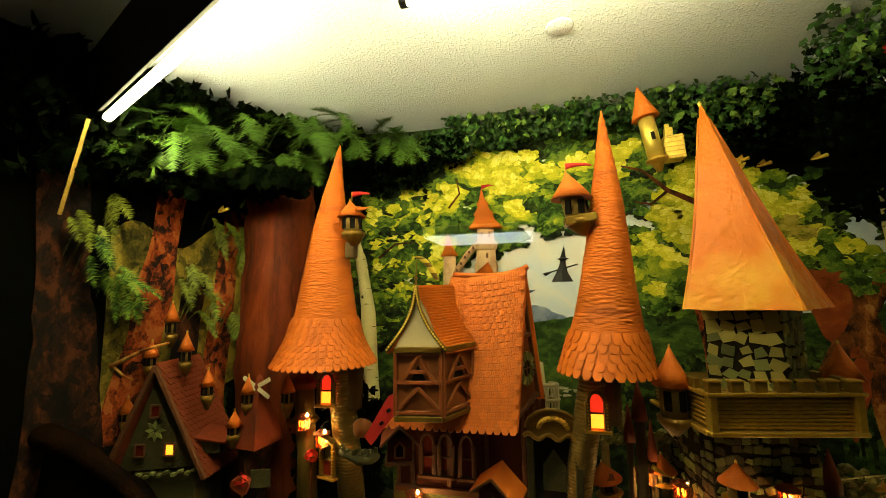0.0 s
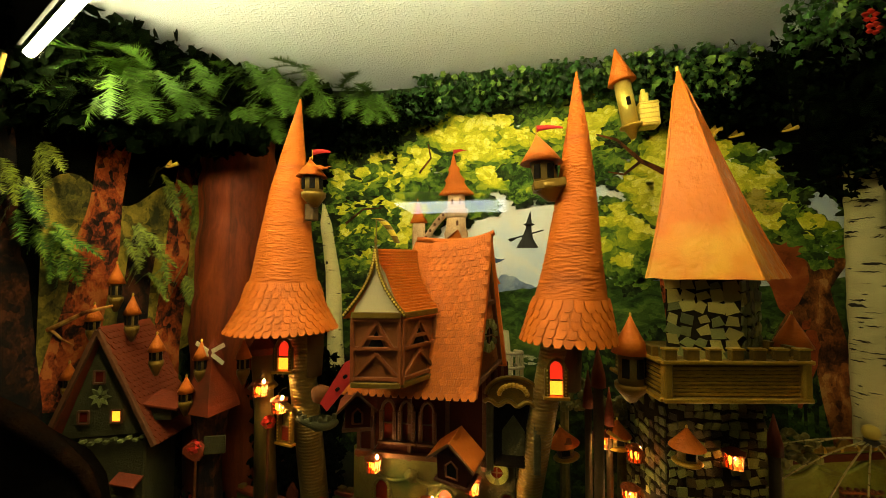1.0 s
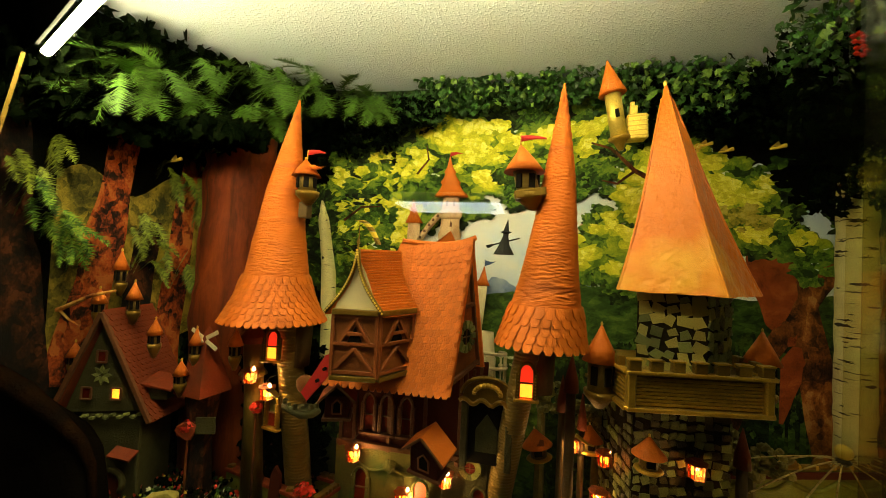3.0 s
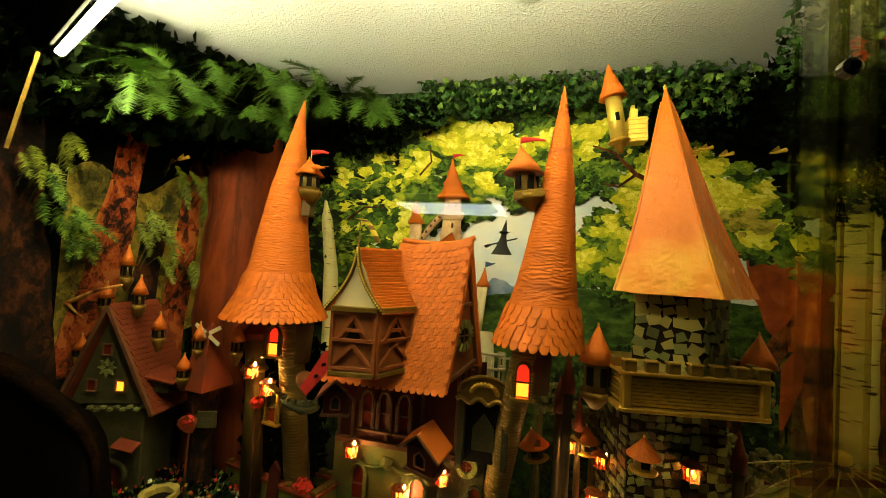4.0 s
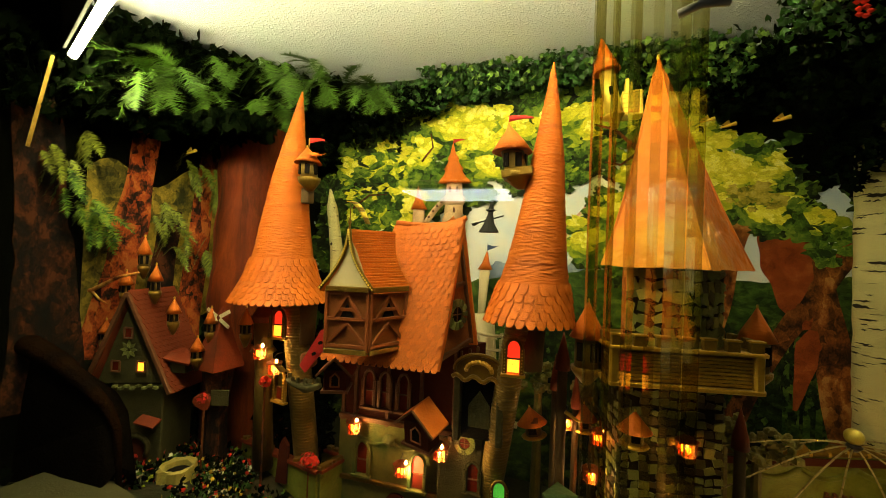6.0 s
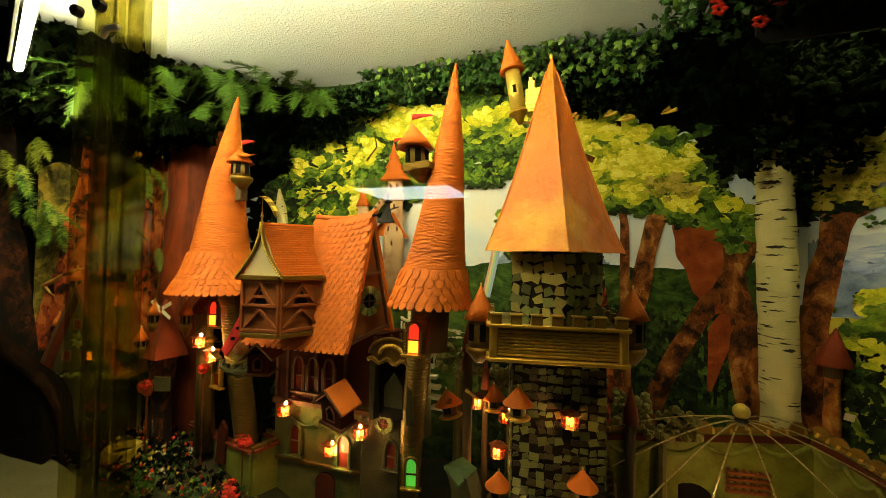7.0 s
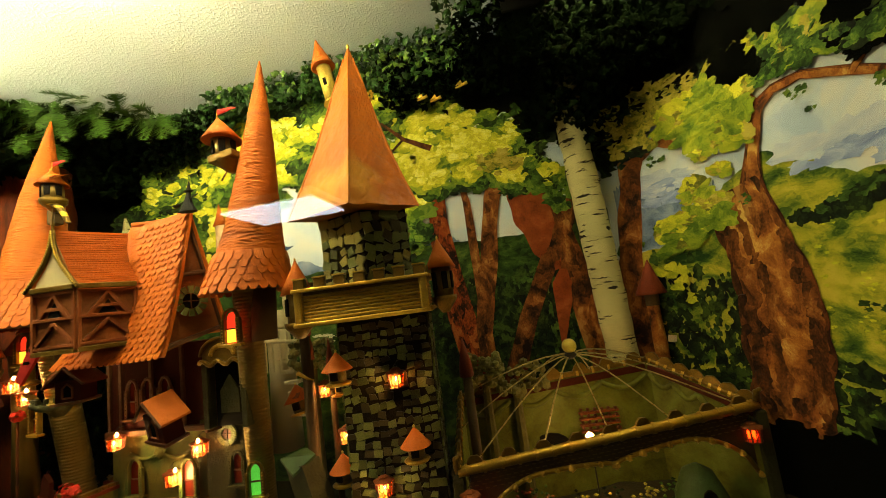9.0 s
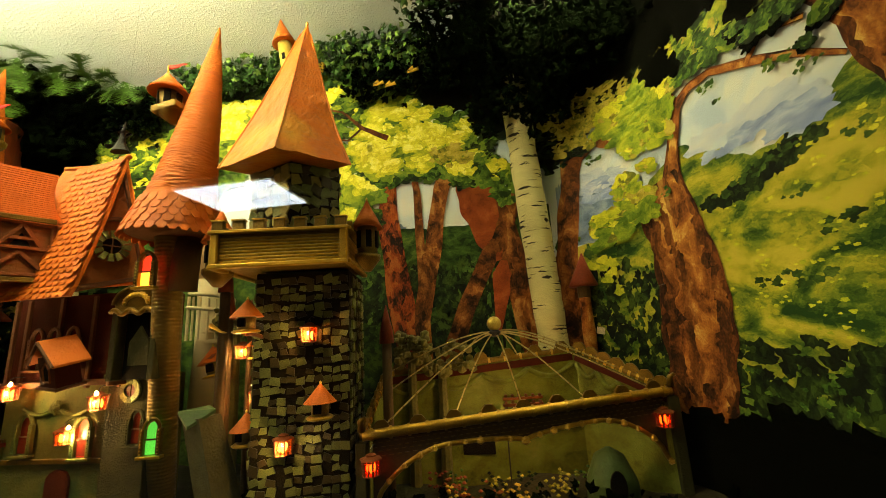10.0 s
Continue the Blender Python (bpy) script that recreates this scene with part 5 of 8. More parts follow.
def chip_face(m, w, h, size, parent, seed, fill=0.72, spin=18, kinds=range(14), grow=1.0):
    """Stone chips on the face of a block: m puts the middle of the face's foot, facing -y."""
    r, made = random.Random(seed), 0
    nx, nz = round(w / size), round(h / size)
    for j in range(nz):
        for i in range(nx):
            if r.random() > fill + 0.2:
                continue
            x, z = -w / 2 + w * (i + 0.5 + r.uniform(-0.14, 0.14)) / nx, h * (j + 0.5 + r.uniform(-0.14, 0.14)) / nz
            s = size * r.uniform(0.74, 1.04) * grow
            if abs(x) + s * 0.5 > w / 2:
                x = math.copysign(w / 2 - s * 0.5, x)
            q = m @ pose(x, -0.0055 - 0.003 * r.random(), z, 0, r.uniform(-spin, spin), 0) @ Matrix.Diagonal((s, 0.007, s * r.uniform(0.7, 1.0), 1))
            part("stone_chip", CHIPS[r.choice(kinds)], None, parent, m=q)
            made += 1
    return made


# gallery
gal = thing("gallery", (1.55, 1.94, 1.10), "gilded gallery box with battlements round the square tower", "toy gallery", turn=TURN_BOX)
part("core", Shape().box((0.50, 0.40, 0.125), pose(0, 0.21, 0.0725), 0.03), GOLD_DULL, gal)
for r in range(8):
    part("woven_cord", Shape().tube([(-0.235 + 0.47 * i / 24, 0.008 + 0.0012 * math.sin(i * 2.6 + r), 0.024 + 0.0128 * r + 0.0007 * math.sin(i * 1.9 + r * 2)) for i in range(25)], 0.0062, 6), GOLD, gal, smooth=True)
for x in (-0.245, 0.245):
    part("corner_post", Shape().box((0.032, 0.032, 0.135), pose(x, 0.004, 0.068), 0.35), GOLD, gal)
part("bottom_rail", Shape().box((0.525, 0.03, 0.016), pose(0, 0.0, 0.006), 0.4), GOLD, gal)
part("top_rail", Shape().box((0.535, 0.036, 0.014), pose(0, 0.0, 0.139), 0.4), GOLD, gal)
for x in (-0.26, 0.26):
    part("side_rail", Shape().box((0.03, 0.42, 0.014), pose(x, 0.21, 0.139), 0.4), GOLD, gal)
    part("side_rail", Shape().box((0.026, 0.42, 0.016), pose(x, 0.21, 0.006), 0.4), GOLD, gal)
    for r in range(6):
        part("woven_cord", Shape().tube([(x * 0.965, 0.02 + 0.37 * i / 12, 0.03 + 0.016 * r + 0.0008 * math.sin(i * 1.9 + r)) for i in range(13)], 0.006, 6), GOLD, gal, smooth=True)
for i in range(7):
    part("battlement", Shape().box((0.044, 0.026, 0.038), pose(-0.235 + 0.47 * i / 6, 0.002, 0.163), 0.18), GOLD_DULL, gal)
    part("battlement_cap", Shape().box((0.050, 0.032, 0.006), pose(-0.235 + 0.47 * i / 6, 0.002, 0.185), 0.3), GOLD, gal)
for x in (-0.255, 0.255):
    for i in range(4):
        part("battlement", Shape().box((0.026, 0.044, 0.038), pose(x, 0.08 + 0.09 * i, 0.163), 0.18), GOLD_DULL, gal)
roof_turret("corner_turret", (1.225, 2.03, 1.10), 1.385, 0.072, 0.145, 0.048, (0, 0), "round corner turret of the gallery with cone roof", "gallery turrets")
roof_turret("corner_turret", (1.838, 2.13, 1.13), 1.395, 0.066, 0.145, 0.042, (0, 0), "round corner turret of the gallery with cone roof", "gallery turrets")

# ---- hanging cottage ----
hang = thing("hanging_cottage", (1.33, 2.36, 2.24), "gilded toy cottage with a leaning round turret, hung from the ceiling", "toy cottage")
lean = pose(0, 0, 0, 0, -10, 0)
part("turret_body", Shape().rings([(0, 0, 0.0, 0.038), (0, 0, 0.235, 0.038)], 18, m=lean), GOLD_SIZE, hang, smooth=True)
part("turret_foot", Shape().rings([(0, 0, -0.055, 0.012), (0, 0, -0.03, 0.022), (0, 0, -0.01, 0.03), (0, 0, 0, 0.052), (0, 0, 0.012, 0.05)], 18, m=lean), GOLD, hang, smooth=True)
part("turret_roof", Shape().rings([(0, 0, 0.225, 0.062), (0, 0, 0.228, 0.066), (0, 0, 0.30, 0.038), (0, 0, 0.40, 0.003)], 20, m=lean), ORANGE, hang, "orange cone roof", True)
part("turret_window", Shape().box((0.018, 0.01, 0.04), lean @ pose(0.0, -0.036, 0.12), 0.2), DARK, hang)
part("house_block", Shape().box((0.088, 0.08, 0.12), pose(0.078, 0.02, 0.06, 0, -4, 0), 0.1), GOLD_SIZE, hang, "small gold brick house")
for k in range(5):
    part("brick_course", Shape().box((0.091, 0.083, 0.004), pose(0.078, 0.02, 0.015 + 0.023 * k, 0, -4, 0), 0.3), GOLD, hang)
part("chimney", Shape().box((0.035, 0.035, 0.05), pose(0.06, 0.01, 0.14), 0.2).box((0.018, 0.018, 0.02), pose(0.055, 0.01, 0.175)), GOLD_SIZE, hang)
part("hanging_wire", Shape().tube([(-0.05, 0, 0.35), (-0.05, 0, CEIL - 2.24)], 0.0003, 4), STEEL, hang)

# ---- the gabled house ----
house = thing("gabled_house", (0.33, 2.05, 0.15), "crooked half-timbered house with a steep shingled roof and a bay", "toy house")
HU, HV = Vector((1, 0.02, 0)), Vector((0.40, 0.92, 0)).normalized()
HO = Vector((0.615, 1.933, 0)) - Vector((0.33, 2.05, 0.15))


def hp(u, v, z):
    """A place of the house: u metres leftwards along its front eave, v back along its gable, z the world height."""
    p = HO - HU * u + HV * v
    return Vector((p.x, p.y, p.z + z))


def slope(t):
    """The roof's front slope from the eave (0) to the ridge (1): v and z."""
    return 0.145 * t ** 0.85, 1.05 + 0.60 * t + 0.04 * t * t


LONG = 0.60


def roof_width(t):
    """How far the front slope reaches leftwards at t: it is hipped at the bay."""
    return LONG - 0.27 * t ** 0.8


g, nu, nt = Shape(), 16, 14
for i in range(nu + 1):
    for j in range(nt + 1):
        t = j / nt
        u = roof_width(t) * i / nu - 0.012
        v, z = slope(t)
        sag = 0.035 * (1 - math.cos(math.pi * (0.5 - abs(i / nu - 0.0)) ** 2)) * t + (0.03 * (1 - i / nu) ** 6 * t)
        for th in (0, 0.012):
            p = hp(u, v + th, z + sag - th * 0.3)
            g.v.append(tuple(p))
w = 2 * (nt + 1)
for i in range(nu):
    for j in range(nt):
        a = i * w + 2 * j
        g.f += [(a, a + w, a + w + 2, a + 2), (a + 1, a + 3, a + w + 3, a + w + 1)]
    a = i * w
    g.f += [(a, a + 1, a + w + 1, a + w), (a + 2 * nt, a + w + 2 * nt, a + w + 2 * nt + 1, a + 2 * nt + 1)]
g.f += [(2 * j, 2 * j + 2, 2 * j + 3, 2 * j + 1) for j in range(nt)]
roof = part("front_roof", g, ORANGE, house, "steep orange shingled roof")
me = shingle_mesh(0.0305, 0.041).mesh("shingle", SHINGLE)
rows = 23
for j in range(rows):
    t = (j + 1.15) / (rows + 0.6)
    v, z = slope(t)
    v0, z0 = slope(max(t - 0.05, 0))
    tilt = math.degrees(math.atan2(v - v0, z - z0))
    for i in range(19):
        u = 0.002 + 0.0314 * (i + 0.5 * (j % 2))
        if u > roof_width(t) - 0.02 or (0.25 < u < 0.44 and t > 0.12):
            continue
        sag = 0.035 * (1 - math.cos(math.pi * (0.5 - u / LONG) ** 2)) * t + (0.03 * (1 - u / LONG) ** 6 * t)
        p = hp(u, v - 0.010, z + sag)
        part("shingle", me, None, house, m=Matrix.Translation(p) @ pose(0, 0, 0, -tilt - 9 + RND.uniform(-1.5, 1.5), RND.uniform(-2, 2), 1))
part("back_roof", Shape().add([hp(-0.012, 0.145, 1.70), hp(0.33, 0.145, 1.68), hp(LONG, 0.29, 1.12), hp(-0.012, 0.29, 1.12), hp(-0.012, 0.145, 1.685), hp(0.33, 0.145, 1.665), hp(LONG, 0.278, 1.12), hp(-0.012, 0.278, 1.12)], [(0, 3, 2, 1), (4, 5, 6, 7), (0, 4, 7, 3), (2, 6, 5, 1), (3, 7, 6, 2)]), ORANGE, house)
part("ridge_cap", Shape().tube([tuple(hp(0.34 * i / 12 - 0.02, 0.147, 1.692 + 0.028 * (1 - i / 12) ** 5 - 0.01 * math.sin(math.pi * i / 12))) for i in range(13)], 0.012, 8), ORANGE, house, smooth=True)
# gable wall and its timber
part("gable_wall", Shape().add([hp(0.02, 0.015, 1.06), hp(0.02, 0.275, 1.14), hp(0.02, 0.145, 1.66), hp(LONG - 0.02, 0.015, 1.06), hp(LONG - 0.02, 0.275, 1.14), hp(0.31, 0.145, 1.64)], [(0, 1, 2), (5, 4, 3), (0, 3, 4, 1)]), PANEL_BROWN, house, "brown boarded gable")
for a, b in (((0.012, 0.03, 1.07), (0.012, 0.160, 1.66)), ((0.012, 0.150, 1.66), (0.012, 0.280, 1.13)), ((0.012, 0.03, 1.085), (0.012, 0.28, 1.15)), ((0.012, 0.09, 1.40), (0.012, 0.205, 1.42))):
    part("gable_timber", Shape().beam(hp(*a), hp(*b), 0.018), TIMBER, house)


def rosette(parent, centre, normal_turn, r, dark=DARK, name="rosette"):
    m = pose(*centre, 0, 0, normal_turn)
    ros = part(name, Shape().rings([(0, 0, 0, r * 0.5), (0, 0, 0.006, r * 0.5)], 16, m=pose(0, 0, 0, 90)), dark, parent, "round window", m=m)
    for k in range(12):
        a = 2 * math.pi * k / 12
        part("petal_stone", Shape().plate([(-0.008, r * 0.52), (0.008, r * 0.52), (0.012, r), (-0.012, r)], 0.010, pose(0, -0.014, 0, 0, math.degrees(a), 0)), MOSAIC_DARK, ros)
    for k in range(2):
        part("glazing_bar", Shape().box((r, 0.004, 0.005), pose(0, -0.009, 0, 0, 90 * k, 0)), TIMBER, ros)
    return ros


GT = math.degrees(math.atan2(HV.y, HV.x))
ctr = hp(0.005, 0.135, 1.28)
rosette(house, ctr, GT, 0.070)
# bay
L, M, R = (Vector(p) - Vector((0.33, 2.05, 0.15)) for p in ((0.172, 1.779, 1.13), (0.357, 1.806, 1.13), (0.445, 1.985, 1.13)))
BK = L + (R - M)
def wallbox(a, b, z0, z1, mat, name, thick=0.012, parent=house):
    up = Vector((0, 0, 1))
    return part(name, Shape().beam(Vector((a.x, a.y, (z0 + z1) / 2)), Vector((b.x, b.y, (z0 + z1) / 2)), thick, z1 - z0, bevel=0.1, up=(0, 0, 1)), mat, parent)
z0, z1 = 1.13 - 0.15, 1.385 - 0.15
bay = part("bay", Shape().add([(p.x, p.y, z) for z in (z0, z1) for p in (L, M, R, BK)], [(0, 1, 5, 4), (1, 2, 6, 5), (2, 3, 7, 6), (3, 0, 4, 7), (3, 2, 1, 0), (4, 5, 6, 7)]), PANEL_BROWN, house, "jettied timber bay")
def bar(a, b, w=0.014, mat=TIMBER_RED, name="bay_timber", parent=None):
    return part(name, Shape().beam(a, b, w), mat, parent or bay)
for P, Q in ((L, M), (M, R)):
    n = (Q - P).cross(Vector((0, 0, 1))).normalized() * 0.007
    f = lambda t, h: P.lerp(Q, t) + n + Vector((0, 0, h))
    H = z1 - z0
    for a, b in (((0.02, 0), (0.02, H)), ((0.98, 0), (0.98, H)), ((0, 0.02), (1, 0.02)), ((0, H * 0.52), (1, H * 0.52)), ((0, H - 0.015), (1, H - 0.015)), ((0.08, 0.03), (0.5, H * 0.45)), ((0.5, H * 0.45), (0.92, 0.03)), ((0.16, H * 0.52), (0.5, H * 0.92)), ((0.5, H * 0.92), (0.84, H * 0.52)), ((0.3, H * 0.68), (0.7, H * 0.68))):
        bar(f(a[0], a[1] - 0.0), f(b[0], b[1]))
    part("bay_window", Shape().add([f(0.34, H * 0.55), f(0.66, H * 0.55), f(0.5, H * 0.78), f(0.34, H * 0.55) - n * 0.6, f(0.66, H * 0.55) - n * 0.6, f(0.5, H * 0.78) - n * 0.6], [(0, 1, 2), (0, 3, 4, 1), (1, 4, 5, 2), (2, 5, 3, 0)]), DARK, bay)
    bar(P + n * 1.6 + Vector((0, 0, H + 0.004)), Q + n * 1.6 + Vector((0, 0, H + 0.004)), 0.022, GOLD_DULL, "bay_cornice")
    bar(P + n * 1.2 + Vector((0, 0, -0.002)), Q + n * 1.2 + Vector((0, 0, -0.002)), 0.02, GOLD_DULL, "bay_foot")
# bay roof: a flared gable
pk, rk = Vector((0.259, 1.788, 1.640)) - Vector((0.33, 2.05, 0.15)), Vector((0.36, 2.03, 1.645)) - Vector((0.33, 2.05, 0.15))
for A, B, nm in ((M, R, "bay_roof"), (L, BK, "bay_roof")):
    sh, n = Shape(), 10
    out = (A - (L + M) / 2).normalized() * 0.025
    for i in range(n + 1):
        t = i / n
        for e0, e1 in ((A + Vector((0, 0, z1 - A.z)), pk), (B + Vector((0, 0, z1 - B.z)), rk)):
            base = e0 + out - (R - M).normalized() * (0.012 if e1 is pk else 0)
            p = Vector((lerp(base.x, e1.x, t), lerp(base.y, e1.y, t), lerp(base.z, e1.z, t)))
            p -= out * 1.3 * math.sin(math.pi * t) * 0.9
            sh.v.append(tuple(p))
            sh.v.append(tuple(p + Vector((0, 0, -0.012))))
    for i in range(n):
        a = 4 * i
        sh.f += [(a, a + 2, a + 6, a + 4), (a + 1, a + 5, a + 7, a + 3), (a, a + 4, a + 5, a + 1), (a + 2, a + 3, a + 7, a + 6)]
    part(nm, sh, ORANGE, house, "flared orange bay roof", True)
    barge = part("barge_board", Shape().tube([sh.v[4 * i] for i in range(n + 1)], 0.009, 6), GOLD_DULL, house, "gold-beaded barge board", True)
    rim = [Vector(sh.v[4 * i]) for i in range(n + 1)]
    for k in range(26):
        q = (k + 0.5) / 26 * n
        c = rim[int(q)].lerp(rim[int(q) + 1], q - int(q)) + Vector((0, -0.008, 0))
        part("bead", Shape().rings([(c.x, c.y, c.z - 0.0045, 0.001), (c.x, c.y, c.z - 0.002, 0.0042), (c.x, c.y, c.z + 0.002, 0.0042), (c.x, c.y, c.z + 0.0045, 0.001)], 7), GOLD_SIZE, barge)
    for k in range(1, 24):
        q = k / 24 * n
        lo, hi = ((Vector(sh.v[4 * int(q) + e]).lerp(Vector(sh.v[4 * int(q) + 4 + e]), q - int(q)) + Vector((0, 0, 0.002))) for e in (0, 2))
        part("roof_slat", Shape().tube([lo.lerp(hi, w) + Vector((0, 0, 0.0015 * noise.noise((k, 5 * w, 2)))) for w in (0, 0.25, 0.5, 0.75, 1)], 0.0055, 5), ORANGE, house)
part("bay_gable", Shape().add([L + Vector((0, -0.002, z1 - L.z)), M + Vector((0, -0.002, z1 - M.z)), pk + Vector((0, 0.004, -0.03)), (L + M) / 2 + Vector((-0.035, -0.004, 0.16 + z1 - L.z)), (L + M) / 2 + Vector((0.035, -0.004, 0.16 + z1 - L.z))], [(0, 1, 4, 2, 3)]), CREAM, house, "cream plaster gable")
part("bay_finial", Shape().rings([(pk.x, pk.y, pk.z - 0.01, 0.006), (pk.x, pk.y, pk.z + 0.02, 0.004), (pk.x, pk.y, pk.z + 0.026, 0.008), (pk.x, pk.y, pk.z + 0.05, 0.001)], 8), GOLD_DULL, house)
# storeys below
def hb(u0, u1, v0, v1, za, zb, mat, name, label=""):
    vs = [hp(u, v, z) for z in (za, zb) for u, v in ((u1, v0), (u0, v0), (u0, v1), (u1, v1))]
    return part(name, Shape().add(vs, [(0, 1, 5, 4), (1, 2, 6, 5), (2, 3, 7, 6), (3, 0, 4, 7), (4, 5, 6, 7), (3, 2, 1, 0)]), mat, house, label)
hb(0.08, 0.70, 0.29, 0.52, 0.69, 1.09, RED_WALL, "upper_storey", "dark red upper storey")
hb(0.16, 0.75, 0.33, 0.62, 0.10, 0.69, GREEN_WALL, "ground_storey", "olive ground storey lit by lanterns")
for u in (0.09, 0.26, 0.44, 0.62, 0.69):
    part("wall_timber", Shape().beam(hp(u, 0.285, 0.66), hp(u, 0.285, 1.08), 0.018), TIMBER, house)
for v in (0.30, 0.37, 0.44):
    part("wall_timber", Shape().beam(hp(0.075, v, 0.66), hp(0.075, v, 1.08), 0.014), TIMBER, house)
part("wall_timber", Shape().beam(hp(0.08, 0.275, 0.685), hp(0.70, 0.275, 0.685), 0.026), TIMBER, house)
part("wall_timber", Shape().beam(hp(0.065, 0.22, 0.68), hp(0.065, 0.48, 0.68), 0.022), TIMBER, house)
FT = math.degrees(math.atan2(HU.y, HU.x))
for u, z, dark in ((0.29, 0.44, True), (0.60, 0.46, False)):
    lit_window(house, tuple(hp(u, 0.322, z)), 0.06, 0.16, FT, WINDOW_DARK, WINDOW_RED if dark else WINDOW_DARK, GREEN_WALL)
for u in (0.35, 0.45, 0.54):
    lit_window(house, tuple(hp(u, 0.282, 0.84)), 0.045, 0.17, FT, WINDOW_DARK, WINDOW_DARK, TIMBER)
part("swag", Shape().tube([tuple(hp(0.27 + 0.36 * i / 24, 0.318, 0.575 - 0.03 * abs(math.sin(2 * math.pi * i / 24)))) for i in range(25)], 0.009, 7), GREEN_WALL, house, "moulded plaster swag", True)
part("shell_ornament", Shape().rings([(0, 0, 0, 0.035), (0, 0, 0.01, 0.03), (0, 0, 0.02, 0.01)], 14, wobble=0.2, m=Matrix.Translation(hp(0.45, 0.318, 0.575)) @ pose(0, 0, 0, 90)), GREEN_WALL, house)
part("sill_band", Shape().beam(hp(0.155, 0.32, 0.345), hp(0.75, 0.32, 0.345), 0.02), GOLD_DULL, house)
part("corner_pier", Shape().beam(hp(0.155, 0.325, 0.10), hp(0.155, 0.325, 0.66), 0.03), STONE, house)
rosette(house, hp(0.15, 0.42, 0.60), GT, 0.05, WINDOW_DARK)
lit_window(house, tuple(hp(0.148, 0.42, 0.40)), 0.06, 0.17, GT, WINDOW_DARK, WINDOW_DARK, STONE)
part("door", Shape().plate([(-0.06, 0), (0.06, 0), (0.06, 0.1)] + [(0.06 * math.cos(a), 0.1 + 0.05 * math.sin(a)) for a in np.linspace(0.3, 2.8, 6)] + [(-0.06, 0.1)], 0.012, Matrix.Translation(hp(0.40, 0.318, 0.16)) @ pose(0, 0, 0, 0, 0, FT)), RED_WALL, house, "arched red door")
# little gabled porches
def porch(name, at, w, d, h, turn, label, mat=ORANGE):
    p = thing(name, at, label, "toy porch", "little porches", turn=turn)
    part("box", Shape().box((w * 0.8, d * 0.8, h * 0.62), pose(0, 0, h * 0.31), 0.06), RED_WALL, p)
    part("window", Shape().plate([(-w * 0.13, 0), (w * 0.13, 0), (w * 0.13, h * 0.22), (0, h * 0.34), (-w * 0.13, h * 0.22)], 0.006, pose(0, -d * 0.41, h * 0.16)), DARK, p)
    part("window_frame", Shape().tube([(-w * 0.15, -d * 0.41, h * 0.14), (w * 0.15, -d * 0.41, h * 0.14), (w * 0.15, -d * 0.41, h * 0.4), (0, -d * 0.41, h * 0.52), (-w * 0.15, -d * 0.41, h * 0.4), (-w * 0.15, -d * 0.41, h * 0.14)], 0.005, 6), TIMBER_RED, p)
    for s in (-1, 1):
        part("roof_slope", Shape().add([(0, -d * 0.6, h), (s * w * 0.62, -d * 0.6, h * 0.52), (s * w * 0.62, d * 0.6, h * 0.52), (0, d * 0.6, h), (0, -d * 0.6, h - 0.01), (s * w * 0.62, -d * 0.6, h * 0.52 - 0.01), (s * w * 0.62, d * 0.6, h * 0.52 - 0.01), (0, d * 0.6, h - 0.01)], [(0, 1, 2, 3), (7, 6, 5, 4), (0, 4, 5, 1), (1, 5, 6, 2), (2, 6, 7, 3)]), mat, p, "orange roof slope")
        part("barge_board", Shape().beam((0, -d * 0.6, h - 0.006), (s * w * 0.62, -d * 0.6, h * 0.52 - 0.006), 0.01), TIMBER, p)
    part("floor_board", Shape().box((w * 0.95, d, 0.012), pose(0, 0, 0), 0.2), TIMBER, p)
    return p
leaning_porch = porch("gabled_porch", (0.535, 2.02, 0.69), 0.17, 0.105, 0.20, 0, "orange-roofed gabled porch projecting from the house")
leaning_porch.matrix_basis = pose(0.535, 2.03, 0.69, 12, 4, -16)
porch("gabled_porch", (0.12, 1.97, 0.90), 0.13, 0.13, 0.16, 20, "brown-roofed little gabled oriel on the house", RED_ROOF)
banner = thing("red_banner", (0.11, 1.80, 1.02), "red carved banner board leaning against the roof", "banner")
part("board", Shape().plate([(-0.028, -0.10), (0.012, -0.11), (0.036, 0.08), (0.03, 0.15), (0.0, 0.13), (-0.028, 0.09)], 0.012, pose(0, 0, 0.09, 0, 32, 0)), RED_CLOTH, banner)
for z in (0.05, 0.10, 0.15):
    part("carved_hole", Shape().rings([(0, 0, 0, 0.007), (0, 0, 0.014, 0.007)], 10, m=pose(0.03 * (z - 0.05) / 0.05, -0.002, z + 0.03, 90)), DARK, banner)
sock = thing("wind_sock", (0.262, 1.785, 1.70), "striped yellow wind sock on the bay's finial", "wind sock")
part("pole", Shape().tube([(0, 0, -0.03), (0, 0, 0.05)], 0.002, 6), GOLD_DULL, sock)
for k in range(6):
    a = k / 6
    part("stripe", Shape().rings([(0.085 * a, 0, 0.055 - 0.085 * a * a - 0.01 * a, 0.020 * (1 - 0.45 * a)), (0.085 * (a + 0.16), 0, 0.055 - 0.085 * (a + 0.16) ** 2 - 0.012 * a, 0.020 * (1 - 0.45 * (a + 0.16)))], 10, flat=0.8), YELLOW_CLOTH if k % 2 == 0 else GOLD_DULL, sock)


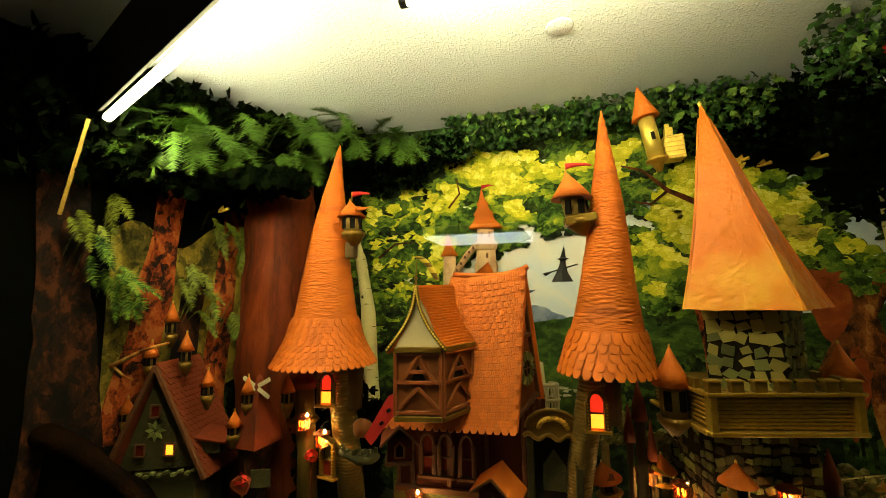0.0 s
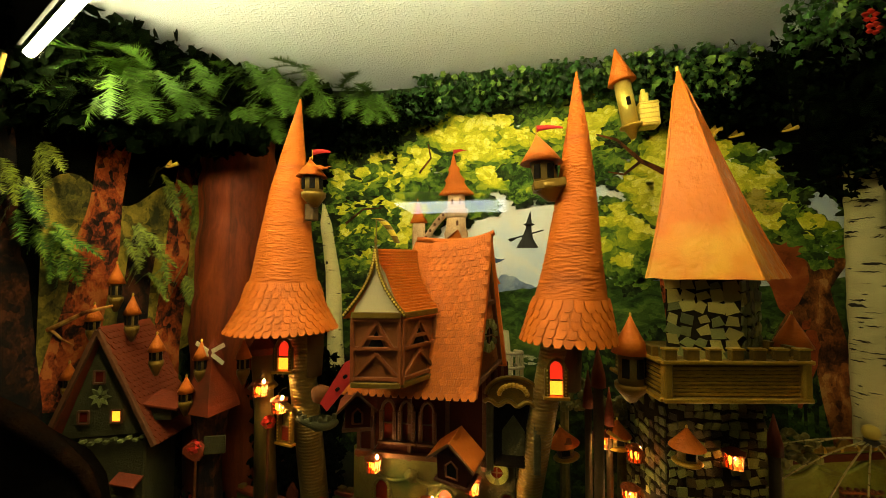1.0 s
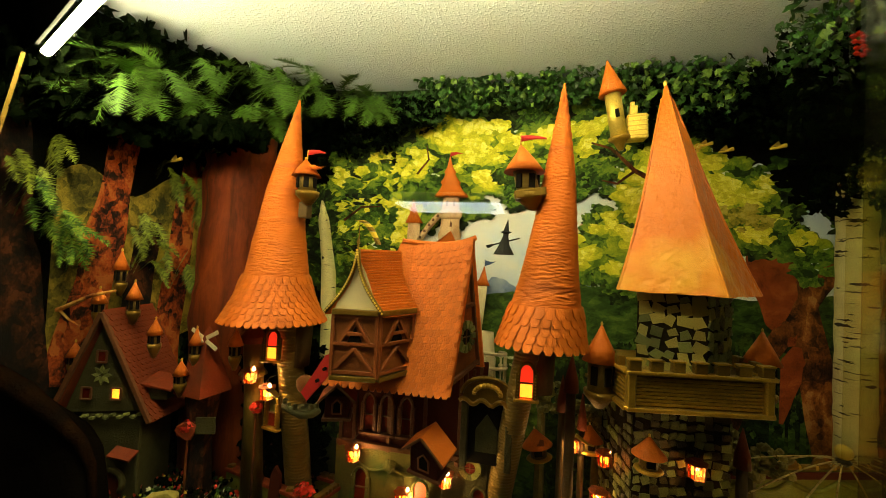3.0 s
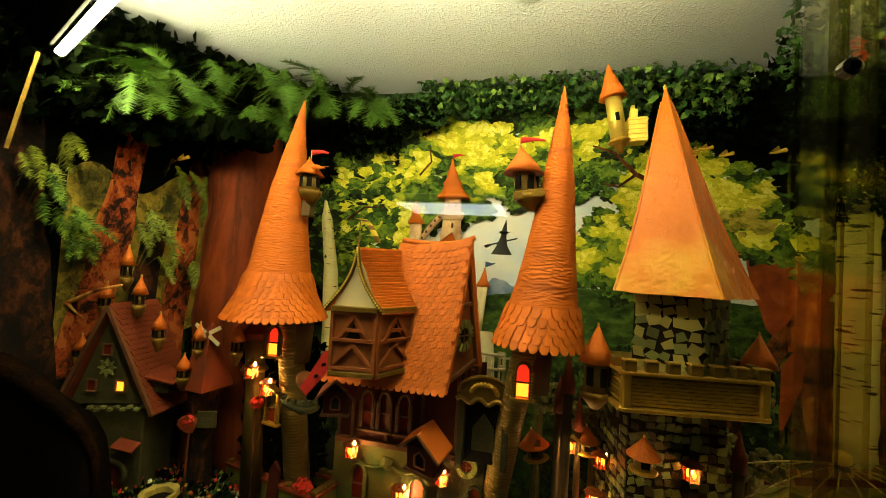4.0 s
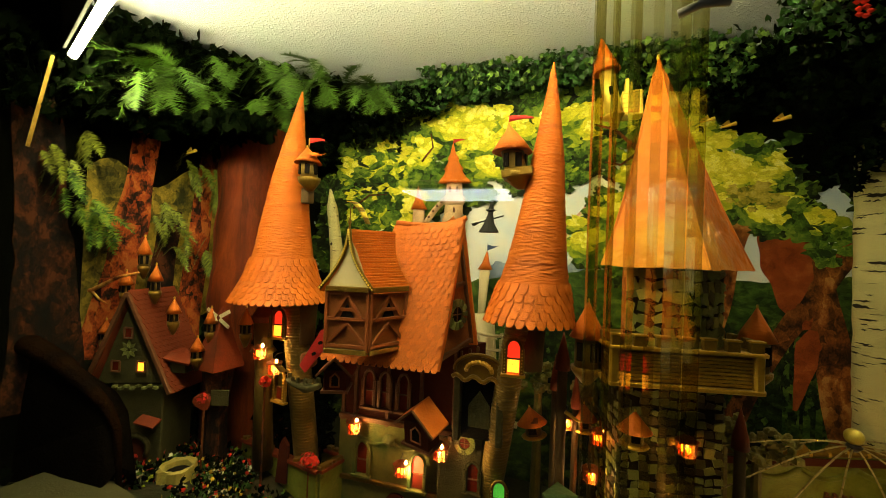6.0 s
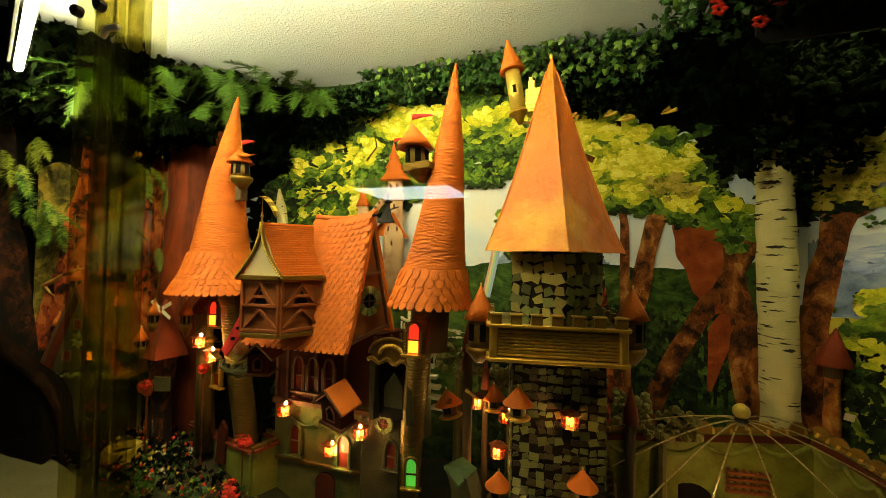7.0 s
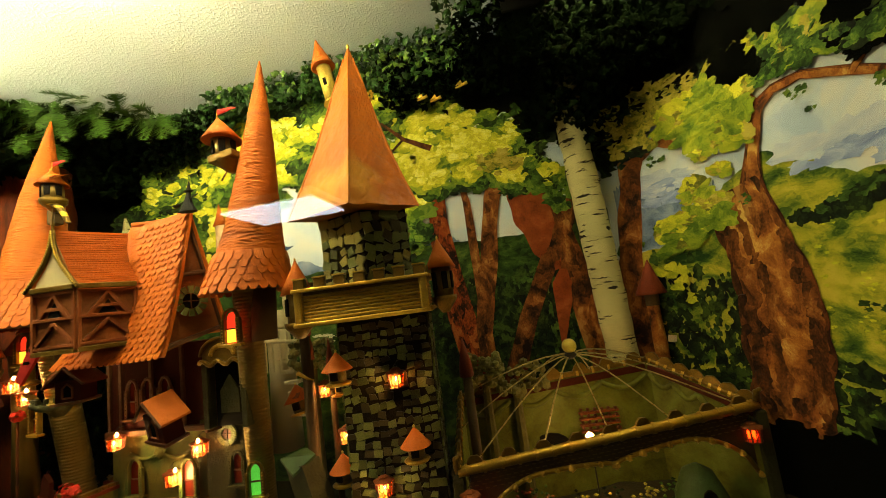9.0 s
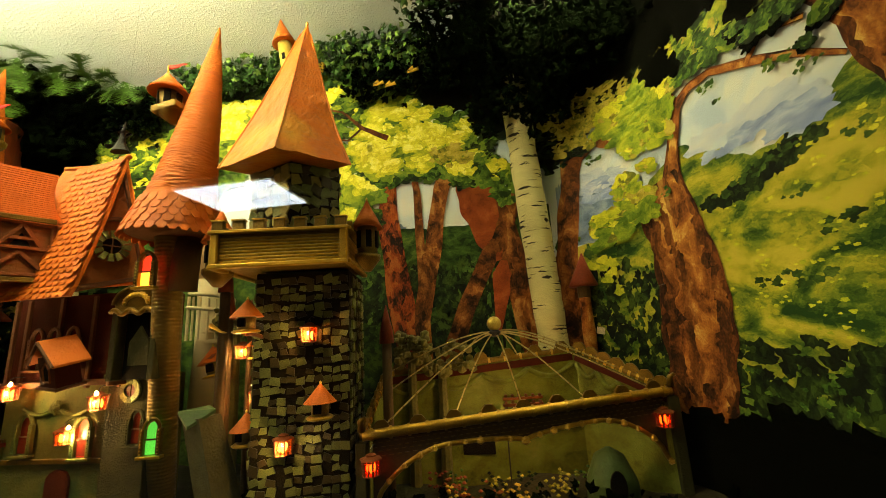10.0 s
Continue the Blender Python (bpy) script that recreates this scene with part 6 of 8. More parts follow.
# ---- lanterns ----
def lantern(name, at, label, flame, group, spark=True):
    """A six-sided hanging lantern; at is its middle."""
    l = thing(name, at, label, "lantern", group)
    r, h = 0.036, 0.052
    glass = part("glass", Shape().rings([(0, 0, -h / 2, r * 0.80), (0, 0, h / 2, r * 0.93)], 6, caps=False), LANTERN_GLASS, l, "red lantern glass")
    glass.visible_shadow = False
    for k in range(3):
        a = 2 * math.pi * k / 3 - 1.2
        part("flame", Shape().rings([(0.013 * math.cos(a), 0.013 * math.sin(a), -h * 0.38, 0.003), (0.013 * math.cos(a), 0.013 * math.sin(a), -h * 0.15, 0.0075), (0.013 * math.cos(a), 0.013 * math.sin(a), h * 0.12, 0.006), (0.013 * math.cos(a), 0.013 * math.sin(a), h * 0.25, 0.001)], 8), flame, l, "glowing bulb", True)
    for k in range(6):
        a = 2 * math.pi * k / 6
        part("bar", Shape().beam((r * 0.88 * math.cos(a), r * 0.88 * math.sin(a), -h / 2), (r * 1.02 * math.cos(a), r * 1.02 * math.sin(a), h / 2), 0.006), TIMBER, l)
        b = a + math.pi / 6
        part("lattice", Shape().beam((r * 0.80 * math.cos(b), r * 0.80 * math.sin(b), -h / 2), (r * 0.93 * math.cos(b), r * 0.93 * math.sin(b), h / 2), 0.0032), TIMBER, l)
    part("roof", Shape().rings([(0, 0, h / 2, r * 1.25), (0, 0, h / 2 + 0.004, r * 1.2), (0, 0, h / 2 + 0.012, r * 0.55), (0, 0, h / 2 + 0.016, r * 0.6), (0, 0, h / 2 + 0.022, r * 0.15)], 6), TIMBER_RED, l)
    part("base", Shape().rings([(0, 0, -h / 2 - 0.008, r * 0.5), (0, 0, -h / 2 - 0.003, r * 1.0), (0, 0, -h / 2, r * 0.95)], 6), TIMBER_RED, l)
    part("ring", Shape().tube([(0.006 * math.cos(a), 0, h / 2 + 0.028 + 0.006 * math.sin(a)) for a in np.linspace(0, 6.28, 9)], 0.0014, 5), STEEL, l)
    part("hook", Shape().tube([(0, 0, h / 2 + 0.034), (0.004, 0.012, h / 2 + 0.045), (0, 0.06, h / 2 + 0.04)], 0.002, 5), STEEL, l)
    if spark or flame is LANTERN_GLOW:
        glare = new("bulb_light", bpy.data.lights.new("bulb_light", "POINT"))
        glare.data.energy, glare.data.color, glare.data.shadow_soft_size = 1.9 if spark else 0.7, (1.0, 0.62, 0.20), 0.008
        glare.parent, glare.matrix_basis = l, pose(0.034, -0.030, 0.0) if spark else pose(0, -0.050, 0.0)
    if spark:
        part("bulb", Shape().rings([(0.024, -0.014, h / 2 + 0.006, 0.003), (0.024, -0.014, h / 2 + 0.014, 0.008), (0.024, -0.014, h / 2 + 0.026, 0.002)], 8), FLAME, l, "bright bare bulb")
    return l


lan = lantern("lantern", (1.603, 2.085, 0.837), "lit amber lantern hung on the square tower", LANTERN_GLOW, "lit lanterns", False)
for p in ((1.50, 2.09, 0.42), (1.163, 2.30, 0.779), (1.275, 2.26, 0.575)):
    copy_thing(lan, pose(*p, 0, 0, RND.uniform(-30, 30)))
lit = lantern("lantern", (0.13, 2.13, 0.655), "lit amber lantern with a bare bulb hung on the house front", LANTERN_GLOW, "lit lanterns")
for p in ((0.59, 2.145, 0.60), (0.37, 2.20, 0.45), (-0.415, 2.06, 0.985), (-0.305, 2.05, 0.92), (1.305, 2.29, 0.735)):
    copy_thing(lit, pose(*p, 0, 0, RND.uniform(-30, 30)))
dim = lantern("lantern", (1.84, 2.12, 0.335), "dim red lantern on the corner of the open hall", LANTERN_DIM, "hall lanterns", False)
copy_thing(dim, pose(3.02, 2.47, 0.40) @ Matrix.Diagonal((1.05, 1.05, 1.05, 1)))


# ---- bird houses ----
def bird_house(name, at, label, r=0.062, h=0.13):
    """A round bird house; at is the tip of its cone roof."""
    b = thing(name, (at[0], at[1], at[2] - h), label, "bird house", "bird houses")
    part("plate", Shape().rings([(0, 0, 0, r * 0.75), (0, 0, 0.006, r * 0.85), (0, 0, 0.012, r * 0.7)], 18), GOLD, b, smooth=True)
    part("body", Shape().rings([(0, 0, 0.01, r * 0.52), (0, 0, h * 0.5, r * 0.56)], 16), STEM, b, smooth=True)
    part("opening", Shape().box((r * 0.5, 0.01, h * 0.25), pose(0.0, -r * 0.52, h * 0.30), 0.3), DARK, b)
    part("roof", Shape().rings([(0, 0, h * 0.46, r * 0.9), (0, 0, h * 0.455, r), (0, 0, h * 0.47, r * 0.98), (0, 0, h * 0.72, r * 0.51), (0, 0, h, 0.002)], 24, wobble=0.012), ORANGE, b, "orange cone roof", True)
    part("finial", Shape().rings([(0, 0, h - 0.003, 0.004), (0, 0, h + 0.004, 0.005), (0, 0, h + 0.009, 0.002)], 8), GOLD_SIZE, b)
    part("bracket", Shape().beam((0, 0.01, 0.0), (0.0, 0.12, -0.02), 0.014), TIMBER, b)
    return b


bh = bird_house("bird_house", (1.40, 1.98, 0.985), "round bird house with an orange cone roof on the square tower")
for p in ((1.655, 2.08, 0.648), (1.30, 2.15, 0.54), (1.238, 2.32, 0.872)):
    copy_thing(bh, pose(p[0], p[1], p[2] - 0.13, 0, 0, RND.uniform(-20, 20)))
tilted = bird_house("bird_house", (1.032, 2.33, 0.815), "round bird house with a hatch in its tilted orange roof", 0.074, 0.145)
part("hatch", Shape().box((0.035, 0.03, 0.004), pose(0.018, -0.045, 0.092, 40, 0, 0), 0.2), TIMBER_RED, tilted)
tilted.matrix_basis = pose(1.015, 2.33, 0.672, 0, -12, 0)
perch = thing("carved_bird", (1.15, 2.10, 0.90), "small golden carved bird on a twig", "bird figure")
part("body", Shape().tube([(0, 0, 0.0), (0.02, 0, -0.012), (0.05, 0, -0.03), (0.075, 0, -0.035)], 0.010, 8, 0.003), GOLD, perch, smooth=True)

# thin red posts with cone tips behind the leaning tower
for x, y, z, r in ((1.135, 2.2, 1.22, 0.03), (1.105, 2.28, 1.10, 0.022), (1.20, 2.3, 1.02, 0.02), (1.86, 2.30, 0.95, 0.03)):
    p = thing("garden_spire", (x, y, 0.12), "thin dark post with a red cone tip", "toy spire", "garden spires")
    part("post", Shape().rings([(0, 0, 0, r * 0.8), (0, 0, z - 0.28, r * 0.7)], 12), STEM_DARK, p, smooth=True)
    part("cone", Shape().rings([(0, 0, z - 0.29, r * 1.1), (0, 0, z - 0.24, r), (0, 0, z - 0.12, 0.002)], 14), RED_ROOF, p, "dull red cone tip", True)

# ---- gateway with carved pediment ----
gate = thing("gateway", (0.77, 2.11, 0.15), "dark stone gateway with a carved gilded pediment", "toy gateway")
part("pediment", Shape().plate([(-0.11, 0.83)] + [(0.11 * math.cos(a), 0.865 + 0.075 * math.sin(a)) for a in np.linspace(math.pi, 0, 13)] + [(0.11, 0.83)], 0.04), GOLD_DULL, gate)
part("pediment_moulding", Shape().tube([(0.115 * math.cos(a), -0.004, 0.868 + 0.078 * math.sin(a)) for a in np.linspace(math.pi, 0, 17)], 0.009, 7), GOLD_DULL, gate, smooth=True)
part("wavy_cornice", Shape().tube([(-0.125 + 0.25 * i / 20, -0.006, 0.835 + 0.012 * math.sin(i * 0.95)) for i in range(21)], 0.010, 7), GOLD_DULL, gate, smooth=True)
for i in range(11):
    a = math.pi * (i + 0.5) / 11
    part("carved_leaf", Shape().rings([(0, 0, 0, 0.012), (0, 0, 0.007, 0.009), (0, 0, 0.010, 0.002)], 7, wobble=0.25, m=pose(0.06 * math.cos(a), -0.002, 0.868 + 0.042 * math.sin(a), 90)), GOLD, gate)
for x in (-0.10, 0.10):
    part("pier", Shape().box((0.03, 0.05, 0.29), pose(x, 0.02, 0.685), 0.2), STONE, gate)
# Black sheet standing in for the shade inside the gate.
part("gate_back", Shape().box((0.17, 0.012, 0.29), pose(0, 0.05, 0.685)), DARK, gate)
part("wing_wall", Shape().box((0.22, 0.16, 0.56), pose(-0.10, 0.18, 0.27), 0.05), STONE, gate, "mossy stone wing under the gateway")
part("wing_cornice", Shape().box((0.24, 0.03, 0.02), pose(-0.10, 0.095, 0.555), 0.3), GREEN_WALL, gate)
rosette(gate, Vector((-0.075, 0.094, 0.49)), 0, 0.052, WINDOW_DARK)
lit_window(gate, (-0.03, 0.096, 0.33), 0.05, 0.13, 0, WINDOW_DARK, WINDOW_DARK, STONE)
part("lattice_window", Shape().plate([(-0.05, 0.60), (0.05, 0.60), (0.05, 0.70), (0, 0.77), (-0.05, 0.70)], 0.01, pose(0, 0.03, 0)), STONE, gate)
# leaning stone slab house with a mossy cap
slab = thing("leaning_pier", (1.17, 2.08, 0.12), "leaning mossy stone pier with a green slate cap", "toy pier")
part("pier", Shape().add([(-0.09, -0.02, 0.42), (0.01, -0.05, 0.42), (0.14, -0.07, 0.02), (0.03, -0.03, 0.02), (-0.07, 0.07, 0.42), (0.03, 0.05, 0.42), (0.17, 0.05, 0.02), (0.06, 0.08, 0.02)], [(3, 2, 1, 0), (4, 5, 6, 7), (0, 1, 5, 4), (1, 2, 6, 5), (2, 3, 7, 6), (3, 0, 4, 7)]), STONE, slab)
part("cap", Shape().add([(-0.10, -0.03, 0.435), (-0.02, -0.07, 0.385), (0.045, 0.0, 0.435), (-0.04, 0.07, 0.44), (-0.10, -0.03, 0.447), (-0.02, -0.07, 0.397), (0.045, 0.0, 0.447), (-0.04, 0.07, 0.452)], [(3, 2, 1, 0), (4, 5, 6, 7), (0, 1, 5, 4), (1, 2, 6, 5), (2, 3, 7, 6), (3, 0, 4, 7)]), SLATE, slab, "green slate cap")
lit_window(tower_b, (0.875 - 0.83, 2.148 - 2.20, 0.45 - 0.10), 0.05, 0.13, 10, WINDOW_GREEN, WINDOW_GREEN)
# stone-coloured carved cloud of leaves behind the towers
for n, (x, y, z, w) in enumerate(((1.02, 2.45, 0.95, 0.12), (2.05, 2.62, 0.70, 0.16), (1.30, 2.5, 0.85, 0.10), (1.9, 2.6, 0.75, 0.08))):
    sh, r = Shape(), random.Random(n)
    for i in range(80):
        c, q = Vector((r.uniform(-w, w), r.uniform(-0.03, 0.03), r.uniform(-0.10, 0.07) * (1 - 0.3 * r.random()))), r.uniform(0.010, 0.023)
        sh.rings([(c.x, c.y, c.z - q, q * 0.3), (c.x, c.y, c.z - q * 0.5, q), (c.x, c.y, c.z + q * 0.5, q * 0.9), (c.x, c.y, c.z + q, q * 0.2)], 9, wobble=0.35, seed=i + n)
    sh.rings([(0, 0, -z + 0.1, 0.03), (0, 0, -0.05, 0.02)], 8)
    s = thing("carved_shrub", (x, y, z), "pale carved shrub of rounded leaves on a stalk", "toy shrub", "carved shrubs")
    part("leaf_mass", sh, SHRUB, s)

# ---- left-hand house ----
cottage = thing("steep_cottage", (-1.05, 1.86, 0.365), "steep-gabled stone cottage with a red roof and lit windows", "toy cottage", turn=12)
gw, gh = 0.20, 0.50
part("gable_front", Shape().plate([(-gw, 0.42), (gw, 0.45), (-0.02, 0.89)], 0.05), STONE, cottage, "stone gable")
part("ground_floor", Shape().box((0.30, 0.22, 0.44), pose(0.03, 0.11, 0.20), 0.06), STONE, cottage)
for s, mat in ((1, RED_ROOF), (-1, RED_ROOF)):
    x = 0.245 * s
    part("roof_slope", Shape().add([(-0.02, -0.03, 0.93), (x, -0.03, 0.40), (x + 0.02, 0.26, 0.40), (-0.02 + 0.02, 0.26, 0.93), (-0.02, -0.03, 0.905), (x - 0.02 * s, -0.03, 0.40), (x + 0.02 - 0.02 * s, 0.26, 0.40), (0.0, 0.26, 0.905)], [(0, 1, 2, 3), (7, 6, 5, 4), (0, 4, 5, 1), (1, 5, 6, 2), (2, 6, 7, 3)]), mat, cottage, "dull red roof slope")
    part("barge_board", Shape().beam((-0.02, -0.034, 0.915), (x, -0.034, 0.405), 0.02), TIMBER, cottage)
tile_me = shingle_mesh(0.026, 0.034).mesh("shingle", RED_ROOF)
ridge_a, ridge_b, eave_a, eave_b = Vector((-0.02, -0.03, 0.93)), Vector((0.0, 0.26, 0.93)), Vector((0.245, -0.03, 0.40)), Vector((0.265, 0.26, 0.40))
down, along = (eave_a - ridge_a).normalized(), (eave_b - eave_a).normalized()
face = along.cross(down).normalized()
face = face if face.x > 0 else -face
for j in range(21):
    for i in range(11):
        w = (i + 0.5 + 0.5 * (j % 2)) / 11.6
        p = ridge_a.lerp(eave_a, (j + 0.2) / 21.5).lerp(ridge_b.lerp(eave_b, (j + 0.2) / 21.5), w) + face * 0.004
        lift = (down + face * RND.uniform(0.10, 0.20)).normalized()
        out = along.cross(lift).normalized()
        out = out if out.x > 0 else -out
        part("shingle", tile_me, None, cottage, m=Matrix.Translation(p) @ Matrix((lift.cross(out), -out, -lift)).transposed().to_4x4())
for i in range(14):
    part("string_stone", Shape().box((0.022, 0.02, 0.014), pose(-0.21 + 0.43 * i / 13, -0.02, 0.405 + 0.003 * i - 0.012 * (i % 2), 0, RND.uniform(-15, 15), 0), 0.3), MOSAIC_DARK, cottage)
for x, z, mat in ((-0.09, 0.52, WINDOW_DARK), (0.055, 0.525, WINDOW_YELLOW), (-0.025, 0.70, WINDOW_DARK)):
    w = part("window", Shape().box((0.038, 0.012, 0.045), pose(0, 0, 0), 0.1), mat, cottage, m=pose(x, -0.003, z))
    for a, b in (((-0.024, -0.028), (0.024, -0.028)), ((-0.024, 0.028), (0.024, 0.028)), ((-0.024, -0.028), (-0.024, 0.028)), ((0.024, -0.028), (0.024, 0.028))):
        part("frame_bar", Shape().beam((a[0], -0.008, a[1]), (b[0], -0.008, b[1]), 0.008), TIMBER, w)
for k in range(8):
    a = 2 * math.pi * k / 8
    part("star_petal", Shape().plate([(0.0, 0.008), (0.010, 0.026), (0.0, 0.05), (-0.010, 0.026)], 0.008, pose(-0.025, -0.008, 0.61, 0, math.degrees(a), 0)), MOSAIC_DARK, cottage)
part("door", Shape().plate([(-0.055, 0), (0.055, 0), (0.055, 0.08)] + [(0.055 * math.cos(a), 0.08 + 0.05 * math.sin(a)) for a in np.linspace(0.3, 2.8, 6)] + [(-0.055, 0.08)], 0.012, pose(0.05, -0.012, 0.03)), RED_WALL, cottage, "arched red door")
part("door_arch", Shape().tube([(0.05 + 0.068 * math.cos(a), -0.012, 0.10 + 0.065 * math.sin(a)) for a in np.linspace(-0.6, math.pi + 0.6, 13)], 0.014, 7), STONE, cottage, smooth=True)
part("door_hood", Shape().box((0.11, 0.07, 0.012), pose(0.12, -0.02, 0.25, 25, 10, 0), 0.2), RED_ROOF, cottage)
part("dormer", Shape().box((0.10, 0.10, 0.07), pose(0.23, 0.07, 0.53), 0.1), STONE, cottage)
part("dormer_roof", Shape().box((0.16, 0.13, 0.012), pose(0.24, 0.06, 0.575, 12, 8, 0), 0.2), RED_ROOF, cottage)
for n, (x, y, z, tip) in enumerate(((-1.09, 1.92, 1.40, 1.582), (-0.97, 1.90, 1.27, 1.433), (-0.83, 1.90, 1.12, 1.26), (-1.16, 1.88, 1.25, 1.39), (-1.25, 1.85, 0.99, 1.12), (-0.716, 1.95, 0.93, 1.06), (-0.685, 2.0, 1.06, 1.213), (-0.49, 2.04, 1.06, 1.225))):
    roof_turret("roof_turret", (x, y, z), tip, 0.037, (tip - z) * 0.5, 0.023, (0, 0), "slim turret with a cone roof above the cottages", "cottage turrets")

# ---- mill-like small tower with a pyramid roof ----
mill = thing("small_tower", (-0.665, 2.04, 0.305), "small dark tower with a red pyramid roof and crossed sails", "toy tower", turn=20)
part("roof", Shape().rings([(0, 0, 0.58, 0.13), (0, 0, 0.60, 0.126), (0, 0, 0.72, 0.078), (0.01, 0, 0.86, 0.03), (0.01, 0, 0.91, 0.003)], 4, 0.3), RED_ROOF, mill, "red four-sided roof")
part("body", Shape().rings([(0, 0, 0, 0.07), (0, 0, 0.35, 0.055), (0, 0, 0.59, 0.085)], 6, 0.2), BARK_BLACK, mill, "dark timber body")
part("wheel_window", Shape().rings([(0, 0, 0, 0.045), (0, 0, 0.01, 0.04)], 12, wobble=0.2, m=pose(-0.03, -0.085, 0.42, 90)), RED_ROOF, mill, "red flower wheel")
part("panel", Shape().box((0.09, 0.01, 0.08), pose(0.055, -0.078, 0.44), 0.2), STONE, mill)
for a in (-32, 28, 150, 212):
    part("sail", Shape().box((0.075, 0.005, 0.020), pose(0.01, -0.045, 0.855, 0, -a, -20) @ pose(0.05, 0, 0), 0.3), CREAM, mill)
# side stem of the slender tower
side = thing("side_stem", (-0.41, 2.12, 0.35), "short cord-wound stem beside the slender tower", "toy tower")
part("stem", Shape().rings([(0, 0, 0, 0.055), (-0.02, 0, 0.5, 0.045), (-0.04, 0, 0.80, 0.05)], 18), STEM, side, smooth=True)
part("cap", Shape().rings([(-0.04, 0, 0.79, 0.062), (-0.04, 0, 0.82, 0.06), (-0.04, 0, 0.90, 0.01)], 16), RED_ROOF, side)
part("collar", Shape().rings([(-0.03, 0, 0.62, 0.055), (-0.03, 0, 0.63, 0.07), (-0.03, 0, 0.65, 0.055)], 18), GOLD_DULL, side, smooth=True)
w = lit_window(tower_a, (-0.285 + 0.19, 2.085 - 2.16, 0.82 - 0.30), 0.055, 0.15, -12, WINDOW_DARK, GREEN_WALL, GOLD_DULL)
part("window_hood", Shape().box((0.055, 0.04, 0.01), pose(-0.07, -0.12, 0.625, 0, 35, 0), 0.2), GOLD_DULL, tower_a)
# ring wall and garden round the slender tower
yard = thing("garden_wall", (-0.35, 2.2, 0.14), "low green garden wall with a red coping and flower tubs", "toy wall")
pts = [(-0.42, 0.05), (0.32, -0.12), (0.37, 0.07), (0.05, 0.12)]
for (x0, y0), (x1, y1) in zip(pts, pts[1:]):
    part("wall", Shape().beam((x0, y0, 0.14), (x1, y1, 0.14), 0.03, 0.26), HALL_GREEN, yard)
    part("coping", Shape().beam((x0, y0, 0.28), (x1, y1, 0.28), 0.05, 0.018), RED_ROOF, yard)
    for k in range(7):
        t = (k + 0.5) / 7
        part("coping_stone", Shape().box((0.034, 0.030, 0.018), pose(lerp(x0, x1, t), lerp(y0, y1, t), 0.295, 0, 0, RND.uniform(-20, 20)), 0.2), GOLD_DULL, yard)
part("red_gable", Shape().plate([(-0.02, 0), (0.05, 0), (0.05, 0.20), (0.02, 0.24), (0.0, 0.20)], 0.02, pose(0.06, -0.10, 0.16)), RED_WALL, yard)
well = thing("round_well", (-0.73, 1.885, 0.39), "round garden well with a pale stone rim", "toy well")
part("rim", Shape().rings([(0, 0, -0.04, 0.090), (0, 0, 0.022, 0.086), (0, 0, 0.030, 0.078), (0, 0, 0.020, 0.058), (0, 0, -0.03, 0.055)], 24, caps=False, wobble=0.11), MOSAIC, well)
part("water", Shape().rings([(0, 0, -0.01, 0.057), (0, 0, -0.006, 0.057)], 20), DARK, well)
walkway = thing("garden_path", (-0.75, 1.5, 0.455), "pale sandy path in the foreground", "path", kind="structure")
edge = [(-1.14, 1.59), (-1.05, 1.615), (-0.963, 1.623), (-0.81, 1.61), (-0.666, 1.588), (-0.50, 1.55), (-0.351, 1.50), (-0.33, 1.32), (-0.60, 1.28), (-0.95, 1.30), (-1.16, 1.40)]
n = len(edge)
part("sand", Shape().add([(x + 0.75, y - 1.5, z) for z in (0.012, -0.06) for x, y in edge], [tuple(range(n))] + [(i, i + n, (i + 1) % n + n, (i + 1) % n) for i in range(n)]), PATH_SAND, walkway)

# ---- open hall with rope tent ----
hall = thing("open_hall", (2.35, 2.45, 0.08), "roofless green hall with gilded battlements and arches", "toy hall")
HC = Vector((2.35, 2.45, 0.08))
FL, FR, BR, BL = (Vector(p) - HC for p in ((1.795, 2.155, 0.435), (3.07, 2.49, 0.510), (2.735, 2.765, 0.69), (1.76, 2.60, 0.62)))
for a, b, nm in ((FL, FR, "front_beam"), (FR, BR, "side_beam"), (BR, BL, "back_beam"), (BL, FL, "side_beam")):
    part(nm, Shape().tube([a.lerp(b, i / 30) for i in range(31)], 0.020 if nm == "front_beam" else 0.015, 10), GOLD if nm == "front_beam" else GOLD_DULL, hall, smooth=True)
    n = 18 if nm == "front_beam" else 12
    for k in range(n):
        p, d = a.lerp(b, (k + 0.5) / n), (b - a).normalized()
        part("beam_band", Shape().tube([p - d * 0.006, p + d * 0.006], 0.024 if nm == "front_beam" else 0.018, 10), GOLD, hall)
    n = 9 if nm == "front_beam" else 7
    for k in range(n):
        p, d = a.lerp(b, (k + 0.5) / n), (b - a)
        part("crest", Shape().plate([(-0.04, 0.01), (0.04, 0.01), (0.028, 0.034), (0.014, 0.048), (-0.014, 0.048), (-0.028, 0.034)], 0.012, Matrix.Translation(p) @ pose(0, 0, 0, 0, 0, math.degrees(math.atan2(d.y, d.x)))), GOLD_DULL, hall)
def panel(a, b, low, mat, name, label=""):
    d = (b - a).normalized().cross(Vector((0, 0, 1))) * 0.012
    z = Vector((0, 0, 1))
    vs = [a - z * 0.01, b - z * 0.01, Vector((b.x, b.y, low)), Vector((a.x, a.y, low))]
    return part(name, Shape().add(vs + [v + d for v in vs], [(0, 1, 2, 3), (7, 6, 5, 4), (0, 4, 5, 1), (1, 5, 6, 2), (2, 6, 7, 3), (3, 7, 4, 0)]), mat, hall, label)
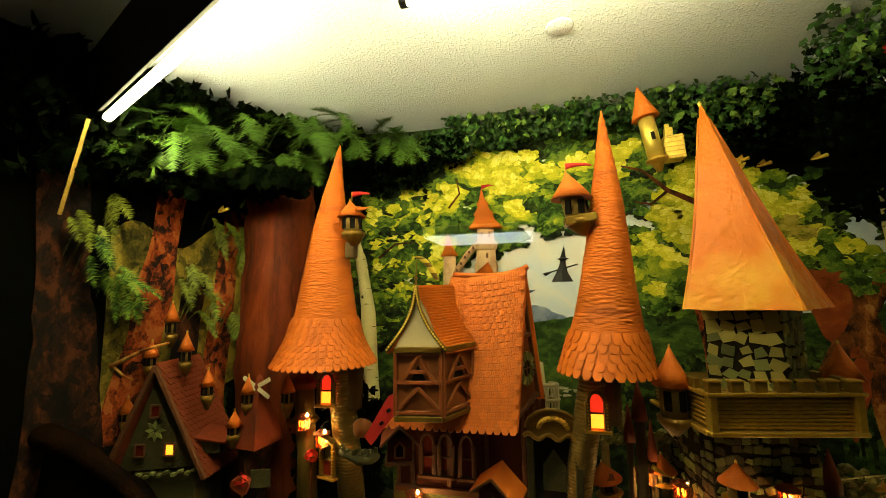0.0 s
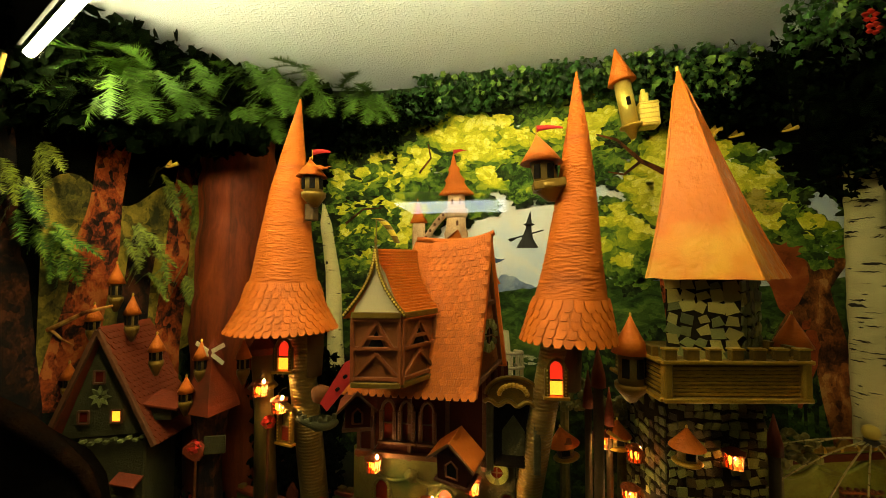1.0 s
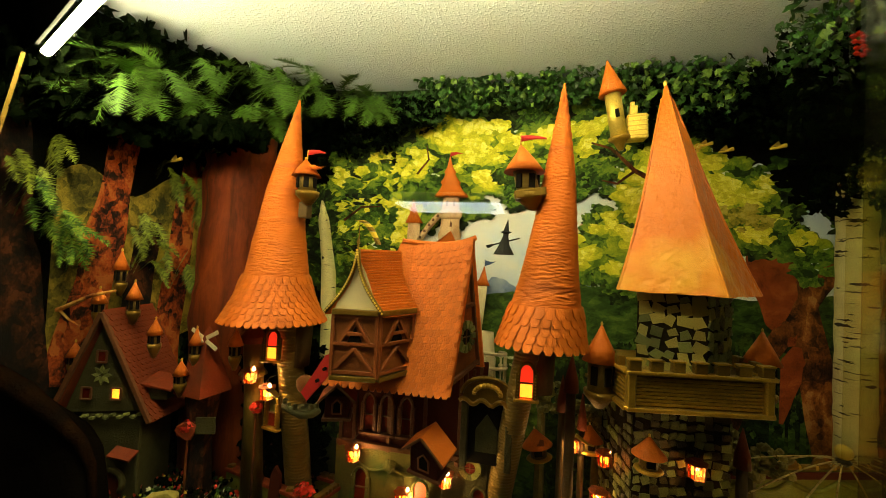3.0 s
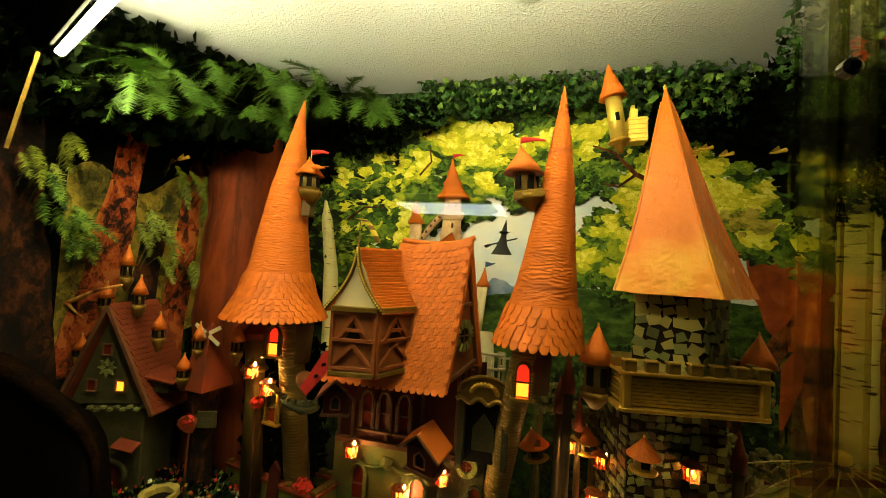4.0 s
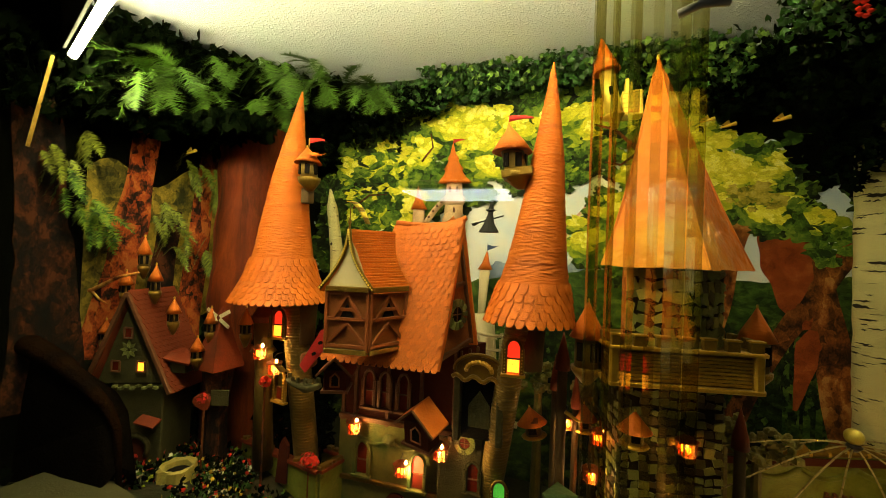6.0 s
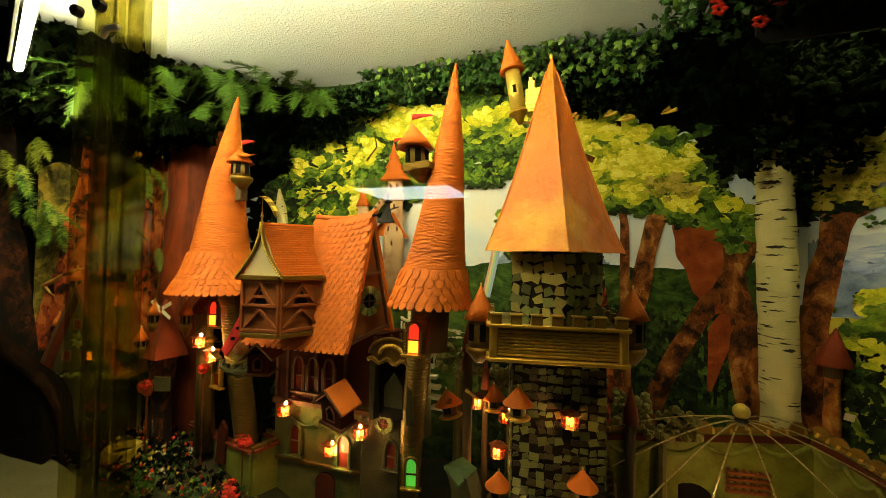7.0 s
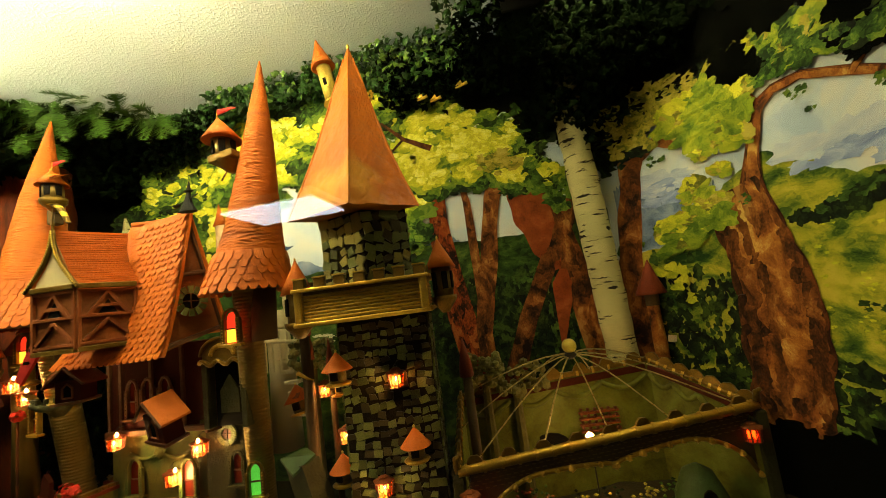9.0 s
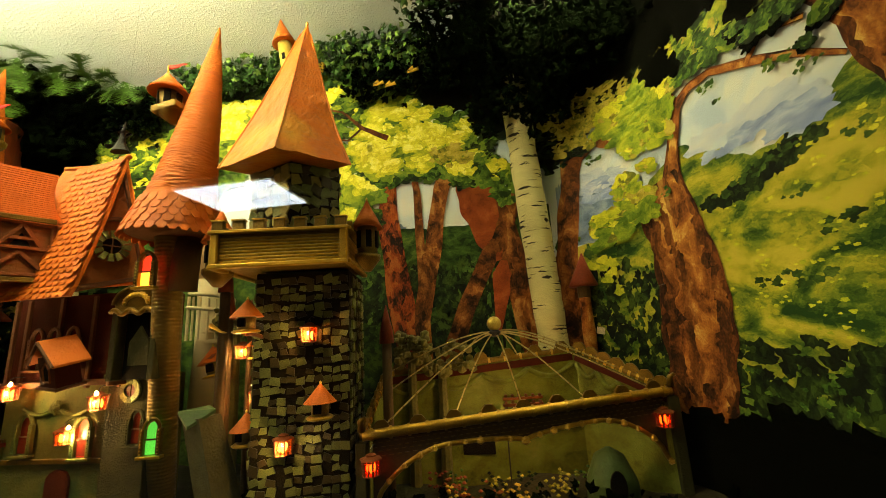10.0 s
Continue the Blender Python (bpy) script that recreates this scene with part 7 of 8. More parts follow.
panel(BL, BR, -0.02, HALL_GREEN, "back_wall", "green plaster back wall")
panel(BR, FR, -0.02, HALL_GREEN, "side_wall", "green plaster side wall")
panel(BL + Vector((0.01, 0, 0)), FL + Vector((0.01, 0, 0)), -0.02, HALL_GREEN, "side_wall", "green plaster side wall")
zb = Vector((0, 0, 1))
for a, b, off in ((BL, BR, Vector((0, -0.014, 0))), (BR, FR, Vector((-0.012, -0.012, 0)))):
    part("red_frieze", Shape().beam(a.lerp(b, 0.02) + off - zb * 0.035, a.lerp(b, 0.98) + off - zb * 0.035, 0.012, 0.035), RED_WALL, hall)
    for k in range(4):
        sw = [a.lerp(b, (k + t) / 4.0 * 0.96 + 0.02) + off - zb * (0.065 + 0.05 * math.sin(math.pi * t)) for t in (0, 0.15, 0.3, 0.5, 0.7, 0.85, 1)]
        part("swag", Shape().tube(sw, 0.013, 7), HALL_GREEN, hall, "moulded swag", True)
arch = [(-0.10, 0), (0.10, 0), (0.10, 0.10)] + [(0.10 * math.cos(t), 0.10 + 0.07 * math.sin(t)) for t in np.linspace(0.3, 2.85, 7)] + [(-0.10, 0.10)]
# Black plate painted as the shaded depth of an arch.
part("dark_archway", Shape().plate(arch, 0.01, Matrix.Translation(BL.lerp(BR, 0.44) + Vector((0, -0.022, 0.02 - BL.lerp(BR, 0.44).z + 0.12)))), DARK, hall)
for k in range(4):
    p = BL.lerp(BR, 0.70) + Vector((0, -0.03, -0.20 - 0.03 * k))
    part("wooden_slat", Shape().box((0.20, 0.02, 0.012), pose(*p, 0, 0, 10), 0.2), TIMBER_RED, hall)
    for i in range(6):
        part("slat_peg", Shape().box((0.014, 0.016, 0.014), pose(p.x - 0.085 + 0.034 * i, p.y, p.z + 0.012, 0, 0, 10), 0.2), TIMBER, hall)
# front: two arches with a scrolled gilt edge
def front(t, down):
    return FL.lerp(FR, t) - zb * down
edge = []
for i in range(41):
    t = i / 40
    edge.append(front(0.03 + 0.93 * t, (0.105 if 0.25 < t < 0.75 else 0.27) - (0.03 if 0.25 < t < 0.75 else 0.195) * abs(math.sin(math.pi * (t * 2))) ** 0.6))
part("arch_edge", Shape().tube(edge, 0.010, 8), GOLD, hall, "scrolled gilt arch edge", True)
sh = Shape()
for i, e in enumerate(edge):
    top = front(0.03 + 0.93 * i / 40, 0.01)
    for off in (0, 0.014):
        sh.v += [tuple(top + Vector((0, off, 0))), tuple(e + Vector((0, off, 0)))]
for i in range(40):
    a = 4 * i
    sh.f += [(a, a + 1, a + 5, a + 4), (a + 2, a + 6, a + 7, a + 3), (a + 1, a + 3, a + 7, a + 5)]
spandrel = part("spandrel", sh, STEM_DARK, hall, "dark stitched spandrel")
stitches, lumps, r = Shape(), Shape(), random.Random(3)
for i, e in enumerate(edge):
    top = front(0.03 + 0.93 * i / 40, 0.02)
    for k in range(4):
        if top.z - 0.016 * k - 0.014 > e.z:
            stitches.box((0.016, 0.003, 0.003), Matrix.Translation(top - zb * (0.012 + 0.016 * k) + Vector((0.012 * (k % 2), -0.003, 0))) @ pose(0, 0, 0, 0, 0, 15))
    if i % 2 == 0:
        q = r.uniform(0.009, 0.016)
        lumps.rings([(e.x, e.y - 0.012, e.z - q, q * 0.3), (e.x, e.y - 0.014, e.z - q * 0.4, q), (e.x, e.y - 0.012, e.z + q * 0.5, q * 0.8), (e.x, e.y - 0.01, e.z + q, q * 0.2)], 7, wobble=0.25, seed=i)
part("stitching", stitches, GOLD_DULL, spandrel, "rows of gilt stitches")
part("carved_scroll", lumps, GOLD, spandrel, "lumpy gilt leaf carving")
for t in (0.0, 1.0):
    a = front(t, 0.02)
    part("front_pier", Shape().beam(a, Vector((a.x, a.y, -0.02)), 0.045), STONE, hall)
for t in (0.0, 1.0):
    a = front(t, 0.0)
    part("corner_scroll", Shape().tube([a + Vector((0, -0.01, 0.02)), a + Vector((0, -0.02, 0.06)), a + Vector((0.02, -0.02, 0.07))], 0.016, 8, 0.008), GOLD_DULL, hall, smooth=True)
part("hall_floor", Shape().add([FL * 0.97 - zb * (FL.z - 0.0), FR * 0.97 - zb * (FR.z - 0.0), BR * 0.97 - zb * (BR.z - 0.0), BL * 0.97 - zb * (BL.z - 0.0)], [(0, 1, 2, 3)]), PATH_SAND, hall)
burrow = Vector((0.42, 0.0, 0.0))
part("burrow", Shape().rings([(burrow.x, burrow.y, 0.0, 0.11), (burrow.x, burrow.y, 0.10, 0.10), (burrow.x, burrow.y, 0.19, 0.06), (burrow.x, burrow.y, 0.22, 0.01)], 18), SLATE, hall, "green domed burrow", True)
part("burrow_door", Shape().plate([(0.032 * math.cos(t), 0.06 * math.sin(t) + 0.08) for t in np.linspace(0, 2 * math.pi, 14, endpoint=False)], 0.01, pose(burrow.x, burrow.y - 0.112, 0.02)), DARK, hall)
for n in range(13):
    r = random.Random(n)
    p = Vector((r.uniform(-0.42, 0.36), r.uniform(-0.14, 0.08), 0.02))
    sh = Shape()
    for i in range(18):
        q = p + Vector((r.uniform(-0.05, 0.05), r.uniform(-0.04, 0.04), r.uniform(0, 0.09)))
        sh.rings([(q.x, q.y, q.z, 0.003), (q.x, q.y, q.z + 0.006, 0.010), (q.x, q.y, q.z + 0.012, 0.002)], 6, wobble=0.3, seed=i)
    part("toy_bush", sh, (LEAF_OCHRE, RED_ROOF, LEAF_MID, TIMBER_RED, PETAL_YELLOW, UNDER)[n % 6], hall)
tent = thing("rope_tent", (2.335, 2.47, 0.80), "tent of glittering ropes spreading from a gold ball", "rope tent")
tip = Vector((2.335, 2.47, 0.80))
part("ball", Shape().rings([(0, 0, 0.04 + 0.034 * math.sin(a), max(0.034 * math.cos(a), 0.001)) for a in np.linspace(-1.5, 1.5, 11)], 18), GOLD_SIZE, tent, "gold ball", True)
part("ball_cup", Shape().rings([(0, 0, -0.02, 0.015), (0, 0, 0.0, 0.03), (0, 0, 0.012, 0.018)], 14), STEEL, tent, smooth=True)
ends = [FL.lerp(FR, t) for t in (0.04, 0.27, 0.50, 0.72, 0.96)] + [FR.lerp(BR, 0.5), BR] + [BR.lerp(BL, t) for t in (0.3, 0.65)] + [BL, BL.lerp(FL, 0.5)]
for e in ends:
    b = e + HC - tip
    pts = [Vector((0, 0, 0)).lerp(b, i / 10) + zb * 0.035 * math.sin(math.pi * (i / 10) ** 0.7) for i in range(11)]
    part("rope", Shape().tube(pts, 0.0034, 6), ROPE, tent, smooth=True)
    for i in range(2, 10):
        part("bead", Shape().rings([(*(pts[i] - zb * 0.004), 0.0015), (*pts[i], 0.0052), (*(pts[i] + zb * 0.004), 0.0015)], 6), GLITTER, tent)
bulb = thing("stage_bulb", (2.355, 2.42, 0.446), "bare glowing bulb inside the hall", "light bulb")
shine = new("bulb_light", bpy.data.lights.new("bulb_light", "POINT"))
shine.data.energy, shine.data.color, shine.data.shadow_soft_size = 1.8, (1.0, 0.62, 0.22), 0.02
shine.parent, shine.matrix_basis = bulb, pose(0, -0.03, 0.0)
part("glass", Shape().rings([(0, 0, -0.016, 0.004), (0, 0, -0.006, 0.016), (0, 0, 0.006, 0.018), (0, 0, 0.018, 0.006)], 12, flat=0.8), FLAME, bulb, smooth=True)
part("socket", Shape().beam((0, 0, -0.05), (0, 0, -0.014), 0.012), STEEL, bulb)
part("stalk", Shape().beam((0, 0, -0.32), (0, 0, -0.05), 0.006), STEEL, bulb)

# ---- trunks standing free ----
def trunk(name, points, mat, label, marks=0, seed=1, segs=24):
    """A standing trunk along (x, y, z, radius)."""
    t = thing(name, points[0][:3], label, "tree trunk")
    o = Vector(points[0][:3])
    rows, rnd = [], random.Random(seed)
    for a, b in zip(points, points[1:]):
        for k in range(8):
            rows.append([lerp(p, q, k / 8) for p, q in zip(a, b)])
    rows.append(list(points[-1]))
    rows = [(x - o.x, y - o.y, z - o.z, r * (1 + rnd.uniform(-0.05, 0.05))) for x, y, z, r in rows]
    part("bark", Shape().rings(rows, segs, wobble=0.03, seed=seed), mat, t, smooth=True)
    for k in range(marks):
        i = rnd.randrange(1, len(rows) - 1)
        x, y, z, r = rows[i]
        z += rnd.uniform(-0.03, 0.03)
        a0, w, h = rnd.uniform(math.pi, 2 * math.pi), rnd.uniform(0.25, 1.1), rnd.uniform(0.0012, 0.004) * (2.5 if rnd.random() < 0.15 else 1)
        sh, n = Shape(), 6
        for q in range(n + 1):
            a = a0 + w * (q / n - 0.5)
            taper = h * (0.25 + math.sin(math.pi * q / n)) * rnd.uniform(0.6, 1.2)
            for dz in (-taper, taper):
                sh.v.append((x + (r * 1.035 + 0.002) * math.cos(a), y + (r * 1.035 + 0.002) * math.sin(a), z + dz + 0.004 * math.sin(3 * q)))
        sh.f = [(2 * q, 2 * q + 2, 2 * q + 3, 2 * q + 1) for q in range(n)]
        part("bark_mark", sh, BIRCH_MARK, t)
    return t


trunk("birch_trunk", [(2.66, 2.88, 0.15, 0.085), (2.645, 2.87, 0.75, 0.083), (2.615, 2.83, 1.3, 0.083), (2.585, 2.79, 1.8, 0.082), (2.56, 2.75, 2.3, 0.08)], BIRCH, "white birch trunk with dark bark marks", 170, 3)
trunk("birch_trunk", [(-0.33, 2.70, 0.8, 0.055), (-0.36, 2.69, 1.5, 0.045), (-0.41, 2.68, 1.84, 0.034), (-0.43, 2.68, 1.97, 0.006)], BIRCH, "thin birch trunk behind the slender tower", 40, 4)
trunk("broad_tree", [(-0.80, 2.40, 0.3, 0.25), (-0.80, 2.40, 1.2, 0.235), (-0.81, 2.40, 1.8, 0.215), (-0.82, 2.40, 2.30, 0.19)], BARK_SMOOTH, "thick smooth reddish tree trunk", 0, 5, 48)
trunk("bird_post", [(2.83, 2.81, 0.15, 0.04), (2.83, 2.81, 0.98, 0.030)], BARK_BROWN, "gnarled post carrying a cone-roofed bird box", 0, 9)
farcone = thing("bird_box", (2.83, 2.805, 0.965), "bird box with a red cone roof on a gnarled post", "bird house", "bird houses")
part("body", Shape().rings([(0, 0, -0.01, 0.035), (0, 0, 0.06, 0.036)], 14), STEM_DARK, farcone)
part("roof", Shape().rings([(0, 0, 0.05, 0.075), (0, 0, 0.054, 0.078), (0.005, 0, 0.14, 0.04), (0.012, 0, 0.235, 0.003)], 18), RED_ROOF, farcone, "red cone roof", True)
part("label_card", Shape().box((0.04, 0.004, 0.035), pose(0.055, -0.02, -0.19, 0, 12, 0), 0.1), CREAM, farcone)
limb = thing("dead_branch", (-1.5, 1.78, 1.26), "thin bare branch stretching across the glade", "branch")
part("branch", Shape().tube([(-0.3, 0, -0.02), (0.0, 0, 0.0), (0.2, 0.02, 0.02), (0.38, 0.03, 0.10), (0.5, 0.05, 0.13)], 0.018, 8, 0.006), BARK_BROWN, limb, smooth=True)
part("twig", Shape().tube([(0.2, 0.02, 0.02), (0.3, 0, -0.02), (0.36, 0, -0.04)], 0.007, 6, 0.003), BARK_BROWN, limb, smooth=True)
root = thing("gnarled_root", (-0.76, 1.58, 0.40), "thick dark gnarled root bending down to the ground", "root")
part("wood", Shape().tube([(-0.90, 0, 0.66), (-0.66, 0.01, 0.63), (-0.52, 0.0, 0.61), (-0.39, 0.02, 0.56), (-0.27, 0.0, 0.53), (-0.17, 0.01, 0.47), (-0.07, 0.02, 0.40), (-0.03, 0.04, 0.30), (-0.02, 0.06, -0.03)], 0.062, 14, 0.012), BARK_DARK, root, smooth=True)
# Added mass that takes the place of the shade below the root.
bank = Shape()
ridge = [(-1.62, 1.06), (-1.42, 1.04), (-1.15, 0.97), (-0.93, 0.88), (-0.82, 0.78), (-0.78, 0.52)]
for i in range(31):
    x = lerp(-1.62, -0.78, i / 30)
    top = float(np.interp(x, [p[0] for p in ridge], [p[1] for p in ridge]))
    for y, z in ((1.74, 0.36), (1.70, top - 0.06), (1.63, top), (1.585, top - 0.05), (1.56, top * 0.6 + 0.15), (1.55, 0.36)):
        bank.v.append((x, y + 0.015 * noise.noise((x * 11, z * 9, y)), z + 0.02 * noise.noise((x * 8, y * 8, 3))))
bank.f = [(i * 6 + j, (i + 1) * 6 + j, (i + 1) * 6 + j + 1, i * 6 + j + 1) for i in range(30) for j in range(5)]
solo("earth_bank", bank, BANK_SHADE, "near-black bank added in place of the shade under the root", "bank", kind="structure", smooth=True)

# ---- witch figure on a broom ----
witch = thing("witch_figure", (0.828, 1.90, 1.70), "tiny black witch figure on a broom, hung on a thread", "figurine")
part("figure", Shape().rings([(0, 0, -0.055, 0.042), (0, 0, -0.02, 0.022), (0.004, 0, 0.015, 0.012), (0.006, 0, 0.028, 0.010), (0.006, 0, 0.036, 0.024), (0.006, 0, 0.040, 0.011), (0.012, 0, 0.085, 0.001)], 12, flat=0.6).tube([(-0.05, 0, -0.018), (0.06, -0.01, 0.012)], 0.003, 6).rings([(-0.062, 0, -0.03, 0.004), (-0.058, 0, -0.02, 0.016), (-0.045, 0, -0.014, 0.004)], 8), BLACK_CLOTH, witch)
part("thread", Shape().tube([(0.01, 0, 0.08), (0.01, 0, CEIL - 1.70)], 0.0002, 4), STEEL, witch)


# ---- leaves ----
def leaf_cloud(name, mat, spots, label, category, size=0.03, kind="stuff", seed=1, shape="ivy"):
    """Many small folded leaves, one at each spot (x, y, z), facing about the room's front."""
    rnd, v, f = random.Random(seed), [], []
    for p in spots:
        s = size * rnd.uniform(0.6, 1.35)
        way = Vector((rnd.uniform(-1, 1), -1 + rnd.uniform(-0.5, 0.7), rnd.uniform(-0.5, 0.9))).normalized()
        x = way.cross(Vector((rnd.uniform(-0.6, 0.6), 0.1, 1))).normalized()
        y = x.cross(way)
        a = rnd.uniform(0, 6.28)
        x, y = math.cos(a) * x + math.sin(a) * y, math.cos(a) * y - math.sin(a) * x
        c, k = Vector(p), len(v)
        if shape == "ivy":
            pts = [(0, -0.5, 0), (-0.42, -0.15, -0.1), (-0.5, 0.22, -0.16), (-0.16, 0.2, -0.03), (0, 0.62, -0.1), (0.16, 0.2, -0.03), (0.5, 0.22, -0.16), (0.42, -0.15, -0.1), (0, 0, 0.06)]
            faces = [(8, 0, 7), (8, 7, 6), (8, 6, 5), (8, 5, 4), (8, 4, 3), (8, 3, 2), (8, 2, 1), (8, 1, 0)]
        else:
            pts = [(0, -0.5, 0), (-0.10, 0.0, 0.02), (0, 0.6, -0.05), (0.10, 0.0, 0.02)]
            faces = [(0, 3, 2, 1)]
        v += [tuple(c + s * (q[0] * x + q[1] * y + q[2] * way)) for q in pts]
        f += [tuple(k + i for i in t) for t in faces]
    sh = Shape()
    sh.v, sh.f = v, f
    return solo(name, sh, mat, label, category, kind=kind)


def spots_in(n, seed, *boxes):
    """Spots scattered over slanted boxes (x0, x1, y0, y1, z0, z1) with ragged lower edges."""
    rnd, out = random.Random(seed), []
    for x0, x1, y0, y1, z0, z1 in boxes:
        for _ in range(int(n * (x1 - x0) * (z1 - z0))):
            x = rnd.uniform(x0, x1)
            low = z0 + 0.35 * (z1 - z0) * (0.5 + 0.5 * noise.noise((x * 7, seed, 0)) + 0.5 * noise.noise((x * 23, seed, 3)))
            z = low + (z1 - low) * rnd.random() ** 0.8
            out.append((x, rnd.uniform(y0, y1), z))
    return out


# garland along the top of the back wall
garland = spots_in(2600, 1, (-0.35, 0.35, 2.76, 2.92, 2.48, 2.72), (0.15, 0.62, 2.76, 2.92, 2.52, 2.80), (0.45, 1.05, 2.76, 2.92, 2.55, 2.80), (0.95, 1.5, 2.72, 2.92, 2.56, 2.80), (1.4, 2.05, 2.68, 2.92, 2.40, 2.80))
leaf_cloud("ivy_garland", IVY, garland, "dark green ivy garland along the ceiling edge", "ivy", 0.042, seed=2)
leaf_cloud("ivy_garland", IVY_LIGHT, spots_in(330, 5, (0.3, 1.0, 2.72, 2.80, 2.56, 2.78), (1.2, 2.1, 2.66, 2.78, 2.46, 2.78)), "light green young leaves in the ivy garland", "ivy", 0.045, seed=3)
# Shaded part of the garland, in the near-black leaf copy.
leaf_cloud("ivy_garland", IVY_SHADE, spots_in(2200, 6, (-0.7, 0.0, 2.72, 2.90, 2.24, 2.66), (-0.02, 0.30, 2.74, 2.90, 2.42, 2.68), (1.45, 2.2, 2.74, 2.92, 2.28, 2.75)), "garland ivy with deep shade put into its leaf colour", "ivy", 0.045, seed=4)
# hanging curtain on the right
curtain = spots_in(2400, 7, (1.95, 2.35, 2.10, 2.40, 2.42, 2.80))
leaf_cloud("hanging_ivy", IVY, curtain, "green ivy curtain hanging beside the ceiling", "ivy", 0.036, seed=5)
leaf_cloud("hanging_ivy", IVY_LIGHT, spots_in(420, 8, (1.95, 2.3, 2.06, 2.12, 2.45, 2.80)), "light green leaves on the ivy curtain", "ivy", 0.036, seed=6)
# Unlit ivy mass: its darkness is in the leaf colour.
leaf_cloud("hanging_ivy", IVY_SHADE, spots_in(2300, 9, (2.22, 3.4, 1.95, 2.12, 2.25, 2.80), (2.25, 3.3, 2.2, 2.6, 2.14, 2.75), (2.30, 2.86, 2.60, 2.70, 1.84, 2.4), (2.3, 2.7, 2.5, 2.7, 2.2, 2.6), (2.02, 2.45, 2.35, 2.70, 2.15, 2.72), (2.75, 3.15, 2.5, 2.62, 2.10, 2.5)), "ivy mass before the woods with deep shade in its leaf colour", "ivy", 0.045, seed=7)
# Added screens: one hides the fill tube, one blackens the ceiling above it.
solo("ivy_board", Shape().box((1.2, 0.012, 0.44), pose(2.86, 2.16, 2.58), 0.1).box((1.15, 0.75, 0.012), pose(2.86, 2.54, 2.79), 0.1), BLACK, "black boards added to hide the added tube and blacken the ceiling", "board")
# red blossoms in the hanging ivy
for n, (x, y, z) in enumerate(((2.245, 2.08, 2.40), (2.27, 2.07, 2.50), (2.20, 2.07, 2.53), (2.30, 2.08, 2.47), (2.11, 2.10, 2.53), (2.12, 2.10, 2.48))):
    fl = thing("red_blossom", (x, y, z), "bright red blossom in the hanging ivy", "flower", "red blossoms")
    for k in range(5):
        a = 2 * math.pi * k / 5 + n
        part("petal", Shape().rings([(0.016 * math.cos(a), 0, 0.016 * math.sin(a) - 0.008, 0.003), (0.018 * math.cos(a), -0.006, 0.018 * math.sin(a), 0.015), (0.018 * math.cos(a), -0.004, 0.018 * math.sin(a) + 0.010, 0.004)], 8, flat=0.4), PETAL_RED, fl)
for n, (x, y, z) in enumerate(((1.78, 2.55, 2.26), (1.86, 2.52, 2.22), (2.02, 2.40, 2.20), (-0.88, 2.0, 2.06))):
    b = thing("paper_bird", (x, y, z), "small golden bird ornament in the leaves", "bird ornament", "bird ornaments")
    part("body", Shape().tube([(-0.035, 0, -0.004), (-0.01, 0, 0.0), (0.015, 0, 0.008), (0.028, 0, 0.012)], 0.004, 8, 0.010), PETAL_YELLOW, b, smooth=True)
    part("wing", Shape().plate([(-0.03, 0), (0.008, 0.006), (0.0, 0.026)], 0.004, pose(-0.004, -0.006, 0.004)), GOLD, b)


# ---- fir boughs on the left ----
def boughs(name, mat, list_of, label, seed, needle=0.026):
    rnd, sh = random.Random(seed), Shape()
    for x, y, z, length, droop, heading in list_of:
        d = Vector((math.cos(heading), math.sin(heading) * 0.6, -droop)).normalized()
        side = d.cross(Vector((0, -0.5, 1))).normalized()
        n = int(length / 0.0055)
        for i in range(n):
            t = i / n
            p = Vector((x, y, z)) + d * length * t + Vector((0, 0, -0.04 * t * t))
            w = needle * (0.35 + 1.1 * math.sin(math.pi * min(t * 0.9 + 0.12, 1))) * rnd.uniform(0.8, 1.15)
            for s in (-1, 1):
                e = p + (side * s * w + d * w * 0.75) + Vector((0, rnd.uniform(-0.3, 0.3) * w, rnd.uniform(-0.2, 0.2) * w))
                q = d * 0.0042
                sh.add([p - q, p + q, e], [(0, 1, 2)])
    return solo(name, sh, mat, label, "fir boughs", kind="stuff")


rnd = random.Random(11)
FROND_ROOTS = [(-1.23, 1.70, 2.40), (-1.12, 1.75, 2.36), (-1.02, 1.75, 2.50), (-0.95, 1.80, 2.40), (-1.05, 1.95, 2.52), (-0.93, 1.95, 2.50), (-0.915, 2.10, 2.44), (-0.92, 2.20, 2.66), (-0.86, 2.35, 2.70), (-0.70, 2.35, 2.68), (-0.795, 2.30, 2.45), (-0.631, 2.32, 2.42), (-0.52, 2.35, 2.58), (-0.36, 2.45, 2.58), (-0.20, 2.55, 2.60), (-0.08, 2.60, 2.60), (-0.82, 2.25, 2.34), (-0.62, 2.45, 2.72), (-0.44, 2.50, 2.72), (-1.16, 1.85, 2.58)]
CEDARS = [(1.579, 2.074), (1.517, 1.838), (1.603, 1.746), (1.677, 1.615), (1.649, 1.697), (1.952, 1.743), (2.012, 1.654), (2.094, 2.034), (2.2, 2.025), (2.243, 1.892), (2.05, 1.526), (2.196, 1.519), (1.48, 1.962)]
high = []
for x, y, z in FROND_ROOTS:
    for k in range(8):
        high.append((x + rnd.uniform(-0.03, 0.03), y + rnd.uniform(-0.08, 0.08), z + rnd.uniform(-0.02, 0.04), rnd.uniform(0.13, 0.22), rnd.uniform(-0.3, 1.4), rnd.uniform(-3.1, 0.2)))
boughs("fir_boughs", FIR, high, "dark green fir boughs hanging under the ceiling", 12, 0.046)
low, dim_low = [], []
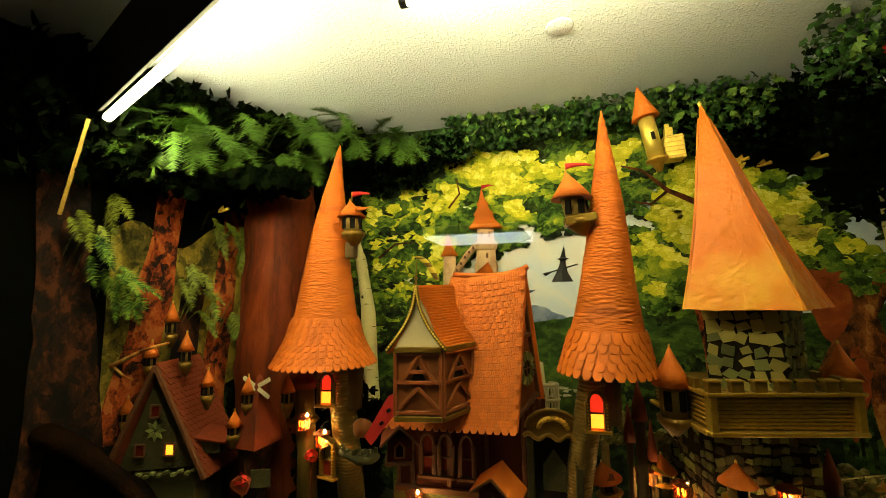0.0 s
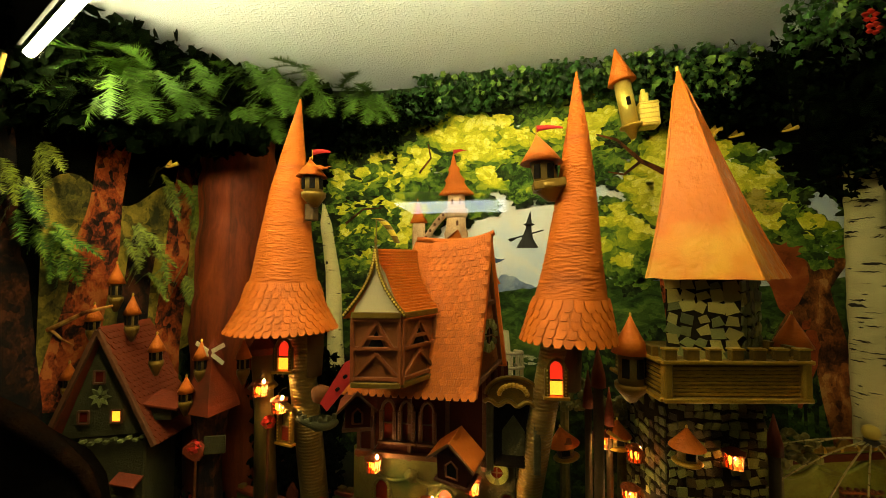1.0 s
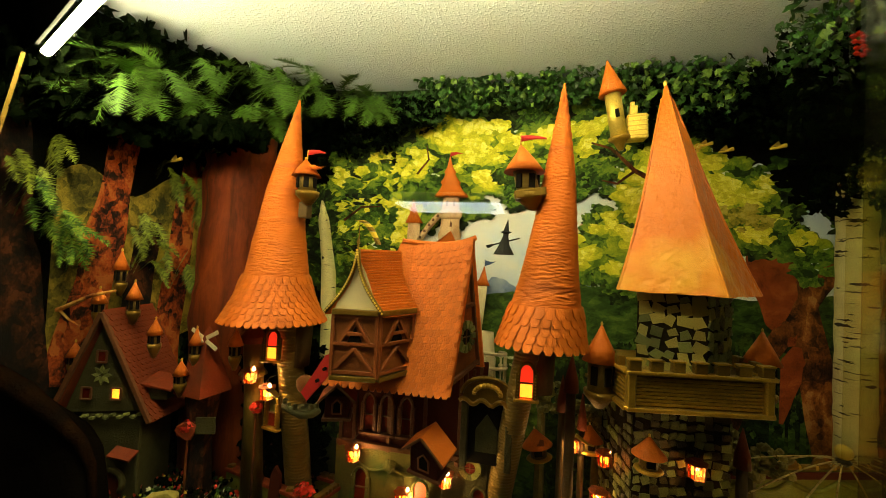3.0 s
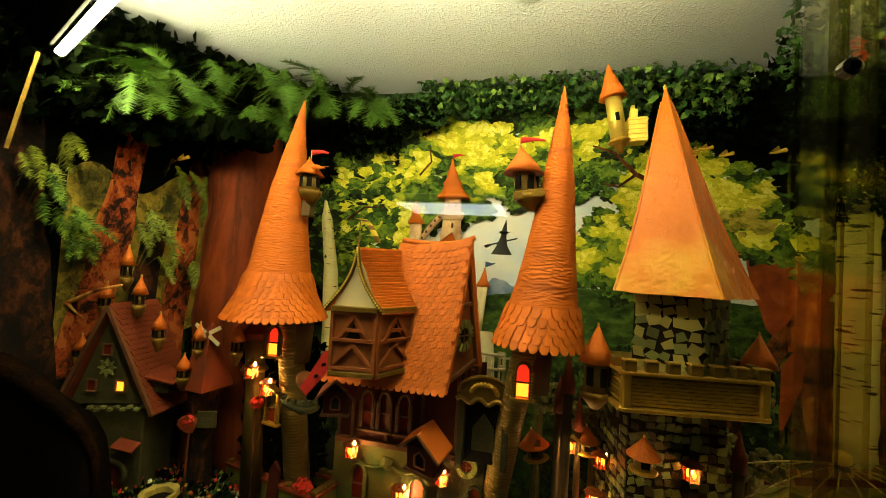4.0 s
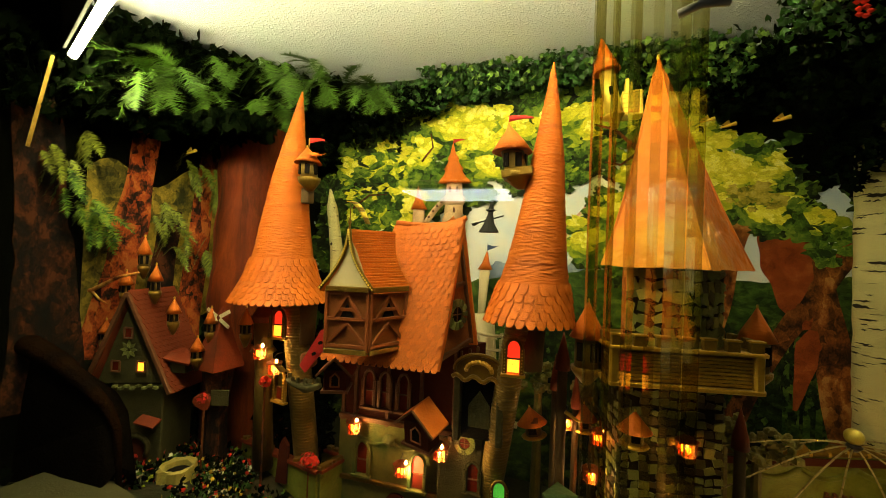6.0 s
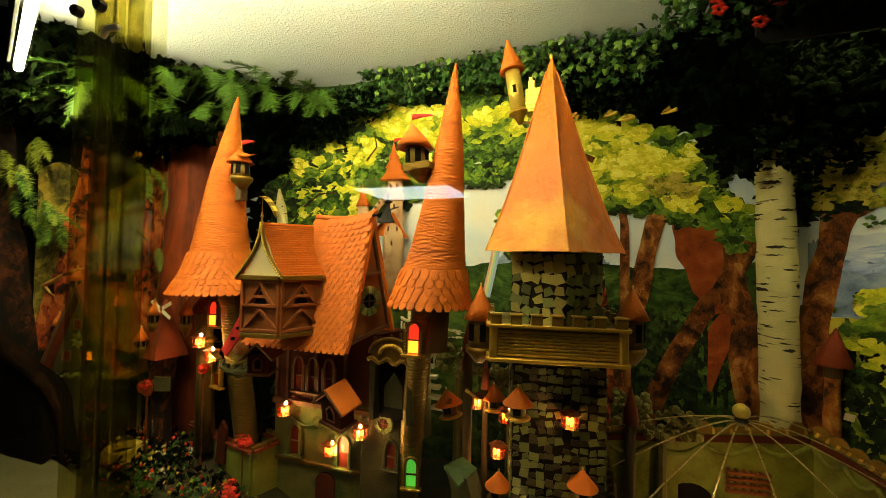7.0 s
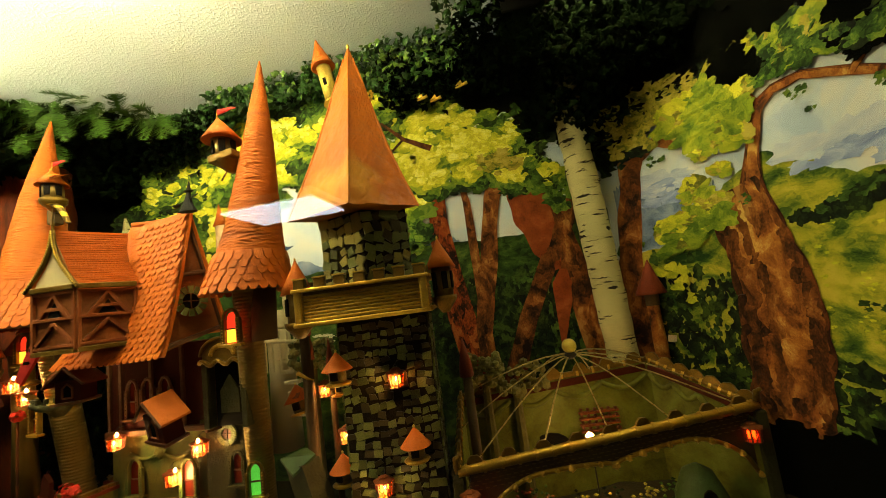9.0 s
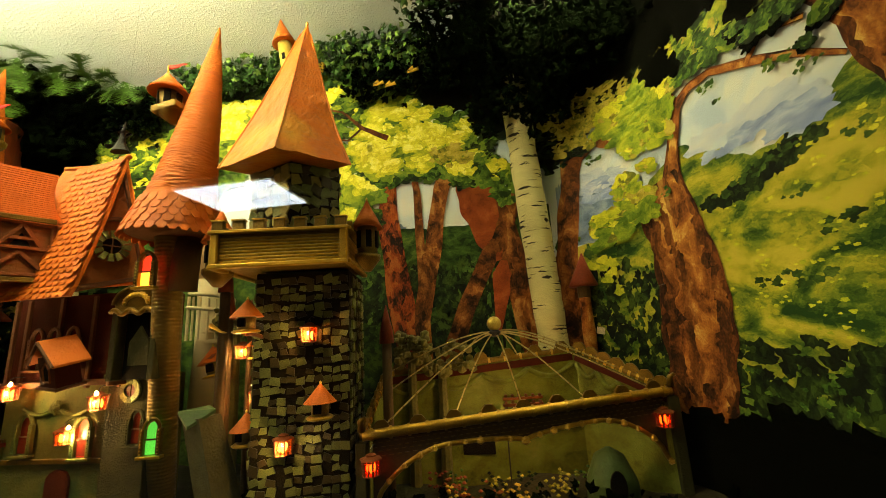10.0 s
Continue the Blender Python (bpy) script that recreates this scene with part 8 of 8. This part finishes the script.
for n, (s, z) in enumerate(CEDARS):
    for k in range(6):
        p = on_wall(s + rnd.uniform(-0.05, 0.05), 0, rnd.uniform(0.04, 0.14))
        (dim_low if n in (1, 2, 3, 4) else low).append((p.x, p.y, z + rnd.uniform(-0.04, 0.08), rnd.uniform(0.08, 0.17), rnd.uniform(0.2, 2.2), rnd.uniform(-0.9, 0.9) + (3.14 if k % 3 == 0 else 0)))
boughs("cedar_sprays", FIR_LIGHT, low, "yellow-green cedar sprays hanging among the trunks", 13, 0.022)
boughs("cedar_sprays", LEAF_MID, dim_low, "green cedar sprays among the trunks", 14, 0.024)
# Added near-black leaves in place of the shade over the lower trunk.
leaf_cloud("dark_thicket", IVY_SHADE, [(rnd.uniform(-1.05, -0.12), rnd.uniform(2.24, 2.36), rnd.uniform(0.35, 1.12) - 0.12 * rnd.random()) for _ in range(2800)], "added leaves standing in for the shade behind the small towers", "plants", 0.05, seed=16)
# Added leaf layer that keeps tube light off the cottages below.
leaf_cloud("overhead_leaves", IVY_SHADE, [(rnd.uniform(-1.0, -0.50), rnd.uniform(1.92, 2.2), rnd.uniform(2.17, 2.26)) for _ in range(700)], "added leaves over the cottages that block the tube's light", "leaves", 0.065, seed=17)
# Dark depth between the boughs, made of near-black leaves.
leaf_cloud("dark_canopy", IVY_SHADE, [tuple(on_wall(rnd.uniform(1.2, 3.1), rnd.uniform(2.14, 2.76), rnd.uniform(0.03, 0.25))) for _ in range(2200)], "leaves behind the fir boughs with shade put into their colour", "leaves", 0.07, seed=15)

# ---- plants and flowers on the ground ----
rnd = random.Random(21)
def ground_spots(n, boxes, lift):
    out = []
    for _ in range(n):
        x0, x1, y0, y1 = rnd.choice(boxes)
        x, y = rnd.uniform(x0, x1), rnd.uniform(y0, y1)
        if math.hypot(x + 0.73, y - 1.885) > 0.10 and not (abs(x + 0.66) < 0.12 and 1.55 < y < 1.885) and not (-1.2 < x < -0.33 and y < 1.64):
            out.append((x, y, ground_z(x, y) + rnd.random() ** 1.5 * lift))
    return out


beds = [(-1.25, -0.45, 1.55, 2.2), (-0.6, 0.35, 1.6, 2.05), (0.2, 1.1, 1.7, 2.15), (-1.1, -0.4, 1.8, 2.1)]
leaf_cloud("ground_leaves", IVY, ground_spots(1100, beds, 0.05), "dark green ground plants round the houses", "plants", 0.026, seed=22)
# Bed plants whose shade is put into the leaf colour.
leaf_cloud("ground_leaves", IVY_SHADE, ground_spots(1600, beds, 0.08), "ground plants round the houses with shade in their leaf colour", "plants", 0.032, seed=28)
leaf_cloud("ground_leaves", LEAF_LIME, ground_spots(420, beds, 0.06), "light green ground plants round the houses", "plants", 0.022, seed=23)
# Foreground plants darkened the same way, by leaf colour.
leaf_cloud("ground_leaves", IVY_SHADE, ground_spots(1500, [(1.0, 3.2, 1.7, 2.3), (-1.4, -0.6, 0.9, 1.5)], 0.12), "foreground plants with shade in their leaf colour", "plants", 0.04, seed=24)
leaf_cloud("small_flowers", PETAL_WHITE, ground_spots(330, beds[:1] + beds[3:], 0.07), "tiny white flowers round the well", "flowers", 0.018, seed=25)
leaf_cloud("small_flowers", PETAL_RED, ground_spots(420, beds, 0.09), "tiny red flowers in the beds", "flowers", 0.02, seed=26)
leaf_cloud("small_flowers", PETAL_YELLOW, ground_spots(340, beds, 0.08), "tiny yellow flowers in the beds", "flowers", 0.018, seed=27)
for n, (x, y, z, mat, r) in enumerate(((-0.09, 2.08, 0.46, PETAL_RED, 0.05), (-0.665, 1.96, 0.74, PETAL_RED, 0.035), (-0.36, 2.05, 0.84, PETAL_RED, 0.03), (0.06, 1.85, 0.36, PETAL_RED, 0.06), (0.42, 1.85, 0.30, PETAL_RED, 0.06), (0.25, 1.8, 0.30, PETAL_YELLOW, 0.05), (-0.58, 1.9, 0.36, IVY, 0.06), (-0.05, 1.75, 0.36, IVY, 0.07), (-0.3, 1.7, 0.42, IVY, 0.07))):
    b = thing("toy_bush", (x, y, z), "small round bush of red and green leaves", "toy bush", "garden bushes")
    sh, r2 = Shape(), random.Random(n + 50)
    for i in range(60):
        d = Vector((r2.gauss(0, 1), r2.gauss(0, 1), r2.gauss(0, 1))).normalized() * r * r2.uniform(0.5, 1)
        e = d.orthogonal().normalized() * 0.011
        u = d.normalized().cross(e)
        sh.add([d - e, d + u, d + e, d * 1.15 - u], [(0, 1, 2, 3)])
    part("leaf_ball", sh, mat, b)
    part("stalk", Shape().tube([(0, 0, 0), (0, 0, min(-r - 0.06, ground_z(x, y) - z))], 0.006, 6), BARK_SHADE, b)

# ---- stone chips on the square tower ----
chip_face(mbox @ pose(0, -0.17, 0.02), 0.385, 1.06, 0.0365, big, 1, 0.70, 20, range(7, 15), 1.06)
chip_face(mbox @ pose(0.1925, 0, 0.02, 0, 0, 90), 0.34, 1.06, 0.046, big, 2, 0.60, 26, range(7, 15))
chip_face(mbox @ pose(-0.1925, 0, 0.3, 0, 0, -90), 0.34, 0.76, 0.042, big, 3, 0.56, 24, range(7, 15))
# Left face gets lighter chips, the others darker: lamp light put into colour.
for k in (3, 0, 1):
    p, q = UP[k], UP[(k + 1) % 4]
    w = (q - p).length
    chip_face(pose((p.x + q.x) / 2, (p.y + q.y) / 2, 1.13, 0, 0, math.degrees(math.atan2(q.y - p.y, q.x - p.x))), w, 0.30, 0.044, big, 5 + k, 0.80, 30, range(0, 9) if k == 3 else range(4, 14), 1.14)
